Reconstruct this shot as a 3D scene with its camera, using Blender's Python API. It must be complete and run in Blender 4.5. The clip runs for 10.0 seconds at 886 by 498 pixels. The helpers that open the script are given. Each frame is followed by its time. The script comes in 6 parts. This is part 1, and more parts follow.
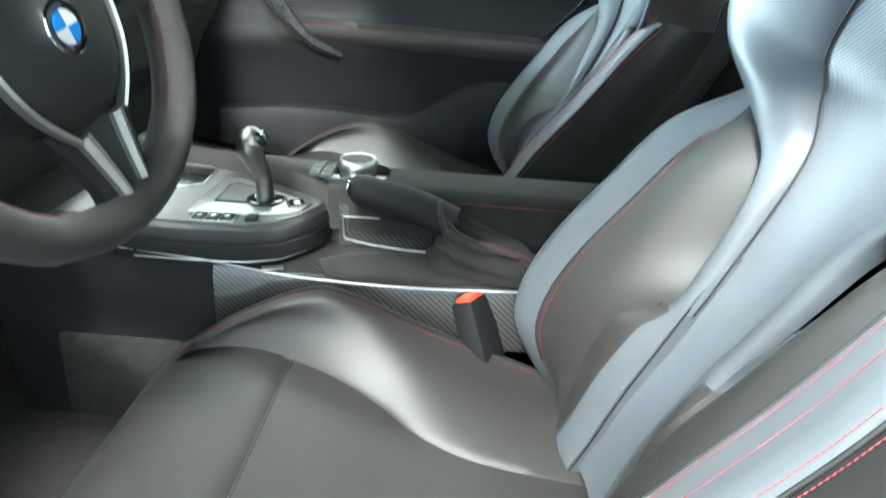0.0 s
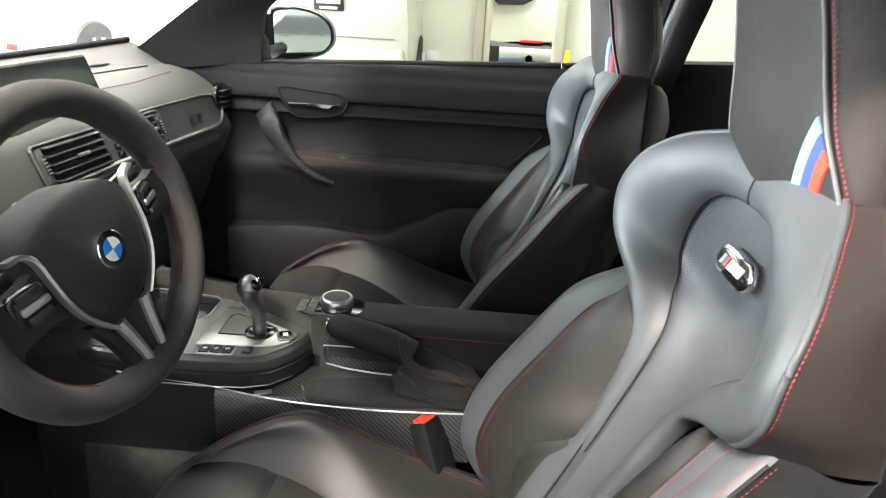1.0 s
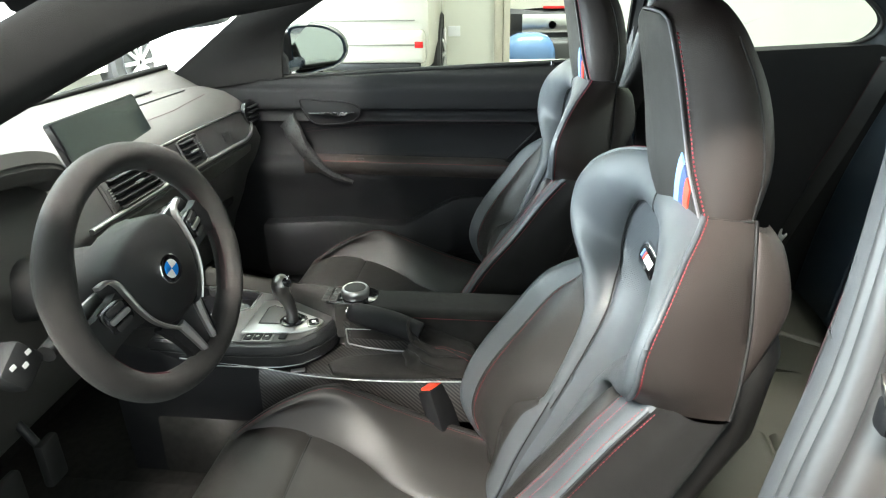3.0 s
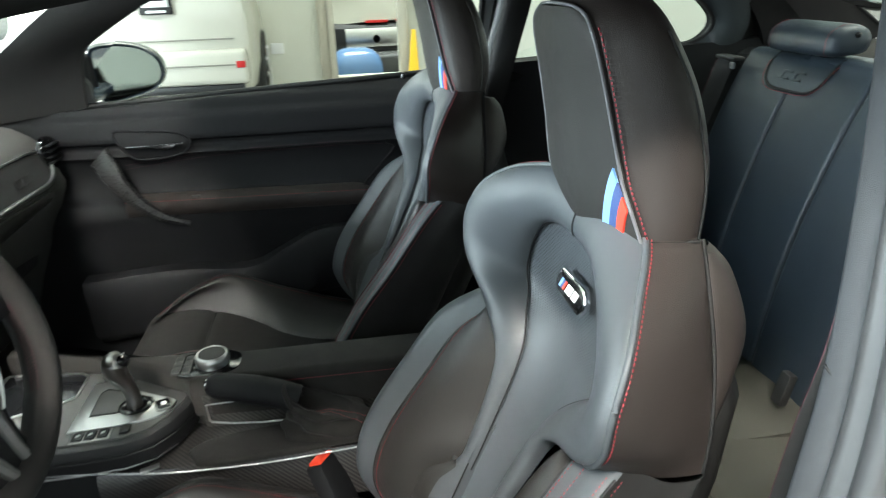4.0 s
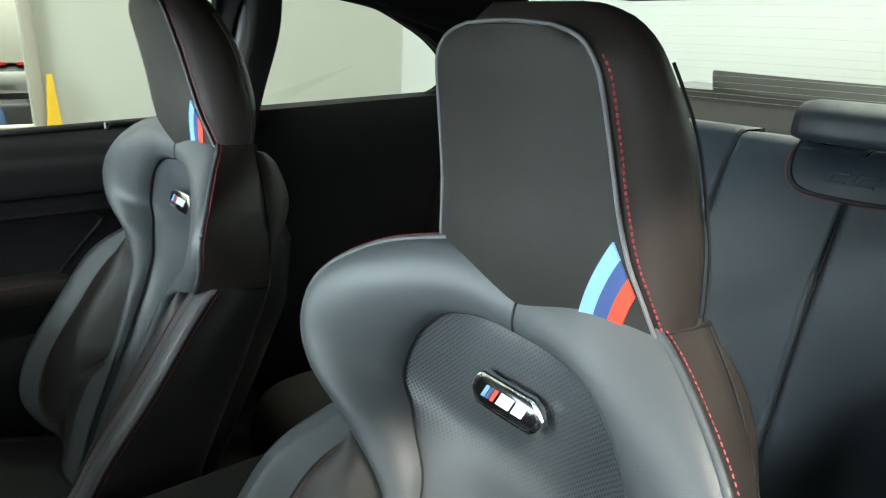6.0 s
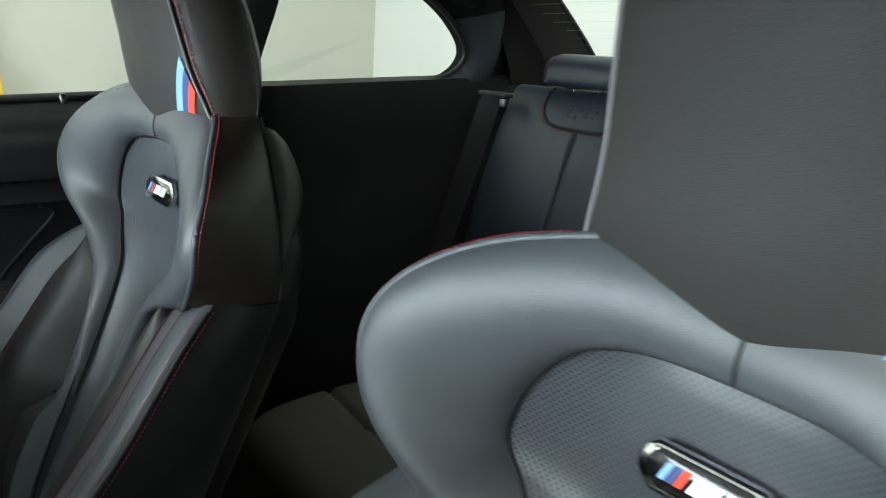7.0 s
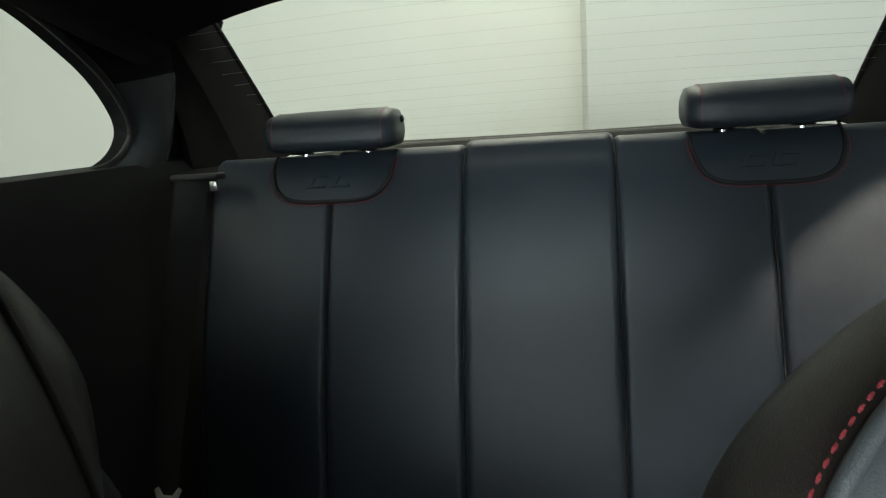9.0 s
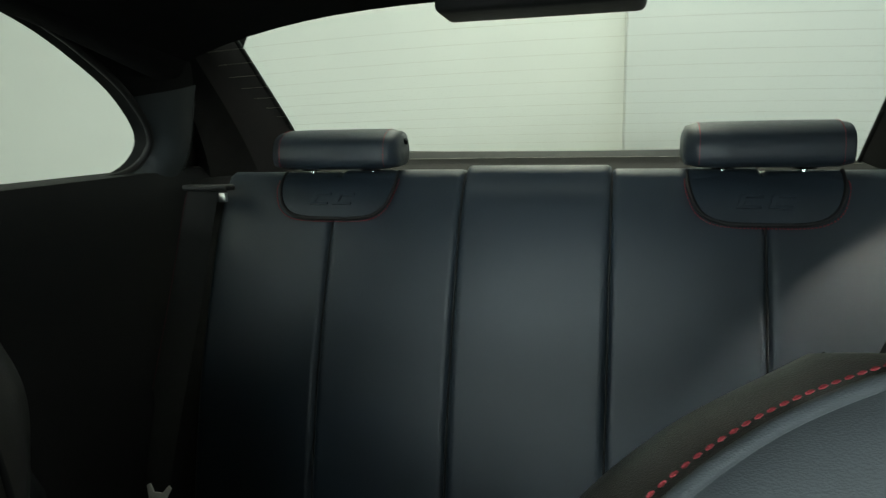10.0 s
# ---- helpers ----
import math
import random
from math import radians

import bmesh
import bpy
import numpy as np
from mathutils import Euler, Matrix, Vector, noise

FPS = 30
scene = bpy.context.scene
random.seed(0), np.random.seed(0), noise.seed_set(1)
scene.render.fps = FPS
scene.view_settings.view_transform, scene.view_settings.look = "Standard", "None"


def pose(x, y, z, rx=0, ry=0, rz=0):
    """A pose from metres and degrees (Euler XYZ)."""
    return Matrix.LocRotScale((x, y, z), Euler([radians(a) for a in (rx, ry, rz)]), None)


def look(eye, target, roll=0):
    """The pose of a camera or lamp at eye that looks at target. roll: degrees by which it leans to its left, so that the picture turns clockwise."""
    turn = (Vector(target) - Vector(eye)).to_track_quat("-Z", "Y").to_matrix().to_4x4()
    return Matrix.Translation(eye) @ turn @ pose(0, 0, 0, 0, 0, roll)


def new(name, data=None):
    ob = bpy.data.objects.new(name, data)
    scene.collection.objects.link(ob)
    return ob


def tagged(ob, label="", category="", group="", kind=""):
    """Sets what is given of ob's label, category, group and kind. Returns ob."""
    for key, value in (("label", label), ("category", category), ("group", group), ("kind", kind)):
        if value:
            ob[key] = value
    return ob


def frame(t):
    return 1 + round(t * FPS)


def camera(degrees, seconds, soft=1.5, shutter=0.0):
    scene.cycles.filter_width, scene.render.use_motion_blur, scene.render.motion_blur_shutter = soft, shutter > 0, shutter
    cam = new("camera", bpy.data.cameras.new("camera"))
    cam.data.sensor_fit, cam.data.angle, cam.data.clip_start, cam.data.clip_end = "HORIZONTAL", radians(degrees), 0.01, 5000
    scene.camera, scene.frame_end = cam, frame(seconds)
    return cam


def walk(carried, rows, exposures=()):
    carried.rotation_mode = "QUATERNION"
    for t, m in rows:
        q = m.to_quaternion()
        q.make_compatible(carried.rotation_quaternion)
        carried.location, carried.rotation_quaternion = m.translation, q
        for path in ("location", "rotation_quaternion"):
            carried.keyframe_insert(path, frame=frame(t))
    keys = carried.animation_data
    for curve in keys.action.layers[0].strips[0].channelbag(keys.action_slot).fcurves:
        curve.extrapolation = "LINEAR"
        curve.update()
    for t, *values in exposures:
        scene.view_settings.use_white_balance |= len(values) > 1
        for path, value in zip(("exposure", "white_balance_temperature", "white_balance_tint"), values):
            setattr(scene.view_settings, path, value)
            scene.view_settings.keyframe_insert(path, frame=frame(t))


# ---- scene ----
cam = camera(68.56, 10.0, soft=1.1, shutter=0.3)
ROWS = [
    (0.0, 0.0554, -0.9003, 0.9441, 1.55, -25.63, 3.70),
    (0.5, 0.0993, -0.9584, 1.0420, 2.83, -20.59, 2.65),
    (1.0, 0.1337, -1.0334, 1.1478, 2.73, -20.62, 3.26),
    (1.5, 0.1434, -1.1079, 1.2063, 3.84, -20.95, 1.89),
    (2.0, 0.1552, -1.1841, 1.2391, 3.20, -21.10, 2.99),
    (2.2, 0.1655, -1.2045, 1.2509, 3.72, -21.36, 1.73),
    (3.3, 0.2422, -1.1894, 1.2774, 6.76, -23.89, -1.51),
    (3.5, 0.2284, -1.1705, 1.2541, 2.69, -22.53, -0.09),
    (4.0, 0.1673, -1.0300, 1.2517, -8.31, -22.69, -2.00),
    (4.5, 0.1108, -0.9417, 1.2505, -20.15, -22.70, -1.65),
    (5.0, 0.1112, -0.8440, 1.2439, -28.57, -18.44, 0.30),
    (5.5, 0.0643, -0.7658, 1.2324, -34.57, -18.34, 0.97),
    (5.7, 0.0377, -0.7497, 1.2260, -35.97, -18.23, 1.50),
    (6.8, 0.0752, -0.5511, 1.1558, -45.34, -18.30, 3.22),
    (7.0, 0.0773, -0.4830, 1.1378, -42.52, -17.44, 3.91),
    (7.5, 0.0782, -0.3264, 1.0617, -47.68, -15.31, 2.82),
    (8.0, 0.0907, -0.1680, 1.0305, -62.05, -13.15, -0.20),
    (8.5, 0.1116, -0.0777, 1.0509, -71.17, -10.11, -4.07),
    (9.0, 0.1679, -0.0458, 1.0648, -78.91, -8.89, -3.39),
    (9.5, 0.1925, -0.0748, 1.0874, -79.51, -10.11, -2.52),
    (10.0, 0.1718, -0.1238, 1.0954, -75.16, -8.46, -0.66),
]
EXPOSURES = [(0.0, 2.2, 5600, -3), (0.5, 1.93, 6250, 6), (1.0, 1.25, 6650, 10), (2.0, 1.5, 6350, 4), (3.5, 1.1, 6250, 3), (4.0, 0.72, 6150, 2), (4.5, 0.56, 6050, -1), (5.5, 0.40, 6350, -1), (7.0, 0.36, 6300, 4), (8.0, -0.30, 6400, 2), (8.5, -0.33, 6650, 9), (9.0, -0.40, 6700, 4), (10.0, -0.45, 6550, -3)]
walk(cam, [(t, pose(x, y, z, 90 + pitch, 0, yaw) @ pose(0, 0, 0, 0, 0, roll)) for t, x, y, z, yaw, pitch, roll in ROWS], EXPOSURES)

# ---- light ----
world = bpy.data.worlds.new("showroom_air")
scene.world = world
world.use_nodes = True
world.node_tree.nodes["Background"].inputs[0].default_value = (0.86, 0.93, 1.0, 1)
world.node_tree.nodes["Background"].inputs[1].default_value = 0.24


def area_lamp(name, m, sx, sy, power, colour, spread=180):
    d = bpy.data.lights.new(name, "AREA")
    d.shape, d.size, d.size_y, d.energy, d.color = "RECTANGLE", sx, sy, power, colour
    d.spread = radians(spread)
    ob = new(name, d)
    ob.matrix_world = m
    return tagged(ob, "area light for the showroom", "lamp", kind="structure")


area_lamp("front_window_light", look((-5.7, 0.3, 1.80), (0.4, 0.0, 0.95)), 5.0, 2.0, 455, (0.86, 0.95, 1.0))
area_lamp("side_window_light", look((-0.6, -5.5, 1.9), (0.3, -0.4, 0.7)), 5.0, 2.4, 28, (0.95, 0.95, 1.0))
area_lamp("ceiling_light_bay", look((-0.60, -2.35, 3.65), (0.24, -0.50, 1.08)), 1.1, 0.35, 20, (1.0, 0.91, 0.83), 44)
area_lamp("ceiling_light_far", look((0.2, 3.9, 3.65), (0.2, 4.1, 0.0)), 3.4, 1.0, 29, (1.0, 0.97, 0.84))
# added narrow fill, no known source: brightens the dash top through the windscreen
area_lamp("dash_fill_light", look((-1.32, -0.05, 3.65), (-1.24, -0.05, 0.9)), 1.3, 0.4, 24, (1.0, 0.98, 0.95), 32)
# added fill, no known source: brightens the parked cars ahead
area_lamp("parked_car_fill_light", look((-3.0, 2.9, 3.65), (-4.2, 5.2, 0.4)), 1.6, 0.8, 420, (0.94, 0.97, 1.0), 85)
area_lamp("ceiling_light_rear", look((3.3, 0.2, 3.65), (3.4, 0.2, 0.0)), 0.8, 3.6, 66, (1.0, 0.98, 0.86))

# ---- materials ----


def material(name, colour, rough=0.5, metal=0.0, grain=0.0, grain_size=900.0, vary=0.12, vary_size=9.0, spec=0.5, coat=0.0, sheen=0.0, crease=0.0):
    m = bpy.data.materials.new(name)
    m.use_nodes = True
    nt = m.node_tree
    b = nt.nodes["Principled BSDF"]
    b.inputs["Base Color"].default_value = (*colour, 1)
    b.inputs["Roughness"].default_value = rough
    b.inputs["Metallic"].default_value = metal
    b.inputs["Specular IOR Level"].default_value = spec
    b.inputs["Coat Weight"].default_value = coat
    b.inputs["Sheen Weight"].default_value = sheen
    tc = nt.nodes.new("ShaderNodeTexCoord")
    if vary:
        n = nt.nodes.new("ShaderNodeTexNoise")
        n.inputs["Scale"].default_value, n.inputs["Detail"].default_value = vary_size, 5
        nt.links.new(tc.outputs["Object"], n.inputs["Vector"])
        mix = nt.nodes.new("ShaderNodeMix")
        mix.data_type = "RGBA"
        mix.inputs[6].default_value = (*[c * (1 - vary) for c in colour], 1)
        mix.inputs[7].default_value = (*[min(1, c * (1 + vary)) for c in colour], 1)
        nt.links.new(n.outputs["Fac"], mix.inputs[0])
        nt.links.new(mix.outputs[2], b.inputs["Base Color"])
        r = nt.nodes.new("ShaderNodeMapRange")
        r.inputs["To Min"].default_value, r.inputs["To Max"].default_value = max(0.02, rough - 0.06), min(1, rough + 0.06)
        n2 = nt.nodes.new("ShaderNodeTexNoise")
        n2.inputs["Scale"].default_value, n2.inputs["Detail"].default_value = vary_size * 6, 4
        nt.links.new(tc.outputs["Object"], n2.inputs["Vector"])
        nt.links.new(n2.outputs["Fac"], r.inputs["Value"])
        nt.links.new(r.outputs["Result"], b.inputs["Roughness"])
    if grain:
        v = nt.nodes.new("ShaderNodeTexVoronoi")
        v.inputs["Scale"].default_value = grain_size
        nt.links.new(tc.outputs["Object"], v.inputs["Vector"])
        bp = nt.nodes.new("ShaderNodeBump")
        bp.inputs["Strength"].default_value, bp.inputs["Distance"].default_value = grain, 0.0006
        nt.links.new(v.outputs["Distance"], bp.inputs["Height"])
        nt.links.new(bp.outputs["Normal"], b.inputs["Normal"])
        if crease:
            # soft unevenness of stretched hide
            w = nt.nodes.new("ShaderNodeTexNoise")
            w.inputs["Scale"].default_value, w.inputs["Detail"].default_value, w.inputs["Distortion"].default_value = 26, 3, 0.8
            nt.links.new(tc.outputs["Object"], w.inputs["Vector"])
            bw = nt.nodes.new("ShaderNodeBump")
            bw.inputs["Strength"].default_value, bw.inputs["Distance"].default_value = crease, 0.004
            nt.links.new(w.outputs["Fac"], bw.inputs["Height"])
            nt.links.new(bw.outputs["Normal"], bp.inputs["Normal"])
    return m


def perforated(name, colour, rough):
    """Leather with a fine grid of punched holes, fading out towards the middle and the lower part."""
    m = material(name, colour, rough, vary=0.1)
    nt = m.node_tree
    b = nt.nodes["Principled BSDF"]
    tc = nt.nodes.new("ShaderNodeTexCoord")
    sep = nt.nodes.new("ShaderNodeSeparateXYZ")
    nt.links.new(tc.outputs["Object"], sep.inputs[0])

    def op(kind, a, b=None, c=None):
        n = nt.nodes.new("ShaderNodeMath")
        n.operation = kind
        for k, v in enumerate((a, b, c)):
            if v is None:
                continue
            if isinstance(v, (int, float)):
                n.inputs[k].default_value = v
            else:
                nt.links.new(v, n.inputs[k])
        return n.outputs[0]

    def ramp(v, lo, hi, to=1.0):
        n = nt.nodes.new("ShaderNodeMapRange")
        n.interpolation_type = "SMOOTHSTEP"
        n.inputs["From Min"].default_value, n.inputs["From Max"].default_value, n.inputs["To Max"].default_value = lo, hi, to
        nt.links.new(v, n.inputs["Value"])
        return n.outputs["Result"]
    k = 2 * math.pi / 0.0054
    cy = op("COSINE", op("MULTIPLY", sep.outputs["Y"], k))
    cz = op("COSINE", op("MULTIPLY", sep.outputs["Z"], k))
    holes = ramp(op("MULTIPLY", cy, cz), 0.22, 0.50)
    u = op("ABSOLUTE", op("ADD", sep.outputs["Y"], 0.355))
    where = op("MULTIPLY", op("MULTIPLY_ADD", ramp(u, 0.055, 0.10), 0.42, 0.55), ramp(sep.outputs["Z"], 0.80, 0.85))
    holes = op("MULTIPLY", holes, where)
    mix = nt.nodes.new("ShaderNodeMix")
    mix.data_type = "RGBA"
    old = b.inputs["Base Color"].links[0].from_socket
    nt.links.new(holes, mix.inputs[0])
    nt.links.new(old, mix.inputs[6])
    mix.inputs[7].default_value = (0.014, 0.015, 0.017, 1)
    nt.links.new(mix.outputs[2], b.inputs["Base Color"])
    bp = nt.nodes.new("ShaderNodeBump")
    bp.inputs["Strength"].default_value, bp.inputs["Distance"].default_value = 0.9, 0.0008
    nt.links.new(op("SUBTRACT", 1.0, holes), bp.inputs["Height"])
    nt.links.new(bp.outputs["Normal"], b.inputs["Normal"])
    return m


def carbon(name):
    """Carbon-fibre twill under clear lacquer."""
    m = material(name, (0.02, 0.02, 0.022), 0.32, vary=0, coat=0.6)
    nt = m.node_tree
    b = nt.nodes["Principled BSDF"]
    tc = nt.nodes.new("ShaderNodeTexCoord")
    w = nt.nodes.new("ShaderNodeTexWave")
    w.wave_type, w.bands_direction = "BANDS", "DIAGONAL"
    w.inputs["Scale"].default_value, w.inputs["Distortion"].default_value = 66, 0.4
    nt.links.new(tc.outputs["Object"], w.inputs["Vector"])
    mix = nt.nodes.new("ShaderNodeMix")
    mix.data_type = "RGBA"
    mix.inputs[6].default_value, mix.inputs[7].default_value = (0.003, 0.003, 0.004, 1), (0.060, 0.056, 0.053, 1)
    nt.links.new(w.outputs["Fac"], mix.inputs[0])
    nt.links.new(mix.outputs[2], b.inputs["Base Color"])
    return m


def glass(name, tint=(0.93, 0.97, 0.95), ior=1.02):
    m = bpy.data.materials.new(name)
    m.use_nodes = True
    b = m.node_tree.nodes["Principled BSDF"]
    b.inputs["Base Color"].default_value = (*tint, 1)
    b.inputs["Roughness"].default_value = 0.0
    b.inputs["IOR"].default_value = ior
    b.inputs["Transmission Weight"].default_value = 1.0
    return m


LEATHER = material("black_leather", (0.022, 0.0202, 0.019), 0.42, grain=0.35, grain_size=1100, spec=0.5, crease=0.06)
# same black leather, browned and lightened for the warm light on the sides
LEATHER_SIDE = material("warm_lit_black_leather", (0.034, 0.0275, 0.025), 0.43, grain=0.3, grain_size=1100, spec=0.5, crease=0.10)
# black leather; the bluish window light on it is put into the colour
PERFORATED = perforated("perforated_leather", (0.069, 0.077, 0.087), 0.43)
LEATHER_MATT = material("matt_headrest_leather", (0.025, 0.0238, 0.0222), 0.58, grain=0.35, grain_size=1100, spec=0.32, crease=0.06)
SUEDE = material("black_suede", (0.0145, 0.0138, 0.0135), 0.95, grain=0.5, grain_size=2200, vary=0.3, vary_size=26, spec=0.12, sheen=0.08)
# rim suede lightened to carry the light falling on the wheel from above
WHEEL_SUEDE = material("top_lit_wheel_suede", (0.031, 0.029, 0.0285), 0.95, grain=0.5, grain_size=2200, vary=0.3, vary_size=22, spec=0.12, sheen=0.1)
ARM_SUEDE = material("grey_black_console_suede", (0.027, 0.025, 0.0235), 0.95, grain=0.5, grain_size=2200, vary=0.3, vary_size=30, spec=0.12, sheen=0.08)
PLASTIC = material("black_plastic", (0.015, 0.015, 0.016), 0.48, grain=0.4, grain_size=1600)
SOFT = material("soft_black_trim", (0.0125, 0.0125, 0.0138), 0.6, grain=0.4, grain_size=1400, spec=0.2)
# base colour raised in place of the strong light on the dash top
DASH = material("sunlit_dashboard_skin", (0.085, 0.081, 0.076), 0.45, grain=0.5, grain_size=1200)
GLOSS = material("gloss_black", (0.008, 0.008, 0.009), 0.12, vary=0, coat=0.5)
SHELL = material("seat_shell_black", (0.014, 0.0135, 0.013), 0.45, vary=0.05)
SEAL = material("grey_rubber_seal", (0.052, 0.053, 0.055), 0.5, vary=0.15, vary_size=30)
JAMB = material("painted_door_jamb", (0.034, 0.030, 0.028), 0.45, vary=0.1, vary_size=15)
SILVER = material("satin_aluminium", (0.55, 0.55, 0.55), 0.32, metal=1.0, vary=0.06, vary_size=40)
SPOKE_SILVER = material("satin_spoke_silver", (0.62, 0.61, 0.60), 0.30, metal=0.85, vary=0.05, vary_size=60)
CHROME = material("chrome", (0.85, 0.85, 0.86), 0.1, metal=1.0, vary=0)
SELECTOR = material("dark_satin_metal", (0.30, 0.29, 0.28), 0.30, metal=1.0, vary=0.05, vary_size=60)
SATIN = material("satin_grey_panel", (0.080, 0.078, 0.075), 0.46, metal=0.25, vary=0.06, vary_size=40)
PEWTER = material("pewter_trim", (0.30, 0.30, 0.27), 0.3, metal=0.9, vary=0.08, vary_size=30)
CARBON = carbon("carbon_fibre")
CARPET = material("dark_carpet", (0.038, 0.036, 0.034), 1.0, grain=0.9, grain_size=700, vary=0.4, vary_size=60, spec=0.05)
HEADLINER = material("anthracite_headliner", (0.018, 0.018, 0.018), 0.98, grain=0.3, grain_size=1500, vary=0.2, vary_size=30, spec=0.05)
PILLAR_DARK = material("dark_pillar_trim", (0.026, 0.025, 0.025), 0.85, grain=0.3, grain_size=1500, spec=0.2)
# lit copy of the pillar trim, doorway light painted into the colour
PILLAR_LIT = material("lit_pillar_trim", (0.05, 0.053, 0.058), 0.7, grain=0.3, grain_size=1500)
SHELF = material("shelf_cloth", (0.030, 0.029, 0.028), 0.95, grain=0.5, grain_size=900, vary=0.2, vary_size=40, spec=0.08)
THREAD = material("red_thread", (0.27, 0.030, 0.040), 0.7, vary=0.2, vary_size=200)
ORANGE = material("red_buckle", (0.85, 0.07, 0.03), 0.4, vary=0.05)
RUBBER = material("rubber_seal", (0.015, 0.015, 0.015), 0.6, vary=0.1)
GROOVE = material("seam_shadow_cord", (0.008, 0.008, 0.008), 0.7, vary=0)
BLUE_LIGHT = material("light_blue_cloth", (0.22, 0.42, 0.78), 0.65, grain=0.5, grain_size=1800, vary=0.08, vary_size=80)
BLUE_DARK = material("dark_blue_cloth", (0.04, 0.075, 0.22), 0.65, grain=0.5, grain_size=1800, vary=0.08, vary_size=80)
RED_CLOTH = material("red_cloth", (0.78, 0.06, 0.03), 0.65, grain=0.5, grain_size=1800, vary=0.08, vary_size=80)
WHITE_PLASTIC = material("white_plastic", (0.75, 0.75, 0.74), 0.4, vary=0.03)
BLUE_ENAMEL = material("blue_enamel", (0.02, 0.2, 0.62), 0.2, vary=0)
SCREEN = material("dark_screen", (0.012, 0.018, 0.018), 0.15, vary=0)
GLASS = glass("window_glass")
SCREENGLASS = glass("windscreen_glass", (0.95, 0.97, 0.97), 1.0002)
CREAM = material("cream_wall_paint", (0.60, 0.60, 0.52), 0.75, grain=0.2, grain_size=300, vary=0.03, vary_size=2)
WALL = material("white_wall_paint", (0.78, 0.79, 0.74), 0.75, grain=0.2, grain_size=300, vary=0.03, vary_size=2)
FLOOR = material("polished_floor_tile", (0.28, 0.27, 0.25), 0.25, vary=0.08, vary_size=3)
CARWHITE = material("white_car_paint", (0.50, 0.485, 0.42), 0.25, vary=0.02, coat=0.5)
YELLOW = material("yellow_sign_plastic", (0.85, 0.52, 0.02), 0.4, vary=0.05)
BODY = material("dark_body_paint", (0.02, 0.03, 0.045), 0.25, vary=0.03, coat=0.7)
TAIL = material("red_lamp_lens", (0.45, 0.02, 0.02), 0.15, vary=0)
BLUECAR = material("blue_car_paint", (0.12, 0.22, 0.42), 0.25, vary=0.03, coat=0.5)
BELT = material("belt_webbing", (0.02, 0.02, 0.02), 0.8, grain=0.6, grain_size=1600, vary=0.15, vary_size=60)
PALEMETAL = material("pale_belt_metal", (0.82, 0.80, 0.76), 0.35, metal=0.2, vary=0.03)
THREAD_DARK = material("dull_red_thread", (0.06, 0.016, 0.024), 0.8, vary=0.2, vary_size=200)
# near-black: painted shade on wing, bracket and handle recess, own colour on black parts
SHADOWPAINT = material("shadow_and_black_paint", (0.010, 0.010, 0.011), 0.6, vary=0.1, spec=0.2)
GAPGREY = material("grey_panel_gap", (0.22, 0.21, 0.18), 0.6, vary=0)
WIRE = material("heating_wire", (0.50, 0.47, 0.40), 0.6, vary=0)
# black leather again, its blue-white window sheen painted in as base colour
YOKE = material("blue_lit_black_leather", (0.070, 0.077, 0.085), 0.43, grain=0.22, grain_size=1300, spec=0.5, crease=0.02)
# black leather with the bluish light on the backrest mixed into its colour
BENCH = material("teal_lit_black_leather", (0.022, 0.031, 0.042), 0.37, grain=0.35, grain_size=1100, crease=0.08)
# cushion leather lightened to khaki for the light that reaches it
KHAKI = material("lit_rear_cushion_leather", (0.066, 0.063, 0.051), 0.45, grain=0.35, grain_size=1100)

# ---- mesh helpers ----


def thing(name, at, label, category, group="", kind=""):
    ob = new(name)
    ob.location = at
    ob.empty_display_size = 0.05
    return tagged(ob, label, category, group, kind)


def link(name, me, mat, parent=None, label=""):
    me.materials.append(mat)
    ob = new(name, me)
    if parent is not None:
        ob.parent = parent
        top = parent
        while top.parent is not None:
            top = top.parent
        if parent.type == "EMPTY":
            ob.matrix_parent_inverse = Matrix.Translation(parent.location).inverted()
    if label:
        tagged(ob, label)
    return ob


def raw(verts, faces, smooth=True, angle=40):
    me = bpy.data.meshes.new("m")
    me.from_pydata([tuple(map(float, v)) for v in verts], [], faces)
    bm = bmesh.new()
    bm.from_mesh(me)
    bmesh.ops.remove_doubles(bm, verts=bm.verts, dist=1e-6)
    bmesh.ops.recalc_face_normals(bm, faces=bm.faces)
    bm.to_mesh(me)
    bm.free()
    if smooth:
        me.polygons.foreach_set("use_smooth", [True] * len(me.polygons))
        me.set_sharp_from_angle(angle=radians(angle))
    return me


def spline(points, n):
    """n points, evenly spaced in the parameter, on a smooth curve through the given points."""
    p = np.array(points, float)
    d = np.r_[0, np.cumsum(np.maximum(1e-6, np.linalg.norm(np.diff(p, axis=0), axis=1)) ** 0.5)]
    m = np.zeros_like(p)
    m[1:-1] = (p[2:] - p[:-2]) / (d[2:] - d[:-2])[:, None]
    m[0], m[-1] = (p[1] - p[0]) / (d[1] - d[0]), (p[-1] - p[-2]) / (d[-1] - d[-2])
    t = np.linspace(0, d[-1], n)
    i = np.clip(np.searchsorted(d, t, side="right") - 1, 0, len(p) - 2)
    h = (d[i + 1] - d[i])
    s = ((t - d[i]) / h)[:, None]
    h = h[:, None]
    return (2 * s**3 - 3 * s**2 + 1) * p[i] + (s**3 - 2 * s**2 + s) * h * m[i] + (3 * s**2 - 2 * s**3) * p[i + 1] + (s**3 - s**2) * h * m[i + 1]


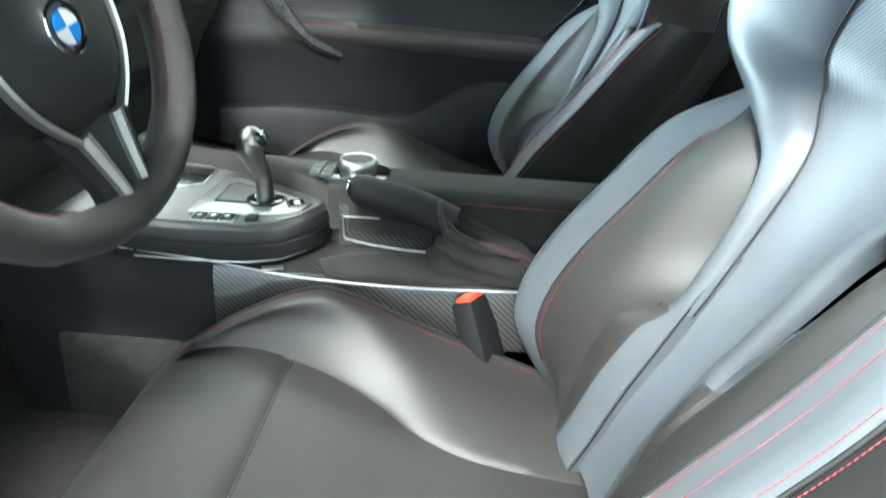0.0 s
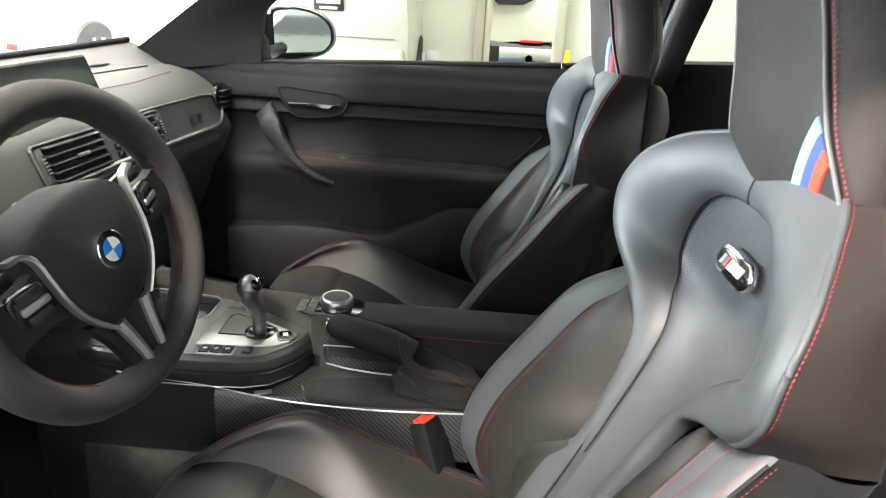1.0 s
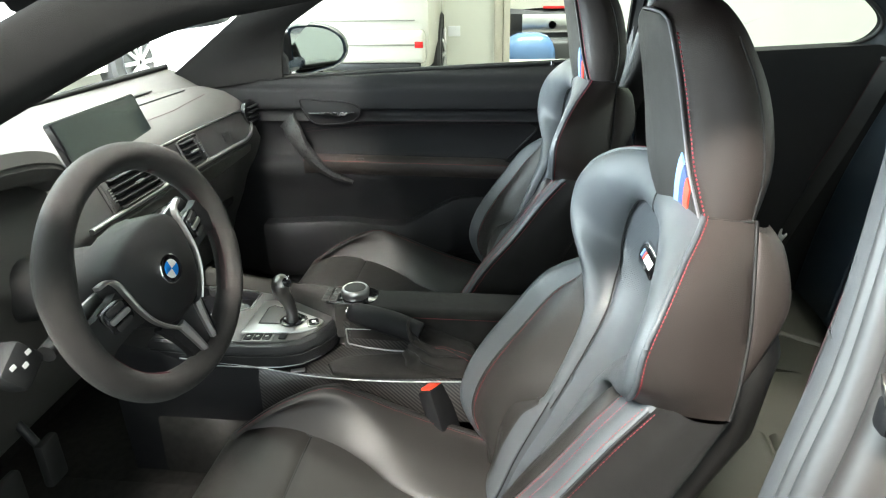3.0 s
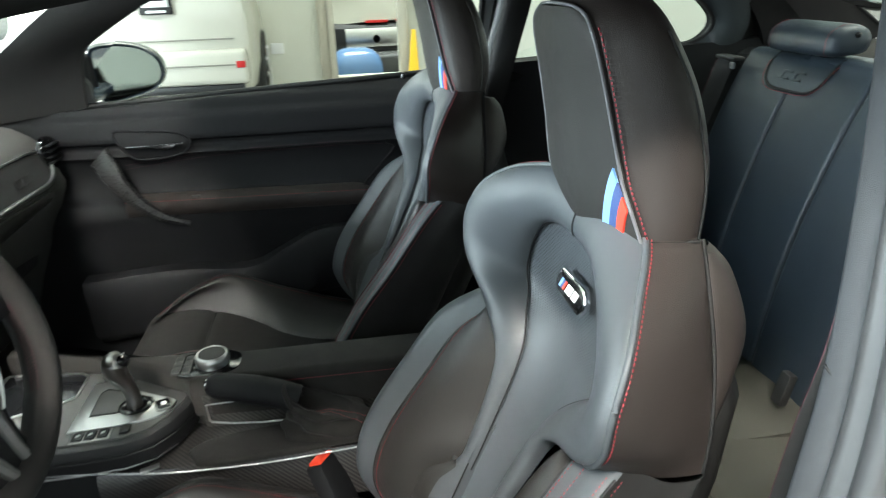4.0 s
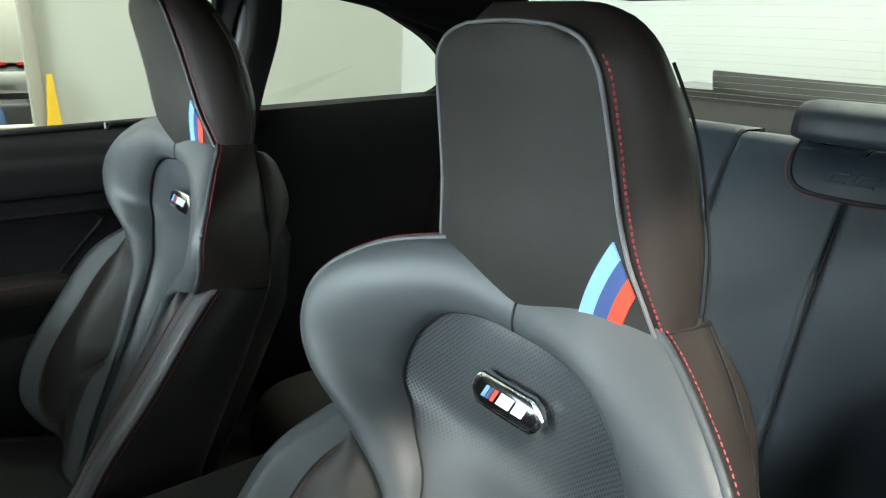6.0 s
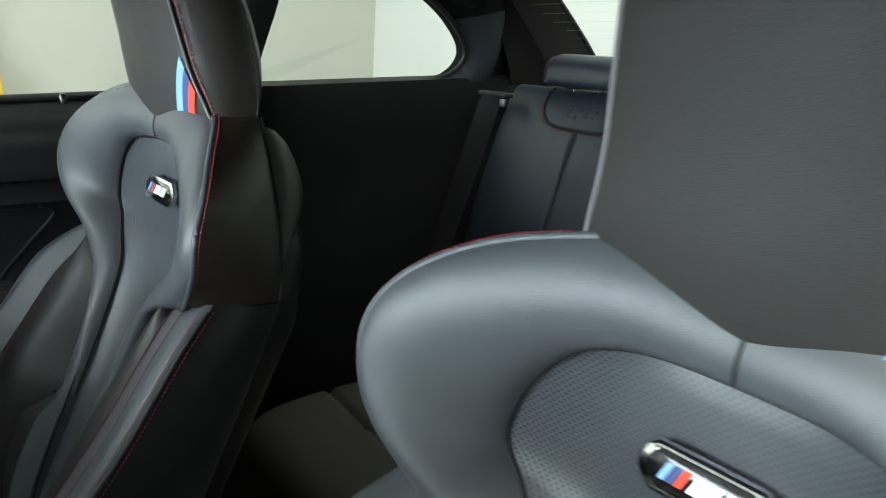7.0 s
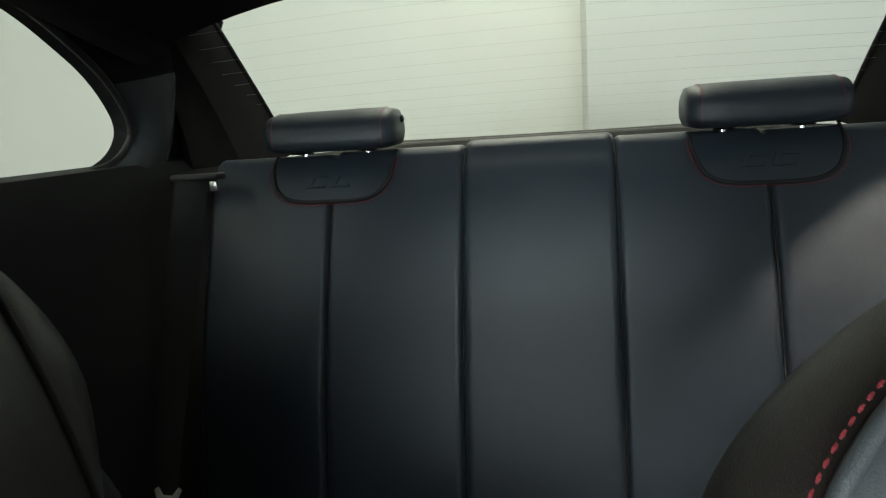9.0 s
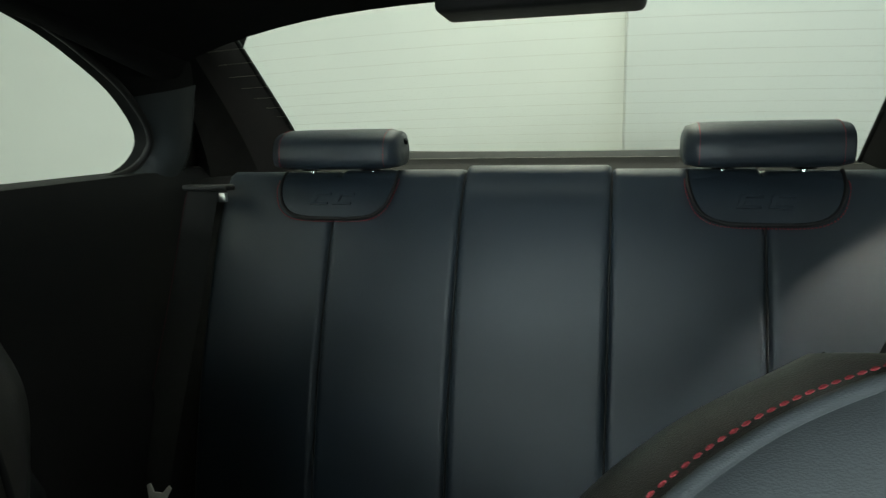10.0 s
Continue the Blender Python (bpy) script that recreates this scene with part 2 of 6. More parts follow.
def ring(points, n):
    """A closed smooth ring of n points through the given points."""
    p = list(points)
    q = spline(p[-2:] + p + p[:3], 1 + (len(p) + 4) * 12)
    k = 2 * 12
    body = q[k:k + len(p) * 12 + 1]
    return body[np.linspace(0, len(body) - 1, n + 1).astype(int)[:-1]]


def smooth1(x, xs, ys):
    """A smooth curve y(x) through the given values."""
    q = spline(list(zip(xs, ys)), 200)
    return np.interp(x, q[:, 0], q[:, 1])


def sheet(P, closed=False, cap=False, angle=40):
    """A mesh on a grid of points P[i][j]; closed: j goes round; cap: the ends are filled."""
    P = np.asarray(P, float)
    a, b = P.shape[:2]
    f = []
    for i in range(a - 1):
        for j in range(b if closed else b - 1):
            k = (j + 1) % b
            f.append((i * b + j, i * b + k, (i + 1) * b + k, (i + 1) * b + j))
    if cap:
        f += [tuple(range(b))[::-1], tuple((a - 1) * b + j for j in range(b))]
    return raw(P.reshape(-1, 3), f, angle=angle)


def thick(P, t, angle=40):
    """A sheet with thickness t (a vector, or a length along the normal)."""
    P = np.asarray(P, float)
    if np.isscalar(t):
        du, dv = np.gradient(P, axis=0), np.gradient(P, axis=1)
        n = np.cross(du, dv)
        Q = P + n / np.maximum(1e-9, np.linalg.norm(n, axis=2, keepdims=True)) * t
    else:
        Q = P + np.array(t, float)
    a, b = P.shape[:2]
    V = np.concatenate([P.reshape(-1, 3), Q.reshape(-1, 3)])
    f, o = [], a * b
    for i in range(a - 1):
        for j in range(b - 1):
            q = (i * b + j, i * b + j + 1, (i + 1) * b + j + 1, (i + 1) * b + j)
            f += [q, tuple(o + k for k in q[::-1])]
    edge = [(i * b, (i + 1) * b) for i in range(a - 1)] + [((i + 1) * b + b - 1, i * b + b - 1) for i in range(a - 1)]
    edge += [(j + 1, j) for j in range(b - 1)] + [((a - 1) * b + j, (a - 1) * b + j + 1) for j in range(b - 1)]
    f += [(p, q, q + o, p + o) for p, q in edge]
    return raw(V, f, angle=angle)


def tube(points, r, n=8, closed=False):
    p = np.array(points, float)
    d = np.gradient(p, axis=0)
    if closed:
        d = np.roll(p, -1, 0) - np.roll(p, 1, 0)
    d /= np.maximum(1e-9, np.linalg.norm(d, axis=1, keepdims=True))
    up = np.array([0.31, 0.17, 0.93])
    a = np.cross(d, up)
    a /= np.maximum(1e-9, np.linalg.norm(a, axis=1, keepdims=True))
    b = np.cross(d, a)
    w = np.linspace(0, 2 * math.pi, n, endpoint=False)
    rr = np.broadcast_to(np.asarray(r, float), (len(p),))
    P = p[:, None] + rr[:, None, None] * (np.cos(w)[None, :, None] * a[:, None] + np.sin(w)[None, :, None] * b[:, None])
    if closed:
        P = np.concatenate([P, P[:1]])
    return sheet(P, closed=True, cap=not closed, angle=60)


def stitches(points, r=0.0009, dash=0.0032, gap=0.0019):
    """A row of single stitches along a line."""
    r *= 1.2
    p = np.array(points, float)
    s = np.r_[0, np.cumsum(np.linalg.norm(np.diff(p, axis=0), axis=1))]
    at = lambda v: np.array([np.interp(v, s, p[:, k]) for k in range(3)])
    V, F = [], []
    v = 0.0
    while v + dash < s[-1]:
        a, b = at(v), at(v + dash)
        d = (b - a) / max(1e-9, np.linalg.norm(b - a))
        x = np.cross(d, (0.3, 0.2, 0.9))
        x /= np.linalg.norm(x)
        y = np.cross(d, x)
        o = len(V)
        m = (a + b) / 2
        for c, q in ((a, 0.55), (m, 1.0), (b, 0.55)):
            V += [c + q * r * 1.2 * x, c + q * r * y, c - q * r * 1.2 * x, c - q * r * y]
        for k in range(2):
            for j in range(4):
                F.append((o + 4 * k + j, o + 4 * k + (j + 1) % 4, o + 4 * k + 4 + (j + 1) % 4, o + 4 * k + 4 + j))
        F += [(o, o + 3, o + 2, o + 1), (o + 8, o + 9, o + 10, o + 11)]
        v += dash + gap
    me = bpy.data.meshes.new("m")
    me.from_pydata([tuple(map(float, q)) for q in V], [], F)
    return me


def box(c, size, bevel=0.004, m=None, seg=2):
    bm = bmesh.new()
    bmesh.ops.create_cube(bm, size=1, matrix=Matrix.Diagonal((*size, 1)))
    if bevel:
        bmesh.ops.bevel(bm, geom=list(bm.edges), offset=min(bevel, min(size) * 0.45), segments=seg, affect="EDGES", profile=0.5)
    bm.transform(Matrix.Translation(c) @ (m or Matrix.Identity(4)))
    me = bpy.data.meshes.new("m")
    bm.to_mesh(me)
    bm.free()
    me.polygons.foreach_set("use_smooth", [True] * len(me.polygons))
    me.set_sharp_from_angle(angle=radians(35))
    return me


def slab(outline, depth, m=None, bevel=0.002, seg=2):
    """A flat plate: outline in x and y, from z = 0 to depth, with bevelled edges, moved by m."""
    bm = bmesh.new()
    f = bm.faces.new([bm.verts.new((x, y, 0)) for x, y in outline])
    g = bmesh.ops.extrude_face_region(bm, geom=[f])
    bmesh.ops.translate(bm, vec=(0, 0, depth), verts=[v for v in g["geom"] if isinstance(v, bmesh.types.BMVert)])
    bmesh.ops.recalc_face_normals(bm, faces=bm.faces)
    if bevel:
        top = [e for e in bm.edges if all(abs(v.co.z - depth) < 1e-7 for v in e.verts)]
        bmesh.ops.bevel(bm, geom=top, offset=bevel, segments=seg, affect="EDGES", profile=0.5)
    bm.transform(m or Matrix.Identity(4))
    me = bpy.data.meshes.new("m")
    bm.to_mesh(me)
    bm.free()
    me.polygons.foreach_set("use_smooth", [True] * len(me.polygons))
    me.set_sharp_from_angle(angle=radians(35))
    return me


def disc(r, n=32):
    return [(r * math.cos(2 * math.pi * k / n), r * math.sin(2 * math.pi * k / n)) for k in range(n)]


def rrect(w, h, r, n=5):
    out = []
    for cx, cy, a in ((w / 2 - r, h / 2 - r, 0), (-w / 2 + r, h / 2 - r, 90), (-w / 2 + r, -h / 2 + r, 180), (w / 2 - r, -h / 2 + r, 270)):
        out += [(cx + r * math.cos(radians(a + 90 * k / n)), cy + r * math.sin(radians(a + 90 * k / n))) for k in range(n + 1)]
    return out


def lathe(profile, m=None, n=40):
    """A turned shape: profile of (radius, height)."""
    P = [[(r * math.cos(2 * math.pi * k / n), r * math.sin(2 * math.pi * k / n), z) for k in range(n)] for r, z in profile]
    me = sheet(P, closed=True, cap=True, angle=35)
    if m is not None:
        me.transform(m)
    return me


def frame_of(origin, xaxis, yaxis):
    x = Vector(xaxis).normalized()
    z = x.cross(Vector(yaxis)).normalized()
    y = z.cross(x)
    return Matrix.Translation(origin) @ Matrix((x, y, z)).transposed().to_4x4()

# ---- showroom ----
FRAMEPAINT = material("beige_frame_paint", (0.42, 0.39, 0.31), 0.6, vary=0.05)


def wall_with_holes(name, x0, x1, z0, z1, y, t, holes, mat, axis="y"):
    """A wall along x (axis y) or along y (axis x), from z0 to z1, with rectangular openings (a0, a1, b0, b1)."""
    bm = bmesh.new()
    xs = sorted({x0, x1, *[h[0] for h in holes], *[h[1] for h in holes]})
    zs = sorted({z0, z1, *[h[2] for h in holes], *[h[3] for h in holes]})
    for i in range(len(xs) - 1):
        for j in range(len(zs) - 1):
            cx, cz = (xs[i] + xs[i + 1]) / 2, (zs[j] + zs[j + 1]) / 2
            if any(h[0] < cx < h[1] and h[2] < cz < h[3] for h in holes):
                continue
            d = (xs[i + 1] - xs[i], t, zs[j + 1] - zs[j])
            c = (cx, y, cz)
            if axis == "x":
                d, c = (d[1], d[0], d[2]), (y, cx, cz)
            bmesh.ops.create_cube(bm, size=1, matrix=Matrix.Translation(c) @ Matrix.Diagonal((*d, 1)))
    me = bpy.data.meshes.new("m")
    bm.to_mesh(me)
    bm.free()
    return tagged(link(name, me, mat), "white painted showroom wall", "wall", kind="structure")


ob = link("floor", box((0.0, -0.2, -0.05), (14, 11.6, 0.1), 0), FLOOR)
tagged(ob, "pale polished showroom floor", "floor", kind="structure")
ob = link("ceiling", box((0.0, 1.5, 3.75), (14, 15, 0.1), 0), WALL)
tagged(ob, "white showroom ceiling", "ceiling", kind="structure")
wall_with_holes("wall_far", -7, 7, 0, 3.7, 5.66, 0.12, [(0.16, 0.78, 0.30, 2.3)], CREAM)
wall_with_holes("wall_near", -7, 7, 0, 3.7, -5.9, 0.12, [(-4.0, 2.6, 0.5, 3.2)], WALL)
wall_with_holes("wall_front", -6, 6, 0, 3.7, -6.5, 0.12, [(-4.0, 3.0, 0.6, 3.4)], WALL, "x")
wall_with_holes("wall_rear", -6, 6, 0, 3.7, 4.6, 0.12, [], WALL, "x")
ob = link("pillar", box((4.05, -1.55, 1.85), (0.9, 2.78, 3.7), 0.01), WALL)
tagged(ob, "square white wall pier behind the car", "pillar", kind="structure")

# glazed door in the far wall
door = thing("door_1", (0.47, 5.6, 0.0), "white framed glass door in the showroom wall", "door", kind="structure")
for n, c, d in (("jamb", (0.05, 5.57, 1.2), (0.09, 0.10, 2.5)), ("jamb", (0.13, 5.55, 1.2), (0.06, 0.12, 2.5)), ("jamb", (0.82, 5.55, 1.2), (0.09, 0.12, 2.5)), ("lintel", (0.47, 5.55, 2.34), (0.85, 0.12, 0.09)), ("threshold", (0.47, 5.57, 0.26), (0.62, 0.08, 0.09))):
    link(n, box(c, d, 0.006), FRAMEPAINT, door)
pane = link("pane", box((0.47, 5.63, 1.3), (0.62, 0.008, 2.0), 0), GLASS, door)
pane.visible_shadow = False
tagged(link("wall_beyond", box((0.5, 10.2, 1.9), (8, 0.1, 3.8), 0), WALL), "pale wall beyond the glass door", "wall", kind="structure")
tagged(link("floor_beyond", box((0.5, 7.92, -0.05), (8, 4.4, 0.1), 0), FLOOR), "pale floor beyond the glass door", "floor", kind="structure")
area_lamp("ceiling_light_beyond", look((0.6, 7.0, 3.6), (0.6, 7.2, 0)), 2.4, 1.2, 160, (1.0, 0.98, 0.92))

ob = link("wall_socket", box((-0.40, 5.592, 0.60), (0.12, 0.012, 0.10), 0.004), WHITE_PLASTIC)
tagged(ob, "white socket plate on the wall", "socket")
ob = link("thermostat", box((1.30, 5.59, 1.47), (0.17, 0.02, 0.15), 0.006), WHITE_PLASTIC)
tagged(ob, "small white thermostat on the wall", "thermostat")
link("display", box((1.28, 5.577, 1.50), (0.07, 0.006, 0.04), 0), GLOSS, ob)
sign = thing("floor_sign", (0.92, 5.3, 0.0), "folded yellow plastic floor sign leaning on the wall", "sign")
link("board", slab([(-0.10, 0), (0.06, 0), (0.035, 0.74), (-0.005, 0.74)], 0.03, frame_of((0.90, 5.36, 0.0), (1, 0, 0), (0, 0.16, 1)), 0.006), YELLOW, sign)


def parked_suv(at, turn, paint, label, tall, lens, wide=1.0):
    """The rear half of a white SUV: body shell in slices, glass, lamps, bumper, plate and wheels."""
    car = thing("parked_car", (0, 0, 0), label, "car", "parked cars")
    P = []
    for y, zt, hw in ((0.0, 0.95, 0.80), (0.04, 1.06, 0.90), (0.12, 1.12, 0.93), (0.5, 1.16, 0.95), (1.5, 1.12, 0.95), (3.3, 1.02, 0.93), (4.2, 0.85, 0.85)):
        P.append([(x * hw, y, z) for x, z in ((-0.94, 0.32), (-1, 0.5), (-1, 0.8), (-0.96, zt - 0.04), (-0.88, zt), (0, zt + 0.01), (0.88, zt), (0.96, zt - 0.04), (1, 0.8), (1, 0.5), (0.94, 0.32), (0, 0.30))])
    link("body", sheet(P, closed=True, cap=True, angle=30), paint, car, "painted body")
    P = [[(-0.80, 0.16, 1.10), (0.80, 0.16, 1.10)], [(-0.66, 0.52, 1.56), (0.66, 0.52, 1.56)], [(-0.62, 0.70, 1.62), (0.62, 0.70, 1.62)], [(-0.62, 2.0, 1.64), (0.62, 2.0, 1.64)], [(-0.68, 2.9, 1.1), (0.68, 2.9, 1.1)]]
    link("roof", thick(np.array(P), (0, 0, 0.03)), paint, car)
    link("rear_window", slab([(-0.68, 0), (0.68, 0), (0.58, 0.44), (-0.58, 0.44)], 0.01, frame_of((0, 0.185, 1.13), (1, 0, 0), (0, 0.6, 0.8)), 0.002), GLOSS, car)
    for s in (-1, 1):
        link("side_window", slab([(0, 0), (2.2, 0), (1.6, 0.42), (0.35, 0.42)], 0.01, frame_of((s * 0.84, 0.5, 1.14), (0, 1, 0), (-s * 0.45, 0, 0.9)), 0.002), GLOSS, car)
        link("tail_lamp", slab([(0, 0), (0.30, 0.02), (0.34, 0.10), (0.24, 0.17), (0.02, 0.13)] if s > 0 else [(0, 0), (-0.30, 0.02), (-0.34, 0.10), (-0.24, 0.17), (-0.02, 0.13)], 0.03, frame_of((s * 0.52, 0.045, 1.02), (1, 0, 0), (0, 0, 1)), 0.008), lens, car, "tail lamp")
        link("reflector", box((s * 0.80, -0.075, 0.52), (0.10, 0.03, 0.05), 0.008), TAIL, car)
        for y in (0.75, 3.55):
            tyre = link("wheel", lathe([(0.20, -0.11), (0.33, -0.11), (0.36, -0.08), (0.36, 0.08), (0.33, 0.11), (0.20, 0.11)], frame_of((s * 0.86, y, 0.36), (0, 1, 0), (0, 0, 1))), RUBBER, car)
            link("rim", lathe([(0.02, 0.10), (0.22, 0.115), (0.23, 0.09), (0.23, -0.09)], frame_of((s * 0.865, y, 0.36), (0, s, 0), (0, 0, 1))), PLASTIC, tyre)
            for k in range(10):
                link("spoke", box((0, 0, 0), (0.20, 0.034, 0.03), 0.008, frame_of((s * 0.985, y, 0.36), (0, s, 0), (0, 0, 1)) @ pose(0, 0, 0, 0, 0, 36 * k) @ Matrix.Translation((0.12, 0, 0))), SILVER, tyre)
    link("bumper", box((0, 0.0, 0.50), (1.74, 0.16, 0.26), 0.05, seg=3), paint, car)
    link("bumper_lip", box((0, 0.0, 0.345), (1.6, 0.14, 0.06), 0.02), PLASTIC, car)
    link("tailgate_crease", box((0, -0.002, 0.70), (1.5, 0.02, 0.010), 0.003), GAPGREY, car)
    link("tailgate_gap", box((0, -0.084, 0.520), (1.5, 0.02, 0.010), 0.003), GAPGREY, car)
    plate = link("number_plate", box((0.0, -0.018, 0.98), (0.34, 0.02, 0.19), 0.006), RUBBER, car, "number plate in a dark dealer frame")
    link("plate_face", box((0.0, -0.030, 0.995), (0.27, 0.006, 0.12), 0.003), WHITE_PLASTIC, plate)
    link("plate_bar", box((0.0, -0.0345, 1.0), (0.20, 0.003, 0.045), 0), GLOSS, plate)
    link("plate_bar", box((0.0, -0.0295, 0.905), (0.20, 0.003, 0.018), 0), WHITE_PLASTIC, plate)
    car.matrix_world = pose(*at, 0, 0, turn) @ Matrix.Diagonal((wide, 1, tall, 1))
    return car


parked_suv((-1.24, 4.75, 0.0), 0, CARWHITE, "white sport utility car parked with its tail to us", 1.12, TAIL, 0.76)


def parked_crossover(at):
    """The tail of a tall white car: rounded body, smoked lamps, dark lower cladding, pale diffuser with square exhausts."""
    car = thing("parked_car", at, "tall white car with smoked tail lamps and dark lower cladding", "car", "parked cars")
    o = Vector(at)
    at_ = lambda pts: [tuple(o + Vector(p)) for p in pts]
    P = []
    for y, zt, hw in ((0.0, 1.36, 0.86), (0.03, 1.42, 0.92), (0.12, 1.47, 0.96), (1.2, 1.50, 0.97), (2.1, 1.48, 0.96)):
        P.append(at_([(x * hw, y + 0.10 * abs(x) ** 4, z) for x, z in ((-0.98, 0.60), (-1, 0.85), (-0.99, 1.1), (-0.93, zt - 0.05), (-0.82, zt), (0, zt + 0.02), (0.82, zt), (0.93, zt - 0.05), (0.99, 1.1), (1, 0.85), (0.98, 0.60), (0.5, 0.64), (0, 0.66), (-0.5, 0.64))]))
    link("body", sheet(P, closed=True, cap=True, angle=30), CARWHITE, car, "white painted body")
    P = [at_([(x * hw, y + 0.08 * abs(x) ** 4, z) for x in np.linspace(-1, 1, 13)]) for y, z, hw in ((0.05, 0.64, 0.95), (-0.03, 0.57, 0.95), (-0.04, 0.40, 0.93), (0.0, 0.26, 0.86), (0.2, 0.24, 0.8))]
    link("cladding", thick(np.array(P), (0, 0.03, 0)), PLASTIC, car, "dark grey lower cladding")
    P = [at_([(x, y - 0.02, z) for x in np.linspace(-0.62, 0.62, 9)]) for y, z in ((-0.02, 0.565), (-0.05, 0.50), (-0.05, 0.38), (-0.02, 0.33))]
    link("diffuser", thick(np.array(P), (0, 0.03, 0)), SILVER, car, "pale metal diffuser")
    link("rear_window", slab([(-0.72, 0), (0.72, 0), (0.60, 0.30), (-0.60, 0.30)], 0.01, frame_of(o + Vector((0, 0.10, 1.47)), (1, 0, 0), (0, 0.55, 0.83)), 0.003), GLOSS, car, "dark rear window")
    link("roof", thick(np.array([at_([(x, y, z - 0.05 * abs(x)) for x in (-0.66, -0.4, 0, 0.4, 0.66)]) for y, z in ((0.28, 1.78), (0.9, 1.84), (2.0, 1.82))]), (0, 0, -0.03)), CARWHITE, car)
    for s in (-1, 1):
        lamp = link("tail_lamp", slab([(s * x, z) for x, z in ((0.66, 0.19), (0.57, 0.25), (0.28, 0.275), (0.23, 0.23), (-0.06, 0.165), (-0.04, 0.09), (0.12, 0.01), (0.44, 0.0))][::s], 0.05, frame_of(o + Vector((s * 0.24, 0.055, 1.09)), (1, 0, 0), (0, 0, 1)), 0.012), GLOSS, car, "smoked dark tail lamp")
        link("red_lens", slab([(s * x, z) for x, z in ((0.50, 0.10), (0.54, 0.17), (0.44, 0.15), (0.40, 0.05))][::s], 0.01, frame_of(o + Vector((s * 0.24, 0.0, 1.09)), (1, 0, 0), (0, 0, 1)), 0.003), TAIL, lamp, "red lens in the lamp")
        link("light_bar", box(o + Vector((s * 0.34, 0.0, 1.20)), (0.26, 0.012, 0.018), 0.004), TAIL, lamp)
        link("clear_lens", box(o + Vector((s * 0.55, 0.0, 1.235)), (0.13, 0.012, 0.05), 0.008), SATIN, lamp)
        link("reflector", box(o + Vector((s * 0.20, 0.0, 0.645)), (0.30, 0.03, 0.036), 0.008), TAIL, car, "red reflector strip")
        link("exhaust", lathe([(0.075, 0.0), (0.080, -0.03), (0.070, -0.04), (0.058, -0.035), (0.050, 0.01)], frame_of(o + Vector((s * 0.10 + s * 0.12, -0.06, 0.43)), (1.5, 0, 0), (0, 0, 1)), 24), CHROME, car, "wide exhaust tip")
        link("wheel", lathe([(0.20, -0.11), (0.33, -0.11), (0.36, -0.08), (0.36, 0.08), (0.33, 0.11), (0.20, 0.11)], frame_of(o + Vector((s * 0.84, 0.6, 0.36)), (0, 1, 0), (0, 0, 1))), RUBBER, car)
    return car


parked_crossover((0.92, 7.95, 0.0))
# low blue shell and a grey box in front of the white car
cover = thing("cart", (0.45, 7.3, 0.0), "low cart with a rounded glossy blue shell", "cart")
P = []
for k, z in ((1.0, 0.02), (1.04, 0.12), (1.0, 0.22), (0.90, 0.30), (0.72, 0.36), (0.45, 0.395), (0.12, 0.40)):
    P.append([(0.38 + 0.31 * k * a, 7.25 + 0.24 * k * b, z) for a, b in ring([(-1, -0.4), (-0.6, -1), (0.3, -1), (0.95, -0.7), (1.05, 0.0), (0.9, 0.8), (0, 1), (-0.9, 0.7)], 40)])
link("shell", sheet(P, closed=True, cap=True, angle=50), BLUECAR, cover, "glossy blue rounded shell")
link("rear_box", box((0.80, 7.32, 0.16), (0.34, 0.36, 0.30), 0.05, seg=3), SEAL, cover, "grey box end")
# car seen through the windscreen
parked_suv((-4.75, 4.82, 0.0), -10, CARWHITE, "white car parked ahead of the windscreen", 1.15, WHITE_PLASTIC)

# ---- car body ----
CAP = material("satin_grey_cap", (0.07, 0.08, 0.085), 0.22, vary=0.05)
body = thing("car_body", (0.0, 0.0, 0.15), "dark coupe body shell with open driver's doorway", "car body", kind="structure")
link("floor_pan", box((0.35, 0.0, 0.19), (2.6, 1.46, 0.06), 0.01), CARPET, body, "dark carpet on the car floor")


def belt_z(x):
    return 0.998 + 0.045 * (x + 0.0)


def roof_point(x, v):
    """Inner roof: v from -1 to 1 across."""
    z = smooth1(x, (-0.30, 0.0, 0.4, 0.8, 1.12), (1.275, 1.318, 1.338, 1.333, 1.305))
    return (x, v * 0.57, float(z) - float(np.interp(x, (0.5, 1.1), (0.028, 0.075))) * abs(v) ** 3)


P = [[roof_point(x, v) for v in np.linspace(-1, 1, 25)] for x in np.linspace(-0.28, 1.10, 30)]
link("headliner", thick(np.array(P), (0, 0, 0.03)), HEADLINER, body, "anthracite cloth headliner")
P = [[(x, y * 1.1, z + 0.045) for x, y, z in row] for row in P]
link("roof", thick(np.array(P), (0, 0, 0.006)), BODY, body, "dark painted roof skin")


def bar(name, path, w, h, mat, n=30, label="", up=(0, 0, 1)):
    """A tapered trim bar of rounded section along a path; w across, h along up."""
    p = spline(path, n)
    d = np.gradient(p, axis=0)
    d /= np.linalg.norm(d, axis=1, keepdims=True)
    a = np.cross(d, np.array(up, float))
    a /= np.linalg.norm(a, axis=1, keepdims=True)
    b = np.cross(a, d)
    ww = np.interp(np.linspace(0, 1, n), np.linspace(0, 1, np.size(w)), np.atleast_1d(w))
    hh = np.interp(np.linspace(0, 1, n), np.linspace(0, 1, np.size(h)), np.atleast_1d(h))
    q = rrect(1, 1, 0.3, 3)
    P = [[p[i] + a[i] * ww[i] * u + b[i] * hh[i] * v for u, v in q] for i in range(n)]
    return link(name, sheet(P, closed=True, cap=True), mat, body, label)


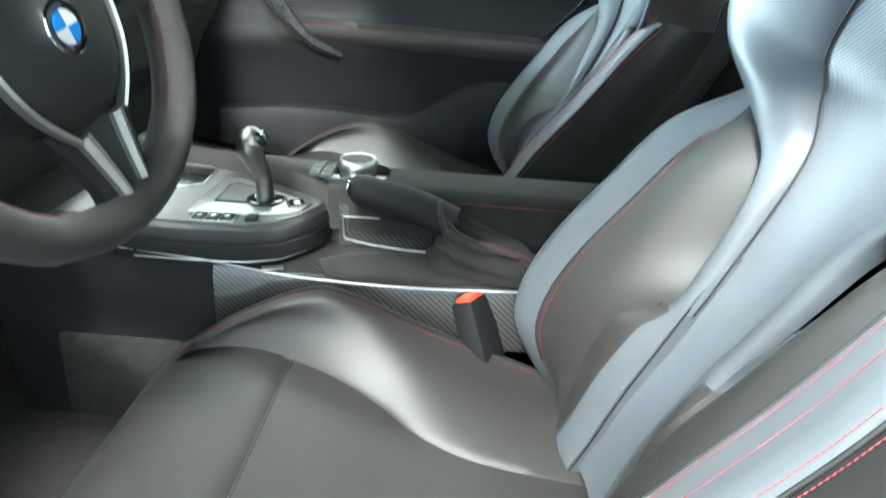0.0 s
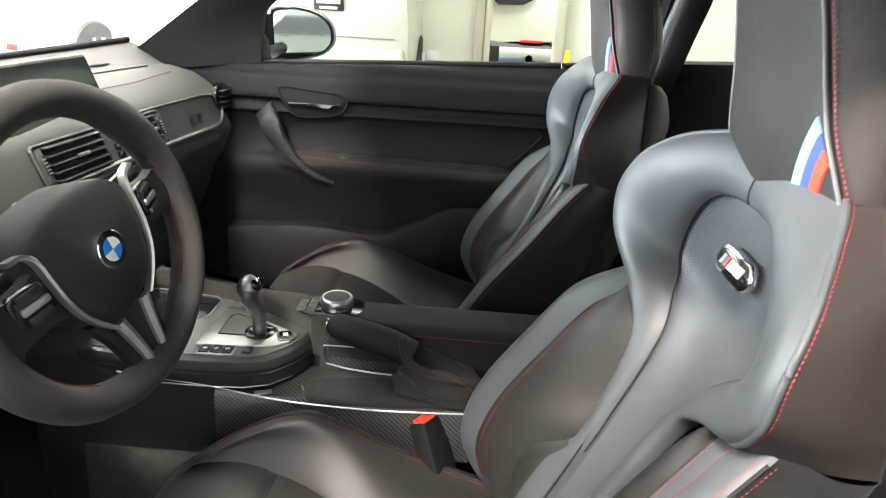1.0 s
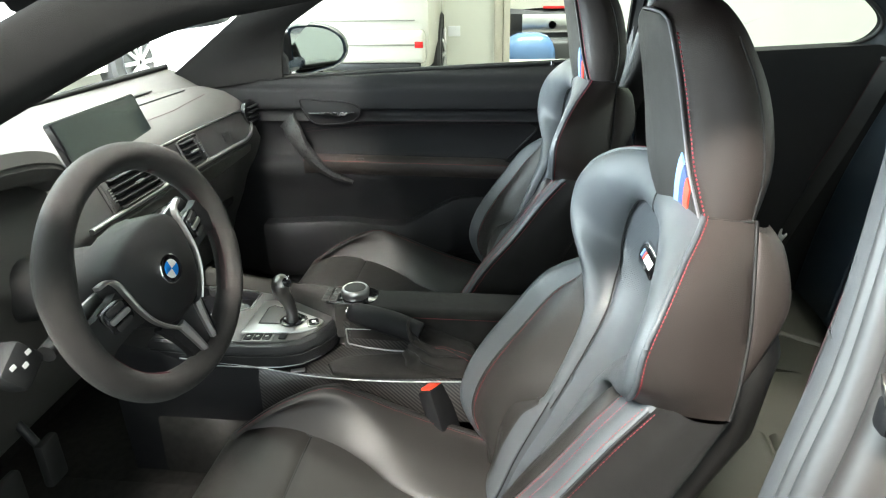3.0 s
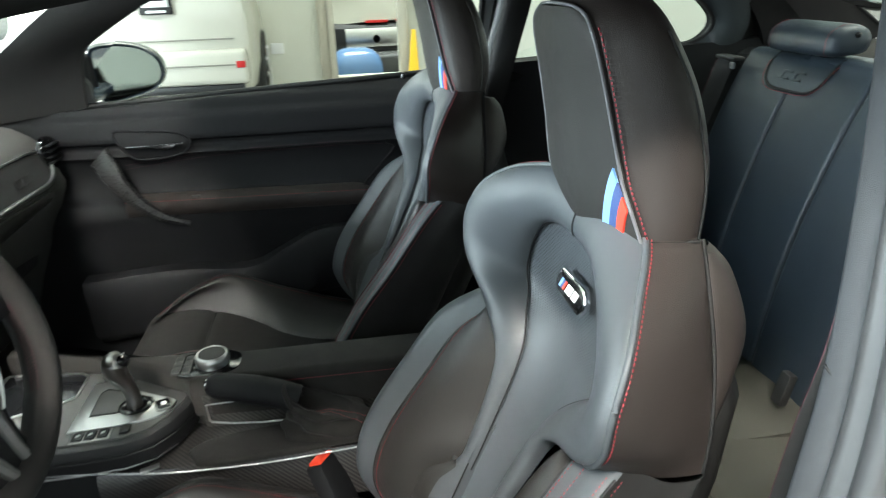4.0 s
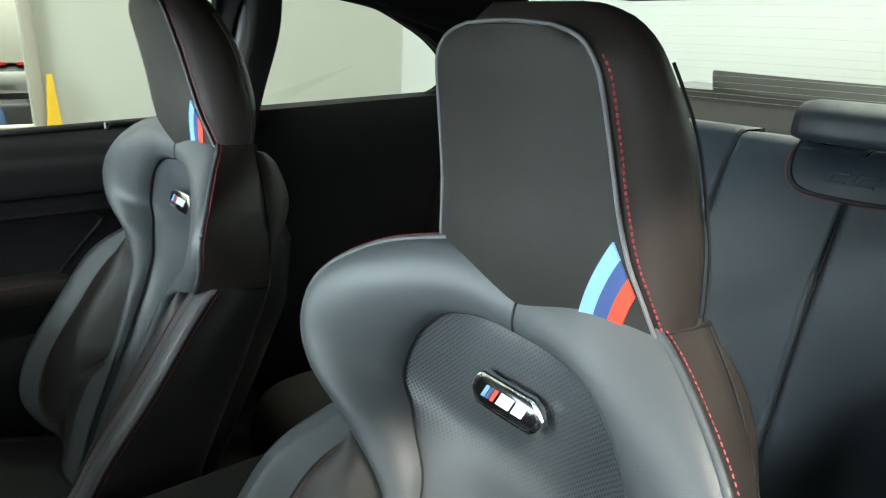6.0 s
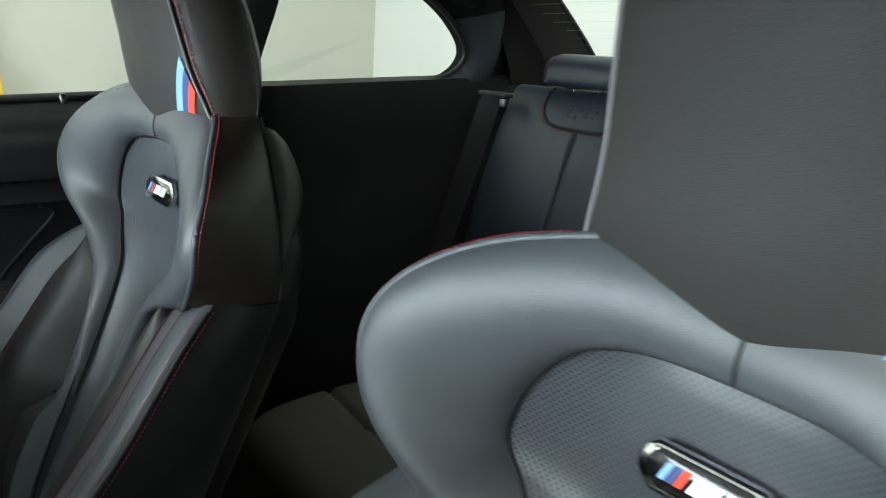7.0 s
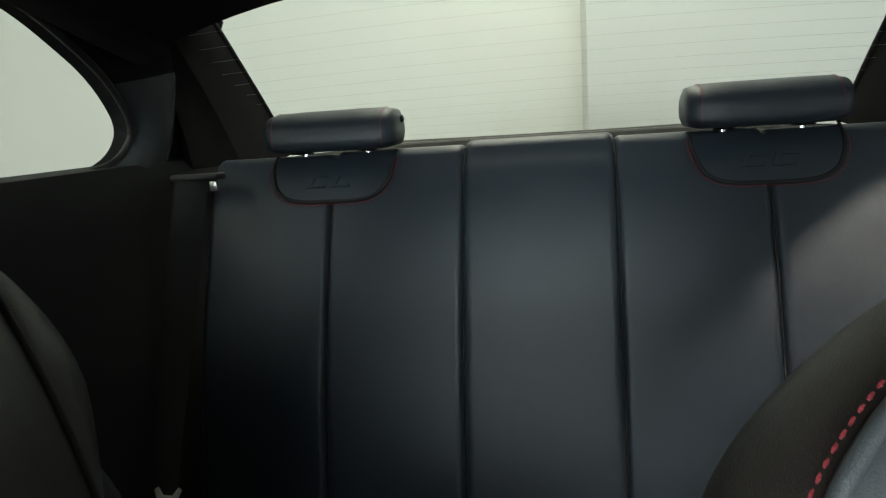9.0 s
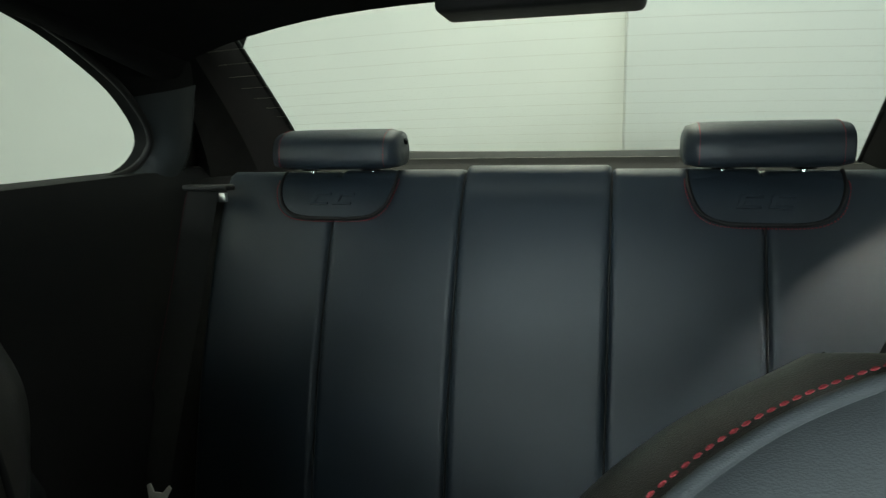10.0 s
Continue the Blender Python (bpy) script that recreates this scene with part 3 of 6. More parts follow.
for s in (-1, 1):
    bar("roof_rail", [(-0.04, s * 0.59, 1.310), (0.4, s * 0.595, 1.330), (0.8, s * 0.59, 1.312), (1.1, s * 0.575, 1.25)], 0.07, 0.07, HEADLINER)
bar("a_pillar", [(-0.86, -0.69, 0.87), (-0.66, -0.655, 0.995), (-0.40, -0.628, 1.120), (-0.281, -0.62, 1.176), (-0.186, -0.61, 1.220), (-0.09, -0.60, 1.258), (0.06, -0.575, 1.285)], 0.08, (0.09, 0.07, 0.065), HEADLINER, label="dark windscreen pillar beside the open doorway")
L = spline([(-0.29, 0.60, 1.295), (-0.37, 0.63, 1.265), (-0.476, 0.655, 1.210), (-0.62, 0.665, 1.108), (-0.775, 0.68, 1.0), (-0.88, 0.69, 0.93)], 40)
Q = spline([(-0.02, 0.60, 1.295), (-0.14, 0.62, 1.265), (-0.25, 0.645, 1.222), (-0.37, 0.69, 1.160), (-0.440, 0.715, 1.112), (-0.462, 0.735, 1.05), (-0.470, 0.745, 0.975)], 40)
r = np.linspace(0, 1, 13)
P = L[:, None] * (1 - r)[None, :, None] + Q[:, None] * r[None, :, None]
P[..., 1] -= (0.008 * np.sin(math.pi * r))[None]
link("a_pillar", thick(P, (0, 0.025, 0)), PILLAR_DARK, body, "broad dark grey windscreen pillar trim")
bar("windscreen_header", [(-0.22, -0.56, 1.262), (-0.26, -0.3, 1.285), (-0.27, 0, 1.29), (-0.26, 0.3, 1.285), (-0.22, 0.56, 1.262)], 0.10, 0.05, HEADLINER)
bar("rear_header", [(1.13, -0.57, 1.318), (1.09, -0.3, 1.330), (1.08, 0, 1.332), (1.09, 0.3, 1.330), (1.13, 0.57, 1.318)], 0.10, 0.045, HEADLINER)
link("brake_light_cover", box((1.135, -0.015, 1.303), (0.09, 0.29, 0.026), 0.010, seg=3), PLASTIC, body, "black cover of the high brake light")

# rear pillars and window surrounds: a side skin with a hole for the quarter window
QWIN = [(0.565, 1.035), (0.80, 1.043), (1.00, 1.053), (1.105, 1.062), (1.150, 1.080), (1.168, 1.112), (1.150, 1.145), (1.08, 1.195), (1.00, 1.232), (0.90, 1.268), (0.80, 1.288), (0.66, 1.294), (0.585, 1.26), (0.560, 1.15)]


def side_y(z):
    return 0.705 - 0.10 * max(0.0, (z - 1.03) / 0.25) ** 1.2


for s in (-1, 1):
    inner = ring(QWIN, 84)
    c = np.array([0.88, 1.14])
    out = []
    for q in inner:
        d = q - c
        a = math.atan2(d[1], d[0])
        k = 1e9
        for n, v in (((1, 0), 1.36 - 0.88), ((-1, 0), 0.88 - 0.53), ((0, 1), 1.325 - 1.14), ((0, -1), 1.14 - 0.92)):
            t = math.cos(a) * n[0] + math.sin(a) * n[1]
            if t > 1e-6:
                k = min(k, v / t)
        out.append(c + k * np.array([math.cos(a), math.sin(a)]))
    out = np.array(out)
    P = []
    for r in np.linspace(0, 1, 8):
        row = inner * (1 - r) + out * r
        P.append([(x, s * (side_y(z) - 0.028 * math.sin(math.pi * min(1, r * 1.6)) * (r < 0.62)), z) for x, z in row])
    link("quarter_trim", thick(np.array([row + row[:1] for row in P]), (0, s * 0.03, 0)), HEADLINER, body, "dark quarter window surround")
    link("window_seal", tube([(x, s * (side_y(z) - 0.002), z) for x, z in inner], 0.006, closed=True), RUBBER, body)
    qp = link("quarter_window", sheet([[(x * (1 - r) + 0.88 * r, s * (side_y(z * (1 - r) + 1.14 * r) + 0.012), z * (1 - r) + 1.14 * r) for x, z in np.vstack([inner, inner[:1]])] for r in (0, 0.5, 0.98)]), GLASS, body, "curved rear quarter window")
    qp.visible_shadow = False
    # pillar between quarter window and rear window: a dark inner skin and a grey band along the glass
    edge = spline([(1.200, 0.546, 1.330), (1.242, 0.550, 1.308), (1.385, 0.565, 1.225), (1.526, 0.580, 1.142), (1.640, 0.592, 1.070)], 24)
    band = spline([(1.120, 0.572, 1.312), (1.165, 0.580, 1.275), (1.295, 0.604, 1.190), (1.400, 0.622, 1.108), (1.470, 0.634, 1.040)], 24)
    hem = spline([(1.040, 0.588, 1.312), (1.090, 0.596, 1.270), (1.215, 0.628, 1.185), (1.290, 0.650, 1.105), (1.330, 0.664, 1.030)], 24)
    r = np.linspace(0, 1, 7)
    P = edge[:, None] * (1 - r)[None, :, None] + band[:, None] * r[None, :, None]
    P[..., 1] -= (0.010 * np.sin(math.pi * r))[None]
    link("c_pillar", thick(P * (1, s, 1), (0, s * 0.02, 0)), PILLAR_DARK, body, "dark grey trim beside the rear window")
    P = band[:, None] * (1 - r)[None, :, None] + hem[:, None] * r[None, :, None]
    P[..., 1] += (0.012 * np.sin(math.pi * r))[None]
    link("c_pillar", thick(P * (1, s, 1), (0, s * 0.02, 0)), HEADLINER, body, "dark rear pillar trim")
    link("window_seal", tube(edge * (1, s, 1), 0.005), RUBBER, body)
    cap = []
    for r in np.linspace(0.02, 0.50, 8):
        row = (inner * (1 - r) + out * r)
        row = np.roll(row, -20, axis=0)[:19]
        cap.append([(x, s * (side_y(z) - 0.028 * math.sin(math.pi * min(1, r * 1.6)) - 0.0035), z) for x, z in row])
    link("pillar_cap", thick(np.array(cap), (0, s * 0.002, 0)), CAP, body, "smooth grey cap at the window tip")
    # lower rear side panel
    P = []
    for x in np.linspace(0.575, 1.60, 30):
        o = 0.05 * max(0.0, 1 - (x - 0.575) / 0.22) ** 2
        P.append([(x, s * (y + o * (y < 0.66)), z) for y, z in ((0.705, float(belt_z(x)) + 0.018), (0.672, float(belt_z(x)) + 0.014), (0.655, float(belt_z(x)) - 0.02), (0.64, 0.90), (0.625, 0.80), (0.59, 0.70), (0.58, 0.5), (0.58, 0.22))])
    link("rear_side_panel", thick(np.array(P), (0, s * 0.02, 0)), SOFT, body, "soft black rear side panel")
    # centre pillar trim: inner edge, face towards the doorway, rear side
    E = spline([(0.44, 0.690, 0.28), (0.455, 0.688, 0.55), (0.472, 0.680, 0.75), (0.496, 0.665, 0.86), (0.526, 0.640, 0.955), (0.555, 0.600, 1.10), (0.575, 0.565, 1.21), (0.580, 0.55, 1.32)], 40)
    P = [[(x + a, s * (y + b), z) for a, b in ((0.002, 0.031), (0.0, 0.018), (0.0, 0.005), (0.003, -0.001), (0.012, -0.005), (0.04, -0.004), (0.062, 0.0), (0.068, 0.03), (0.05, 0.05), (0.02, 0.045))] for x, y, z in E]
    # doorway side in the lit tone, passenger side in the dark one
    link("b_pillar", sheet(P, closed=True, cap=True, angle=50), PILLAR_LIT if s < 0 else PILLAR_DARK, body, "grey centre pillar trim")
    link("trim_joint", tube([(0.5268, s * 0.6415, 0.958), (0.5272, s * 0.655, 0.953), (0.529, s * 0.671, 0.945)], 0.0015), GROOVE, body)
    P = [[(x + a, s * (y + b), z) for a, b in ((0.008, 0.028), (-0.002, 0.033), (-0.008, 0.040), (-0.009, 0.049), (-0.004, 0.055), (-0.004, 0.059), (-0.012, 0.064), (-0.018, 0.074), (-0.017, 0.086), (-0.009, 0.093), (0.02, 0.092), (0.02, 0.04))] for x, y, z in E]
    link("door_seal", sheet(P, closed=True, cap=True, angle=60), SEAL, body, "ribbed grey rubber door seal")
    P = []
    for x, y, z in E[:26]:
        P.append([(x + a, s * (y + b), z) for a, b in ((0.0, 0.090), (-0.008, 0.098), (-0.011, 0.110), (-0.008, 0.122), (0.004, 0.134), (0.03, 0.144))])
    link("door_jamb", thick(np.array(P), (0.006, 0, 0)), JAMB, body, "painted door jamb")
    P = []
    for x, y, z in E[:26]:
        P.append([(x + a, s * (y + b), z) for a, b in ((0.031, 0.143), (0.05, 0.152), (0.10, 0.158), (0.4, 0.172), (0.9, 0.168), (1.5, 0.11))])
    # wing coloured near-black for the deep shadow inside the jamb
    link("rear_wing", thick(np.array(P), (0, -s * 0.008, 0)), SHADOWPAINT, body, "rear wing in a deep-shadow tone")
    link("belt_moulding", tube(spline([(0.492, s * 0.792, 0.998), (0.52, s * 0.797, 1.003), (0.8, s * 0.80, 1.018), (1.25, s * 0.775, 1.045)], 24), 0.0115, 10), JAMB, body, "dull grey window moulding")
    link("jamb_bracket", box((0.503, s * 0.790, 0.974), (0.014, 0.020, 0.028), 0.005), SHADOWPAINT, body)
# belt-line shelf edge on the rear sides is part of the side panels; parcel shelf behind the bench
P = []
for x, z in ((1.24, 1.045), (1.27, 1.058), (1.34, 1.062), (1.50, 1.062), (1.72, 1.066), (1.82, 1.07)):
    P.append([(x + 0.05 * (1 - v * v), v * 0.66, z - 0.01 * abs(v) ** 4) for v in np.linspace(-1, 1, 25)])
link("parcel_shelf", thick(np.array(P), (0, 0, -0.03)), SHELF, body, "dark grey parcel shelf under the rear window")
P = [[(1.13, v * 0.56, 1.285 + 0.02 * (1 - v * v)) for v in np.linspace(-1, 1, 17)], [(1.45, v * 0.63, 1.165 + 0.015 * (1 - v * v)) for v in np.linspace(-1, 1, 17)], [(1.86, v * 0.68, 1.03) for v in np.linspace(-1, 1, 17)]]
rg = link("rear_window", sheet(P), GLASS, body, "rear window with fine heating wires")
rg.visible_shadow = False
for k in range(14):
    f = 0.06 + 0.062 * k
    x = 1.13 + f * 0.73
    hw = 0.55 + 0.10 * f
    zz = 1.285 - 0.255 * f + 0.004
    link("heating_wire", tube([(x, v * hw, zz + 0.016 * (1 - f) * (1 - v * v) - 0.006) for v in np.linspace(-1, 1, 9)], 0.0002, 4), WIRE, rg)
link("rear_deck", slab([(-0.75, 0), (0.75, 0), (0.70, 0.5), (-0.70, 0.5)], 0.03, frame_of((1.86, 0, 0.985), (0, -1, 0), (1, 0, -0.02)), 0.006), BODY, body, "dark painted boot lid")
link("spoiler", slab([(-0.50, 0), (-0.30, -0.04), (0.30, -0.04), (0.50, 0), (0.60, 0.15), (-0.60, 0.15)], 0.030, frame_of((2.17, 0, 1.000), (0, -1, 0), (1, 0, 0.22)), 0.012, 3), RUBBER, body, "dark boot spoiler")
# windscreen
P = [[(-0.24, v * 0.56, 1.26 + 0.03 * (1 - v * v)) for v in np.linspace(-1, 1, 17)], [(-0.60, v * 0.64, 1.10 + 0.02 * (1 - v * v)) for v in np.linspace(-1, 1, 17)], [(-0.95 - 0.1, v * 0.70, 0.90) for v in np.linspace(-1, 1, 17)]]
ws = link("windscreen", sheet(P), SCREENGLASS, body, "raked windscreen")
ws.visible_shadow = False
link("bonnet", slab([(-0.78, 0), (0.78, 0), (0.70, 0.9), (-0.70, 0.9)], 0.03, frame_of((-1.12, 0, 0.86), (0, 1, 0), (-1, 0, -0.08)), 0.008), BODY, body, "dark painted bonnet")
link("sill", box((0.0, -0.72, 0.26), (1.15, 0.12, 0.16), 0.02), PLASTIC, body, "black door sill of the open doorway")
for s in (-1, 1):
    link("kick_panel", box((-0.80, s * 0.735, 0.53), (0.40, 0.05, 0.70), 0.01), CARPET, body)
link("body_side", box((0.45, 0.86, 0.50), (2.9, 0.10, 0.78), 0.03), BODY, body, "dark painted outer door skin")
link("body_side", box((-0.85, -0.86, 0.50), (0.35, 0.10, 0.78), 0.03), BODY, body, "dark painted front wing")
for s in (1,):
    link("firewall", box((-0.98, 0, 0.55), (0.05, 1.4, 0.7), 0.01), CARPET, body)

# rear-view mirror
mirror = thing("rear_view_mirror", (-0.30, 0.0, 1.26), "black interior mirror on the windscreen", "mirror")
link("stalk", tube([(-0.42, 0.03, 1.255), (-0.39, 0.03, 1.245), (-0.375, 0.03, 1.225)], 0.012), PLASTIC, mirror)
m = frame_of((-0.375, 0.03, 1.212), (0.22, 1, 0), (0.10, 0, 1))
P = []
for k, d in ((0.55, -0.030), (0.85, -0.022), (0.97, -0.008), (1.0, 0.004), (0.985, 0.008), (0.95, 0.008)):
    P.append([tuple(m @ Vector((a * k, b * k, d))) for a, b in ring([(-0.125, -0.012), (-0.118, 0.022), (-0.05, 0.033), (0.05, 0.033), (0.118, 0.022), (0.125, -0.012), (0.10, -0.030), (0.0, -0.034), (-0.10, -0.030)], 48)])
link("housing", sheet(P, closed=True, cap=True, angle=50), PLASTIC, mirror, "black mirror housing")
link("glass", slab([(a * 0.94, b * 0.94) for a, b in ring([(-0.125, -0.012), (-0.118, 0.022), (-0.05, 0.033), (0.05, 0.033), (0.118, 0.022), (0.125, -0.012), (0.10, -0.030), (0.0, -0.034), (-0.10, -0.030)], 48)], 0.002, m @ Matrix.Translation((0, 0, 0.0085)), 0), CHROME, mirror)

# ---- rear bench ----
bench = thing("rear_bench", (1.0, 0.0, 0.25), "black leather rear bench with two small headrests", "car seat")


def bench_x(z):
    return smooth1(z, (0.42, 0.50, 0.60, 0.75, 0.90, 0.99, 1.04, 1.066), (1.03, 1.04, 1.055, 1.088, 1.135, 1.170, 1.196, 1.225))


def bench_panel(name, y0, y1, top, edge=0.008):
    """An upright padded panel of the backrest from y0 to y1, swelling between its seams and rounded over the top."""
    ys = (y0 + y1) / 2 + (y1 - y0) / 2 * np.sin(np.linspace(-1, 1, 21) * math.pi / 2) * 0.5 + (y1 - y0) / 2 * 0.5 * np.sin(np.sin(np.linspace(-1, 1, 21) * math.pi / 2) * math.pi / 2)
    P = []
    zs = list(np.linspace(0.42, top - 0.02, 40))
    for z in zs:
        x = float(bench_x(z))
        b = np.clip((1 - np.abs(2 * (ys - y0) / (y1 - y0) - 1)) / 0.06, 0, 1)
        P.append([(x + edge * (1 - math.sin(b[k] * math.pi / 2)), ys[k], z) for k in range(21)])
    x0 = float(bench_x(top - 0.02))
    for a in (20, 45, 70, 90):
        P.append([(x0 + 0.03 - 0.03 * math.cos(radians(a)) + (P[39][k][0] - x0), ys[k], top - 0.02 + 0.02 * math.sin(radians(a)) - (P[39][k][0] - x0) * 0.6) for k in range(21)])
    P.append([(x0 + 0.10, y, top - 0.006) for y in ys])
    P.append([(x0 + 0.12, y, top - 0.05) for y in ys])
    return link(name, sheet(P), BENCH, bench)


for y0, y1, top in ((0.333, 0.545, 1.064), (0.115, 0.331, 1.067), (-0.118, 0.113, 1.073), (-0.331, -0.120, 1.067), (-0.600, -0.333, 1.064)):
    bench_panel("backrest_panel", y0, y1, top)
for y in (0.332, 0.114, -0.119, -0.332):
    zs = np.linspace(0.43, 0.985 if abs(y) > 0.3 else 1.045, 30)
    link("seam", tube([(float(bench_x(z)) + 0.0066, y, z) for z in zs] + ([] if abs(y) > 0.3 else [(1.225, y, 1.056), (1.30, y, 1.064)]), 0.0016), GROOVE, bench)
for s in (1, -1):
    # smooth patch under the headrest with a red outline
    cy = s * 0.332
    pts = spline([(-0.104, 1.064), (-0.103, 1.04), (-0.090, 1.008), (-0.062, 0.992), (0.0, 0.989), (0.062, 0.992), (0.090, 1.008), (0.103, 1.04), (0.104, 1.064)], 50)
    line = [(float(bench_x(z)) - 0.004, cy + v, z) for v, z in pts]
    P = []
    for r in np.linspace(1, 0.0, 10):
        P.append([(float(bench_x(min(1.064, z * r + 1.055 * (1 - r)))) - 0.0045 - 0.004 * math.sin(math.pi / 2 * (1 - r)), cy + v * r, min(1.064, z * r + 1.055 * (1 - r))) for v, z in pts])
    patch = link("headrest_patch", sheet(P), BENCH, bench, "smooth leather patch with a raised outline")
    link("piping", tube(line, 0.0032), GROOVE, patch)
    link("stitching", stitches([(x - 0.0052, y + (y - cy) * 0.045, z - 0.0045) for x, y, z in line], 0.0009), THREAD, patch, "red contrast stitching")
    for k, dx in enumerate((0.022, -0.02)):
        link("embossed_bar", slab([(-0.018, -0.011), (0.014, -0.011), (0.014, -0.006), (-0.008, -0.006), (-0.004, 0.006), (0.018, 0.006), (0.018, 0.011), (-0.012, 0.011)], 0.002, frame_of((float(bench_x(1.02)) - 0.0075, cy + dx, 1.021), (0, -1, 0), (0.5, 0, 1)), 0.0005), BENCH, patch, "embossed mark")
    # headrest on two posts
    P = []
    for v, k in ((-0.113, 0.55), (-0.108, 0.86), (-0.09, 0.98), (-0.05, 1.0), (0, 1.0), (0.05, 1.0), (0.09, 0.98), (0.108, 0.86), (0.113, 0.55)):
        P.append([(1.222 + k * a, cy + v, 1.101 + k * b) for a, b in ring([(-0.052, -0.020), (-0.046, 0.016), (-0.012, 0.034), (0.03, 0.030), (0.048, 0.004), (0.038, -0.024), (0.0, -0.031), (-0.040, -0.031)], 32)])
    hr = link("headrest", sheet(P, closed=True, cap=True, angle=55), BENCH, bench, "low black leather rear headrest")
    for e in (-1, 1):
        link("stitching", stitches([(1.222 + 0.99 * a, cy + e * 0.0925, 1.101 + 0.99 * b) for a, b in spline([(-0.046, -0.028), (-0.052, -0.020), (-0.046, 0.016), (-0.012, 0.034), (0.03, 0.030)], 30)], 0.0006), THREAD, hr, "red contrast stitching")
        link("post", tube([(1.222, cy + e * 0.055, 1.06), (1.222, cy + e * 0.055, 1.095)], 0.006), CHROME, hr)
        link("collar", lathe([(0.016, 0.0), (0.017, 0.006), (0.012, 0.010)], pose(1.213, cy + e * 0.055, 1.066)), GLOSS, bench)
    link("headrest_button", lathe([(0.006, 0.0), (0.006, 0.004), (0.003, 0.006)], frame_of((1.225, cy - 0.112, 1.115), (1, 0, 0), (0, 0, 1))), GLOSS, hr)
    # cushion hollow
    ys = np.linspace(s * 0.12, s * 0.56, 67)
    P = []
    for x in np.linspace(0.52, 1.06, 82):
        z = float(smooth1(x, (0.52, 0.54, 0.60, 0.75, 0.90, 1.06), (0.33, 0.39, 0.428, 0.430, 0.412, 0.40)))
        P.append([(x, y, z - 0.018 * math.sin(math.pi * (abs(y) - 0.12) / 0.44) - 0.012 * math.exp(-((x - 0.737) / 0.008) ** 2) - 0.012 * math.exp(-((abs(y) - 0.432 + 0.55 * (x - 0.74)) / 0.008) ** 2) * (x > 0.737)) for y in ys])
    # lit khaki tone, paler than the backrest leather
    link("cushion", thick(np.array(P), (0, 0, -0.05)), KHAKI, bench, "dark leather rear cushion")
P = []
for x in np.linspace(0.55, 1.06, 20):
    P.append([(x, y, 0.425 - 0.012 * (y / 0.12) ** 2) for y in np.linspace(-0.118, 0.118, 9)])
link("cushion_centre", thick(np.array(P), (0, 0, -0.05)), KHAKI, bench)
link("bench_base", box((0.80, 0, 0.29), (0.50, 1.12, 0.14), 0.02), CARPET, bench)
link("back_base", box((1.27, 0, 0.66), (0.05, 1.10, 0.70), 0.01), CARPET, bench)
link("buckle_tongue_stub", box((0.985, -0.06, 0.475), (0.02, 0.028, 0.07), 0.004, pose(0, 0, 0, 0, 12, 0)), RUBBER, bench)
link("buckle_housing", box((0.948, -0.240, 0.505), (0.045, 0.040, 0.026), 0.005), PLASTIC, bench, "grey rear buckle")
link("red_buckle", box((0.912, -0.246, 0.500), (0.03, 0.036, 0.022), 0.004), ORANGE, bench, "red release button of a rear buckle")


def rear_belt(s, out):
    belt = thing("seat_belt", (1.1, s * (0.55 + out), 0.5), "black seat belt with a pale metal tongue hanging beside the bench", "seat belt", "rear seat belts")
    path = spline([(1.152, s * (0.560 + out), 1.035), (1.145, s * (0.562 + out), 1.02), (1.09, s * (0.568 + out), 0.85), (1.0, s * (0.572 + out), 0.62), (0.955, s * (0.570 + out), 0.50), (0.94, s * (0.566 + out), 0.44)], 30)
    P = [[(p[0] + 0.014, p[1] - s * 0.022, p[2]), (p[0], p[1], p[2]), (p[0] - 0.006, p[1] + s * 0.026, p[2])] for p in path]
    link("webbing", thick(np.array(P), 0.0015), BELT, belt)
    link("edge_thread", tube([(p[0] - 0.0075, p[1] + s * 0.0265, p[2]) for p in path], 0.0008, 5), THREAD_DARK, belt, "red edge thread")
    link("guide", box((1.155, s * (0.553 + out), 1.04), (0.03, 0.085, 0.010), 0.003), PLASTIC, belt)
    link("guide_clip", box((1.143, s * (0.518 + out), 1.024), (0.008, 0.014, 0.016), 0.002), SILVER, belt)
    m = frame_of((0.962, s * (0.553 + out), 0.535), (0, -s, 0), (0.35, 0, 1))
    link("tongue", slab([(-0.013, 0), (0.013, 0), (0.014, 0.03), (0.022, 0.05), (0.017, 0.054), (0.008, 0.042), (-0.008, 0.042), (-0.017, 0.054), (-0.022, 0.05), (-0.014, 0.03)], 0.004, m, 0.001), PALEMETAL, belt, "pale metal belt tongue")
    link("tongue_slot", box((0, 0, 0), (0.012, 0.008, 0.003), 0.001, m @ Matrix.Translation((0, 0.012, 0.004))), RUBBER, belt)
    return belt


rear_belt(1, 0.0)
rear_belt(-1, 0.062)


def front_belt(s):
    belt = thing("seat_belt", (0.53, s * 0.63, 0.6), "black front seat belt hanging beside the centre pillar", "seat belt", "front seat belts")
    path = spline([(0.560, s * 0.600, 1.10), (0.545, s * 0.622, 1.02), (0.533, s * 0.632, 0.965), (0.530, s * 0.622, 0.89), (0.524, s * 0.617, 0.80), (0.518, s * 0.613, 0.70), (0.51, s * 0.61, 0.45), (0.50, s * 0.61, 0.27)], 40)
    P = [[(x, y, z), (x + 0.016, y + s * 0.018, z), (x + 0.034, y + s * 0.034, z)] for x, y, z in path]
    link("webbing", thick(np.array(P), 0.0014), BELT, belt)
    link("edge_thread", tube(path, 0.0010, 6), THREAD_DARK, belt, "red edge thread")
    return belt


front_belt(-1)

# ---- front seats ----
SY = -0.355


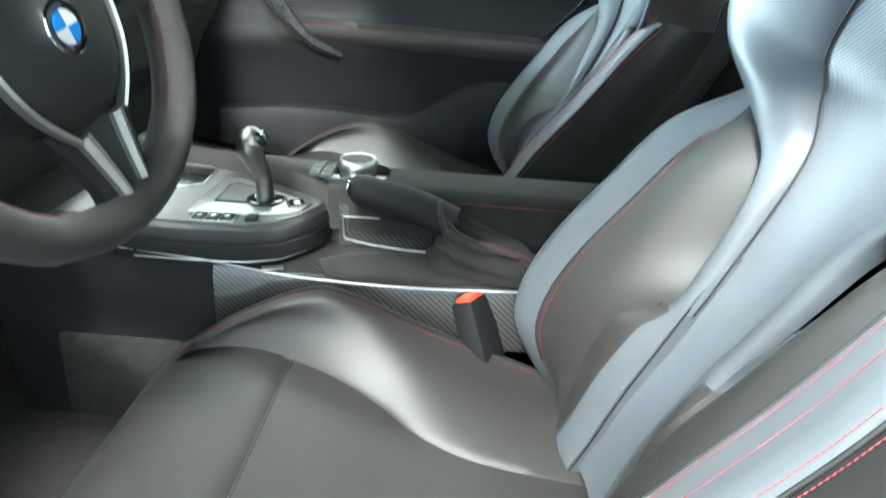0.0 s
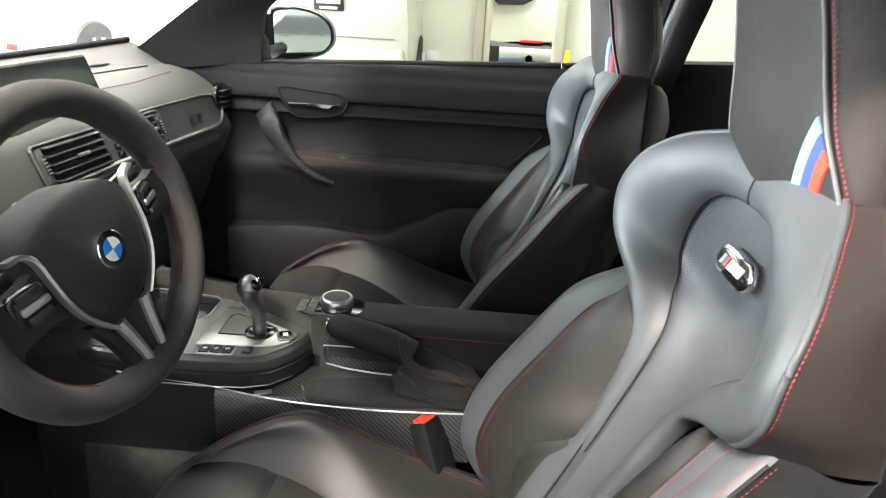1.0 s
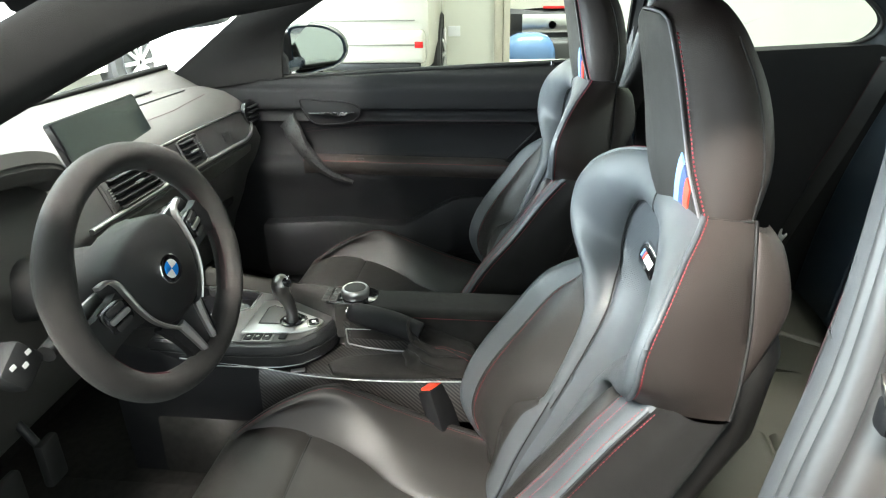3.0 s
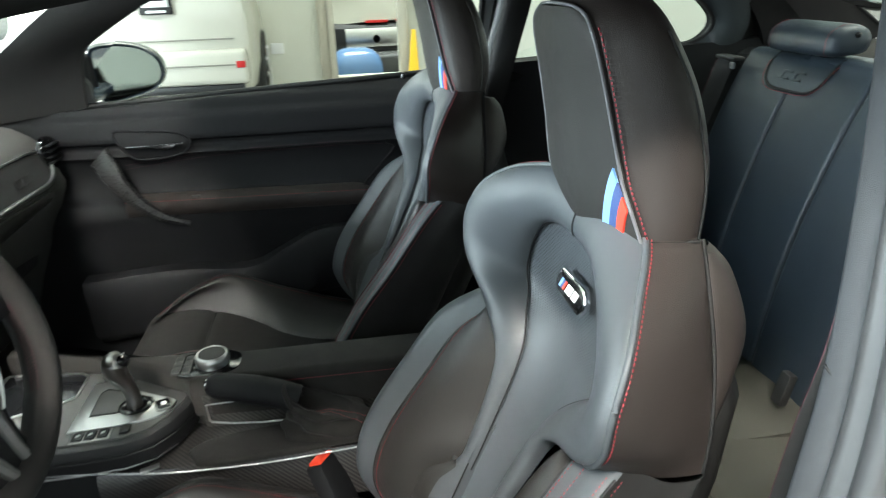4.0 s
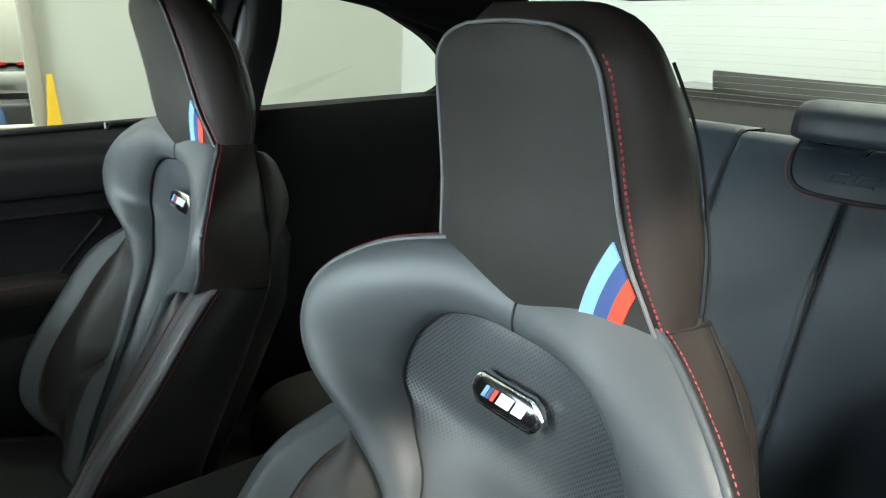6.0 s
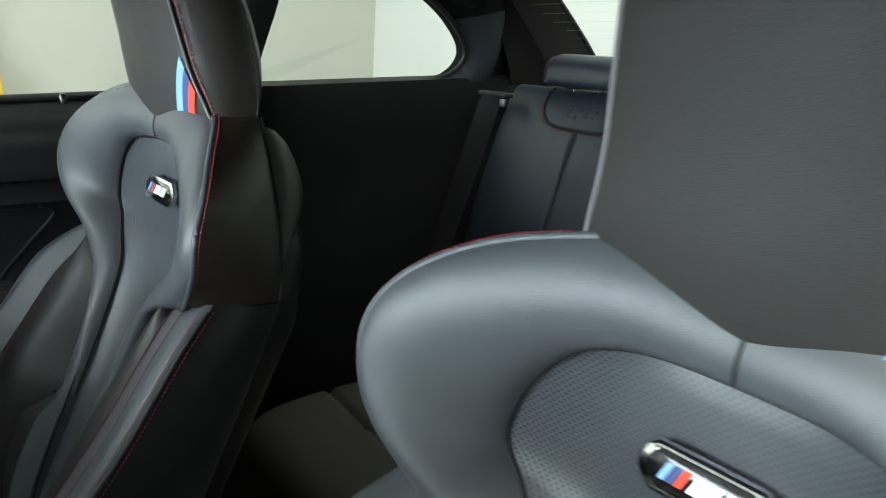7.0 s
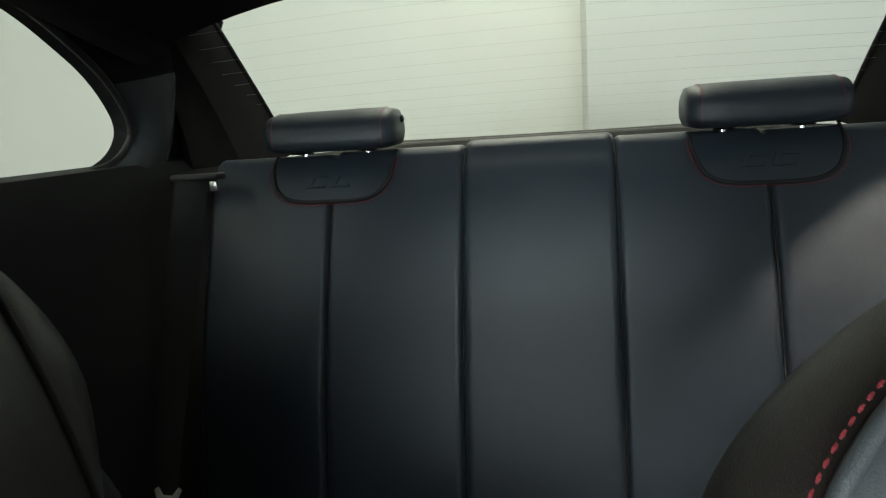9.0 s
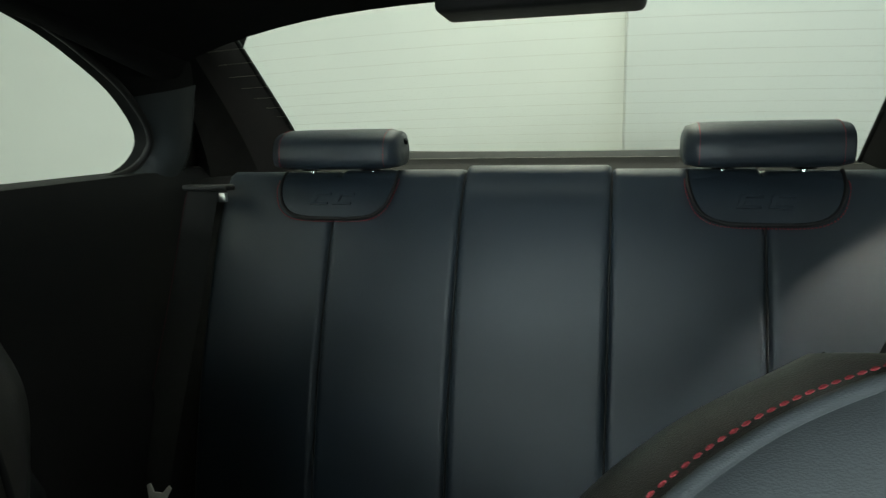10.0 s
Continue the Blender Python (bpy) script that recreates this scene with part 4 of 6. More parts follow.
def seat_back_x(z):
    return smooth1(z, (0.36, 0.42, 0.50, 0.60, 0.70, 0.80, 0.90, 1.0), (0.20, 0.222, 0.25, 0.295, 0.342, 0.385, 0.42, 0.432))


# edges of the shoulder yoke as (across, up, rearward): doorway side, tunnel side and the inner seam
YOKE_NEAR = [(0.0, 1.022, 0.450), (0.07, 1.020, 0.448), (0.121, 1.008, 0.448), (0.188, 0.972, 0.413), (0.228, 0.936, 0.388), (0.243, 0.893, 0.371), (0.236, 0.850, 0.369),
             (0.199, 0.808, 0.371), (0.158, 0.793, 0.376), (0.118, 0.774, 0.374), (0.097, 0.742, 0.362), (0.086, 0.695, 0.341), (0.078, 0.650, 0.319), (0.072, 0.615, 0.303)]
YOKE_FAR = [(0.0, 1.022, 0.450), (0.068, 1.027, 0.436), (0.112, 1.024, 0.423), (0.180, 1.004, 0.392), (0.230, 0.968, 0.360), (0.248, 0.923, 0.343), (0.233, 0.872, 0.342), (0.198, 0.820, 0.366)] + YOKE_NEAR[8:]
YOKE_IN = [(0.0, 0.962, 0.430), (0.055, 0.961, 0.426), (0.096, 0.950, 0.417), (0.125, 0.923, 0.412), (0.144, 0.887, 0.409), (0.148, 0.857, 0.407), (0.130, 0.834, 0.404),
           (0.104, 0.812, 0.394), (0.078, 0.784, 0.384), (0.065, 0.750, 0.369), (0.058, 0.708, 0.350), (0.052, 0.668, 0.331), (0.047, 0.635, 0.315), (0.044, 0.605, 0.300)]
SIDE_NEAR = [(0.130, 1.006, 0.503), (0.168, 0.955, 0.496), (0.193, 0.900, 0.493), (0.216, 0.845, 0.484), (0.222, 0.800, 0.478)]
SIDE_FAR = [(0.140, 1.006, 0.476), (0.189, 0.968, 0.464), (0.230, 0.918, 0.459), (0.241, 0.860, 0.463), (0.237, 0.810, 0.470)]
RIDGE_NEAR = [(0.199, 0.812, 0.392), (0.210, 0.760, 0.345), (0.218, 0.680, 0.286), (0.222, 0.600, 0.222), (0.217, 0.540, 0.186), (0.212, 0.490, 0.160), (0.207, 0.440, 0.168), (0.20, 0.395, 0.195)]
RIDGE_FAR = [(0.204, 0.812, 0.370), (0.231, 0.760, 0.294), (0.233, 0.680, 0.232), (0.232, 0.600, 0.176), (0.228, 0.540, 0.147), (0.222, 0.490, 0.140), (0.212, 0.440, 0.160), (0.20, 0.395, 0.195)]


BADGE = [(-0.044, -0.004), (-0.040, -0.010), (-0.032, -0.0165), (0.034, -0.0165), (0.041, -0.011), (0.045, -0.003), (0.045, 0.003), (0.038, 0.012), (0.030, 0.0165), (-0.034, 0.0165), (-0.041, 0.011), (-0.044, 0.004)]


def uzx(P, s):
    """(across, up, rearward) to the world's axes, mirrored by s."""
    P = np.asarray(P, float)
    return np.stack([P[..., 2], SY + s * P[..., 0], P[..., 1]], -1)


def head_half(z):
    """Half width of the headrest's face."""
    return smooth1(z, (0.985, 1.0, 1.03, 1.06, 1.10, 1.15, 1.19, 1.205, 1.216, 1.223), (0.128, 0.125, 0.114, 0.102, 0.092, 0.085, 0.079, 0.072, 0.060, 0.038))


def head_body(z):
    """Half width of the headrest behind its face."""
    return smooth1(z, (0.985, 1.05, 1.10, 1.15, 1.20, 1.22, 1.232, 1.24), (0.134, 0.1245, 0.115, 0.106, 0.092, 0.082, 0.066, 0.040))


def far_side(z):
    """The tunnel side of the headrest is a little broader towards its top."""
    return float(np.interp(z, (1.02, 1.06, 1.11, 1.16), (1.0, 1.05, 1.11, 1.13)))


def head_front(u, z):
    swell = np.clip((np.asarray(u, float) + 0.09) / 0.10, 0, 1)
    return smooth1(z, (0.985, 1.05, 1.10, 1.15, 1.20, 1.223), (0.450, 0.437, 0.430, 0.421, 0.411, 0.412)) - 0.013 * (1 - (np.minimum(u, 0.12) / 0.128) ** 2) - 0.010 * swell * swell * (3 - 2 * swell)


def head_side(z, s):
    return float(head_half(z)) * (far_side(z) if s > 0 else 1.0)


def front_seat(tuck=0.0):
    """A bucket seat; tuck draws its far side wing and bolster back."""
    seat = thing("front_seat", (0.05, SY, 0.22), "black leather bucket seat with red stitching and striped headrest", "car seat", "front seats")
    # backrest core and shell
    P = []
    for z, w, d in ((0.37, 0.17, 0.10), (0.45, 0.195, 0.12), (0.6, 0.205, 0.125), (0.75, 0.212, 0.125), (0.85, 0.200, 0.100), (0.92, 0.160, 0.066), (0.955, 0.115, 0.055), (0.97, 0.08, 0.045)):
        x = float(seat_back_x(min(z, 1.0))) + 0.05
        P.append(ring([(x, SY - w * 0.6, z), (x + 0.012, SY - w * 0.9, z), (x + d * 0.6, SY - w, z), (x + d, SY - w * 0.7, z), (x + d * 1.1, SY, z), (x + d, SY + w * 0.7, z),
                       (x + d * 0.6, SY + w, z), (x + 0.012, SY + w * 0.9, z), (x, SY + w * 0.6, z), (x, SY, z)], 36))
    link("seat_shell", sheet(P, closed=True, cap=True), SHELL, seat, "gloss black seat back shell")
    # centre panel
    zi = spline(YOKE_IN, 80)
    zs = np.linspace(0.955, 0.385, 70)
    w = np.where(zs > 0.60, np.interp(-zs, -zi[:, 1], zi[:, 0]), 0.044) + 0.006
    xe = np.where(zs > 0.60, np.interp(-zs, -zi[:, 1], zi[:, 2]), seat_back_x(zs) + 0.003)
    a = np.linspace(-1, 1, 31)
    P = np.stack([np.broadcast_to((xe[:, None] + 0.002 + 0.028 * (1 - a[None] ** 2) ** 0.8 * np.clip((zs[:, None] - 0.40) / 0.25, 0.3, 1)), (70, 31)),
                  SY + w[:, None] * a[None], np.broadcast_to(zs[:, None], (70, 31))], -1)
    link("backrest_centre", thick(P, (0.02, 0, 0)), PERFORATED, seat, "perforated black leather centre panel in a blue-lit tone")
    for s in (1, -1):
        # yoke lobe, swelling between the inner seam and the outer edge
        near = s < 0
        edge, far = (YOKE_NEAR, SIDE_NEAR) if near else ([(a, b, c + tuck * min(1, max(0, (a - 0.10) / 0.10))) for a, b, c in YOKE_FAR], SIDE_FAR)
        A, B = spline(YOKE_IN, 90), spline(edge, 90)
        r = np.linspace(0, 1, 17)
        P = A[:, None] * (1 - r)[None, :, None] + B[:, None] * r[None, :, None]
        gap = np.linalg.norm(A - B, axis=1)[:, None]
        P[..., 2] -= np.minimum(0.016 if near else 0.024, 0.24 * gap) * (np.sin(math.pi * r) ** 0.6)[None] + 0.004
        P[..., 2] += 0.004 * (np.abs(2 * r - 1) ** 8)[None]
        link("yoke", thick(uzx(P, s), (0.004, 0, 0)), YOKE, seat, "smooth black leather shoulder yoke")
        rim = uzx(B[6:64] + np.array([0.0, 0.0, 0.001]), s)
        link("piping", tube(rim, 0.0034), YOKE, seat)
        link("stitching", stitches(uzx(B[15:62] + np.array([0.0042, 0.0025, 0.0050]), s), 0.00065), THREAD, seat, "red contrast stitching")
        link("seam", tube(uzx(A + np.array([0, 0, 0.0015]), s), 0.0013), GROOVE, seat)
        # side panel behind the lobe edge
        C = spline(edge[2:8], 40)
        D = spline(far, 40)
        r = np.linspace(0, 1, 9)
        P = C[:, None] * (1 - r)[None, :, None] + D[:, None] * r[None, :, None]
        P[..., 0] += (0.010 if near else 0.026) * np.sin(math.pi * r)[None]
        P[:, 0] += (0.0, 0.0, 0.0025)
        P[:, 1] += (0.001, 0.0, -0.001)
        link("side_panel", thick(uzx(P, s), (0.004, -s * 0.012, 0)), LEATHER_SIDE, seat, "smooth leather upper side panel")
        # second panel behind the seam
        if near:
            D2 = D[2:34] + (-0.003, 0.0, 0.002)
            n = len(D2)
            back = smooth1(np.linspace(0, 1, n), (0, 0.12, 0.45, 0.75, 1), (0.030, 0.043, 0.050, 0.030, 0.006))
            K2 = D2 + np.stack([np.linspace(-0.024, -0.012, n), np.linspace(-0.010, 0.0, n), back], -1)
            P = D2[:, None] * (1 - r)[None, :, None] + K2[:, None] * r[None, :, None]
            P[..., 0] += (0.012 * np.sin(math.pi * r) ** 0.7)[None] * np.linspace(1, 0.3, n)[:, None] - 0.003
            link("rear_panel", thick(uzx(P, s), (0.002, -s * 0.02, 0)), LEATHER_SIDE, seat, "leather panel behind the side seam")
        link("seam", tube(uzx(D + (0.0, 0, 0.002), s), 0.0022), GROOVE, seat)
        # side bolster of the backrest
        ridge = spline(RIDGE_NEAR if near else [(a, b, c + tuck) for a, b, c in RIDGE_FAR], 50)
        base = spline([(0.205, 0.822, 0.380), (0.140, 0.798, 0.394), (0.106, 0.766, 0.388), (0.092, 0.718, 0.364), (0.084, 0.660, 0.336), (0.076, 0.610, 0.308), (0.086, 0.540, 0.272), (0.108, 0.470, 0.242), (0.134, 0.395, 0.212)], 50)
        back = np.stack([np.full(50, 0.215), ridge[:, 1] - 0.01, seat_back_x(ridge[:, 1]) + 0.09], -1)
        inner, strip, outer = [], [], []
        for k in range(50):
            R, Bp, K = ridge[k], base[k], back[k]
            n1 = R + ((-0.042, 0.0, 0.001) if near else (-0.042, -0.005, 0.024))
            mid = (Bp * 0.5 + n1 * 0.5) + (0.0, 0.004, -0.018)
            deep = 0.022 * math.exp(-((Bp[1] - 0.69) / 0.07) ** 2)
            inner.append(spline([Bp + (0, 0, 0.012 + deep), Bp * 0.8 + n1 * 0.2 + (0.0, 0, -0.010 + 0.5 * deep), mid, n1], 18))
            strip.append(spline([n1, R + (-0.010, 0.0, -0.0015), R + (-0.002, 0.0, -0.0025), R + (0.013, 0, 0.001), R + (0.018, -0.002, 0.008)], 12))
            q = R + (0.017, -0.002, 0.0065)
            outer.append(spline([q, q + (0.005, 0, 0.02), q * 0.5 + K * 0.5 + (0.018, 0, 0), K + (0.01, 0, 0), K + (-0.05, 0, 0.01)], 16))
        link("backrest_bolster", sheet(uzx(inner, s)), LEATHER, seat, "padded black leather side bolster")
        # the strip's paleness is window light held in the YOKE colour
        link("bolster_strip", sheet(uzx(strip, s)), YOKE, seat, "black leather strip along the bolster edge in a pale lit tone")
        link("bolster_side", sheet(uzx(outer, s)), SUEDE, seat, "black suede outer bolster side")
        link("stitching", stitches(uzx(np.array([q[1] if near else p[-2] for p, q in zip(inner[1:42], strip[1:42])]) + (-0.001, 0.0006, -0.0014), s), 0.0006), THREAD, seat, "red contrast stitching")
        link("seam", tube(uzx(np.array([q[0] for q in strip[1:42]]) + (0, 0, -0.0002), s), 0.0015), GROOVE, seat)
        if near:
            link("stitching", stitches(uzx(np.array([q[3] for q in strip[1:42]]) + (0.0012, 0.0006, -0.0008), s), 0.0006), THREAD, seat, "red contrast stitching")
            link("stitching", stitches(uzx(ridge[1:42] + (0.0142, 0.0012, 0.0000), s), 0.0006), THREAD, seat, "red contrast stitching")
            link("seam", tube(uzx(ridge[1:42] + (0.0180, -0.001, 0.0072), s), 0.0021), GROOVE, seat)
            link("stitching", stitches(uzx(ridge[1:42] + (0.0204, -0.001, 0.0130), s), 0.0006), THREAD, seat, "red contrast stitching")
        # lower arm of the yoke down to the cushion
        z2 = np.linspace(0.67, 0.372, 44)
        f2 = np.linspace(0, 1, 13)
        ui = smooth1(z2, (0.372, 0.45, 0.55, 0.60, 0.67), (0.050, 0.044, 0.043, 0.045, 0.053))
        uo = smooth1(z2, (0.372, 0.44, 0.50, 0.55, 0.575, 0.592, 0.61, 0.67), (0.142, 0.126, 0.110, 0.100, 0.095, 0.081, 0.073, 0.081))
        P = np.empty((44, 13, 3))
        P[..., 0], P[..., 1] = ui[:, None] + (uo - ui)[:, None] * f2[None], z2[:, None]
        deep = smooth1(z2, (0.372, 0.45, 0.55, 0.61, 0.635, 0.67), (0.0, -0.001, -0.003, -0.004, -0.002, 0.014))
        P[..., 2] = (seat_back_x(z2) + deep)[:, None] - np.minimum(0.016, 0.24 * (uo - ui))[:, None] * (np.sin(math.pi * np.clip(f2, 0.03, 0.97)) ** 0.6)[None]
        P[..., 2] -= smooth1(z2, (0.372, 0.46, 0.53, 0.57, 0.592, 0.61, 0.67), (0.0, 0.018, 0.034, 0.034, 0.012, 0.0, 0.0))[:, None] * f2[None] ** 2
        # rib in the lit YOKE tone, foot below in the plain black leather
        link("lower_arm", thick(uzx(P[:, :7], s), (0.02, 0, 0)), YOKE, seat, "black leather lower backrest rib in a blue-lit tone")
        link("lower_arm", thick(uzx(P[:11, 6:], s), (0.02, 0, 0)), YOKE, seat, "black leather lower backrest rib in a blue-lit tone")
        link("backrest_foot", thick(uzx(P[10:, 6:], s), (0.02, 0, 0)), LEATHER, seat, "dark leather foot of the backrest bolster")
        link("seam", tube(uzx(np.stack([ui, z2, seat_back_x(z2) + deep], -1)[8:], s), 0.0014), GROOVE, seat)
        q = [(0.089 + 0.008 * math.cos(w) + 0.004 * math.sin(w), 0.578 + 0.017 * math.sin(w), float(seat_back_x(0.578 + 0.017 * math.sin(w))) - 0.009) for w in np.linspace(0, 2 * math.pi, 24, endpoint=False)]
        link("belt_slot", sheet([uzx(q, s), uzx(np.array(q) + (0.001, 0, 0.02), s)], closed=True, cap=True), GROOVE, seat, "dark oval opening in the backrest")
    # centre seam of the yoke
    A, B = np.array(YOKE_IN[0]), np.array(YOKE_NEAR[0])
    r = np.linspace(0.10, 0.98, 20)
    P = A[None] * (1 - r)[:, None] + B[None] * r[:, None]
    P[:, 2] -= 0.0238 * np.sin(math.pi * r) ** 0.6 * 0.65 + 0.004
    link("seam", tube(uzx(P, 1), 0.0014), GROOVE, seat)
    # headrest, in level slices
    P = []
    for z in list(np.linspace(0.985, 1.2, 20)) + [1.21, 1.218, 1.225, 1.231, 1.236, 1.239]:
        f = min(z, 1.222)
        h, hb = float(head_half(f)), float(head_body(z))
        xb = float(smooth1(z, (0.985, 1.05, 1.10, 1.15, 1.20, 1.225, 1.24), (0.515, 0.53, 0.527, 0.513, 0.488, 0.470, 0.455)))
        hf = h * far_side(f)
        u = np.linspace(-(h - 0.003), hf - 0.003, 13)
        lift = 0.022 * max(0, (z - 1.222) / 0.017)
        xf = head_front(u, f) + 0.003 + lift
        e, ef = float(head_front(-h, f)) + lift, float(head_front(hf, f)) + lift
        d, df = xb - e, xb - ef
        front = [(xf[k], u[k]) for k in range(13)]
        side = [(e + 0.005, h + 0.002), (e + 0.25 * d, h + (hb - h) * 0.62), (e + 0.55 * d, hb), (e + 0.80 * d, hb * 0.93), (e + 0.95 * d, hb * 0.75), (e + d, hb * 0.45)]
        slim = [(ef + 0.005, hf + 0.001), (ef + 0.25 * df, hf), (ef + 0.55 * df, hf * 0.97), (ef + 0.80 * df, hf * 0.88), (ef + 0.95 * df, hf * 0.70), (ef + df, hf * 0.42)]
        rr = front + slim + [(e + 1.03 * d, 0)] + [(x, -v) for x, v in side[::-1]]
        P.append([(x, SY + v, z) for x, v in rr])
    head = link("headrest", sheet(P, closed=True, cap=True, angle=60), LEATHER_SIDE, seat, "tall black leather headrest")
    u = np.linspace(-1, 1, 25)
    zz = np.linspace(0.988, 1.2215, 44)
    P = np.array([[(float(head_front(a * (head_side(z, a) - 0.002), z)) - 0.001 - 0.003 * (1 - a ** 8), SY + a * (head_side(z, a) - 0.002), z) for a in u] for z in zz])
    link("headrest_face", thick(P, (0.005, 0, 0)), LEATHER_MATT, head, "matt black leather headrest face")
    # grey piping round the face, red stitches along its outer side
    zr = np.linspace(0.992, 1.2225, 60)
    rim = [(float(head_front(-head_side(z, -1), z)) - 0.001, SY - head_side(z, -1) + 0.0005, z) for z in zr]
    hw = float(head_half(1.2225))
    rim += [(float(head_front(v, 1.2225)) - 0.001, SY + v, 1.2225 + 0.002 * (1 - (v / hw) ** 2)) for v in np.linspace(-hw, hw * far_side(1.22), 10)[1:-1]]
    rim += [(float(head_front(head_side(z, 1), z)) - 0.001, SY + head_side(z, 1) - 0.0005, z) for z in zr[::-1]]
    link("piping", tube(rim, 0.0018), PEWTERCLOTH, head, "grey piping")
    line = [(float(head_front(-head_side(z, -1), z)) + 0.0050, SY - (head_side(z, -1) + 0.0034 + 0.001 * (z - 1.0) / 0.2), z) for z in np.linspace(0.995, 1.205, 60)]
    link("stitching", stitches(line, 0.0010), THREAD, head, "red contrast stitching")
    link("seam", tube([(float(smooth1(z, (0.985, 1.05, 1.10, 1.15, 1.20), (0.497, 0.506, 0.502, 0.490, 0.468))), SY - float(head_body(z)) * 0.985, z) for z in np.linspace(1.0, 1.2, 24)], 0.0013), GROOVE, head)
    link("seam", tube([(float(head_front(v, 0.99)) - 0.001, SY + v, 0.989) for v in np.linspace(-0.12, 0.12, 24)], 0.0022), GROOVE, head)
    link("seam", tube([(0.452, SY - 0.127, 1.006), (0.475, SY - 0.134, 1.006), (0.500, SY - 0.1335, 1.006)], 0.0016), GROOVE, head)
    # three cloth stripes across the lower corner of the face
    for k, mat in enumerate((BLUE_LIGHT, BLUE_DARK, RED_CLOTH)):
        rows = []
        for f in np.linspace(0, 1, 16):
            row = []
            for g in (0.0, 0.33, 0.67, 1.0):
                c = (k + g) / 3.0
                lo = (-0.060 - 0.036 * c, 0.9905)
                hi = (-0.0905 - 0.018 * c, 1.074 - 0.040 * c)
                uu = lo[0] + (hi[0] - lo[0]) * f ** 1.5
                z = lo[1] + (hi[1] - lo[1]) * f
                uu = max(uu, -float(head_half(z)) + 0.003)
                row.append((float(head_front(uu, z)) - 0.0058 + 0.003 * (abs(uu) / float(head_half(z))) ** 8, SY + uu, z))
            rows.append(row)
        link("stripe", thick(np.array(rows), (0.002, 0, 0)), mat, head, ("light blue", "dark blue", "red")[k] + " cloth stripe")
    # badge plate in the centre panel
    m = frame_of((0.4255, SY + 0.003, 0.894), (0.05, -1, -0.02), (0.32, 0, 1))
    plate = link("badge", slab(BADGE, 0.006, m, 0.0028), CHROME, seat, "dark pill-shaped badge with a chrome rim")
    link("badge_field", slab([(x * 0.86, y * 0.74) for x, y in BADGE], 0.0012, m @ Matrix.Translation((0, 0, 0.0055)), 0.0004), GLOSS, plate)
    for k, (mat, x, wd) in enumerate(((BLUE_LIGHT, -0.024, 0.0045), (BLUE_DARK, -0.0185, 0.0045), (RED_CLOTH, -0.013, 0.0045), (WHITE_PLASTIC, 0.001, 0.016), (WHITE_PLASTIC, 0.0185, 0.013))):
        link("badge_bar", slab([(x - wd / 2 - 0.002, -0.006), (x + wd / 2 - 0.002, -0.006), (x + wd / 2 + 0.002, 0.006), (x - wd / 2 + 0.002, 0.006)], 0.001, m @ Matrix.Translation((0, 0, 0.0066)), 0), mat, plate)
    # cushion
    xs = np.linspace(-0.352, 0.235, 60)
    us = np.linspace(-0.165, 0.165, 31)
    zc = smooth1(xs, (-0.352, -0.345, -0.325, -0.28, -0.20, -0.10, 0.0, 0.10, 0.235), (0.34, 0.375, 0.412, 0.437, 0.447, 0.430, 0.404, 0.386, 0.370))
    wc = smooth1(xs, (-0.352, -0.30, -0.20, -0.10, -0.03, 0.02, 0.08, 0.15, 0.235), (0.15, 0.155, 0.155, 0.135, 0.105, 0.070, 0.048, 0.040, 0.038))
    P = np.empty((60, 31, 3))
    P[..., 0], P[..., 1] = xs[:, None], SY + us[None] * (wc[:, None] + 0.02) / 0.165
    P[..., 2] = zc[:, None] - 0.007 * np.exp(-((xs[:, None] + 0.150) / 0.006) ** 2) - 0.004 * (np.abs(us[None]) / 0.165) ** 4
    link("seat_cushion", thick(P, (0, 0, -0.05)), LEATHER, seat, "black leather seat cushion with a cross seam")
    link("seam", tube([(-0.150, SY + v, float(np.interp(-0.150, xs, zc)) - 0.006) for v in np.linspace(-0.145, 0.145, 30)], 0.002), GROOVE, seat)
    for s in (1, -1):
        crest = spline([(-0.338, 0.150, 0.375), (-0.310, 0.150, 0.425), (-0.265, 0.158, 0.463), (-0.20, 0.180, 0.497), (-0.124, 0.200, 0.517), (-0.06, 0.207, 0.496), (0.0, 0.210, 0.468), (0.08, 0.212, 0.436), (0.15, 0.212, 0.412), (0.235, 0.205, 0.390)], 60)
        inner, outer = [], []
        for x, u, z in crest:
            b = float(np.interp(x, xs, zc))
            iu = float(np.interp(x, xs, wc))
            lift = z - b
            inner.append([(x, SY + s * v, q) for v, q in spline([(iu - 0.006, b - 0.008), (iu, b + 0.003), (iu + (u - iu) * 0.45, b + lift * 0.52 + 0.006), (u - 0.022, z - 0.006), (u, z), (u + 0.010, z - 0.003)], 20)])
            outer.append([(x, SY + s * v, q) for v, q in spline([(u + 0.009, z - 0.0025), (u + 0.028, z - 0.018), (u + 0.042, z - 0.06), (u + 0.042, z - 0.14), (u + 0.03, 0.24)], 14)])
        link("seam", tube([r[1] for r in inner[12:]], 0.0018), GROOVE, seat)
        link("cushion_bolster", sheet(inner), LEATHER, seat, "padded black leather cushion side bolster")
        link("cushion_side", sheet(outer), LEATHER_SIDE, seat)
        line = [(x, SY + s * (u - 0.010), z - 0.0008) for x, u, z in crest[6:56]]
        link("stitching", stitches(line, 0.00045), THREAD, seat, "red contrast stitching")
        link("seam", tube([(x, SY + s * (u - 0.004), z + 0.0003) for x, u, z in crest[6:56]], 0.0012, 6), GROOVE, seat)
    link("seat_base", box((-0.03, SY, 0.30), (0.50, 0.42, 0.14), 0.02), PLASTIC, seat, "black plastic seat base")
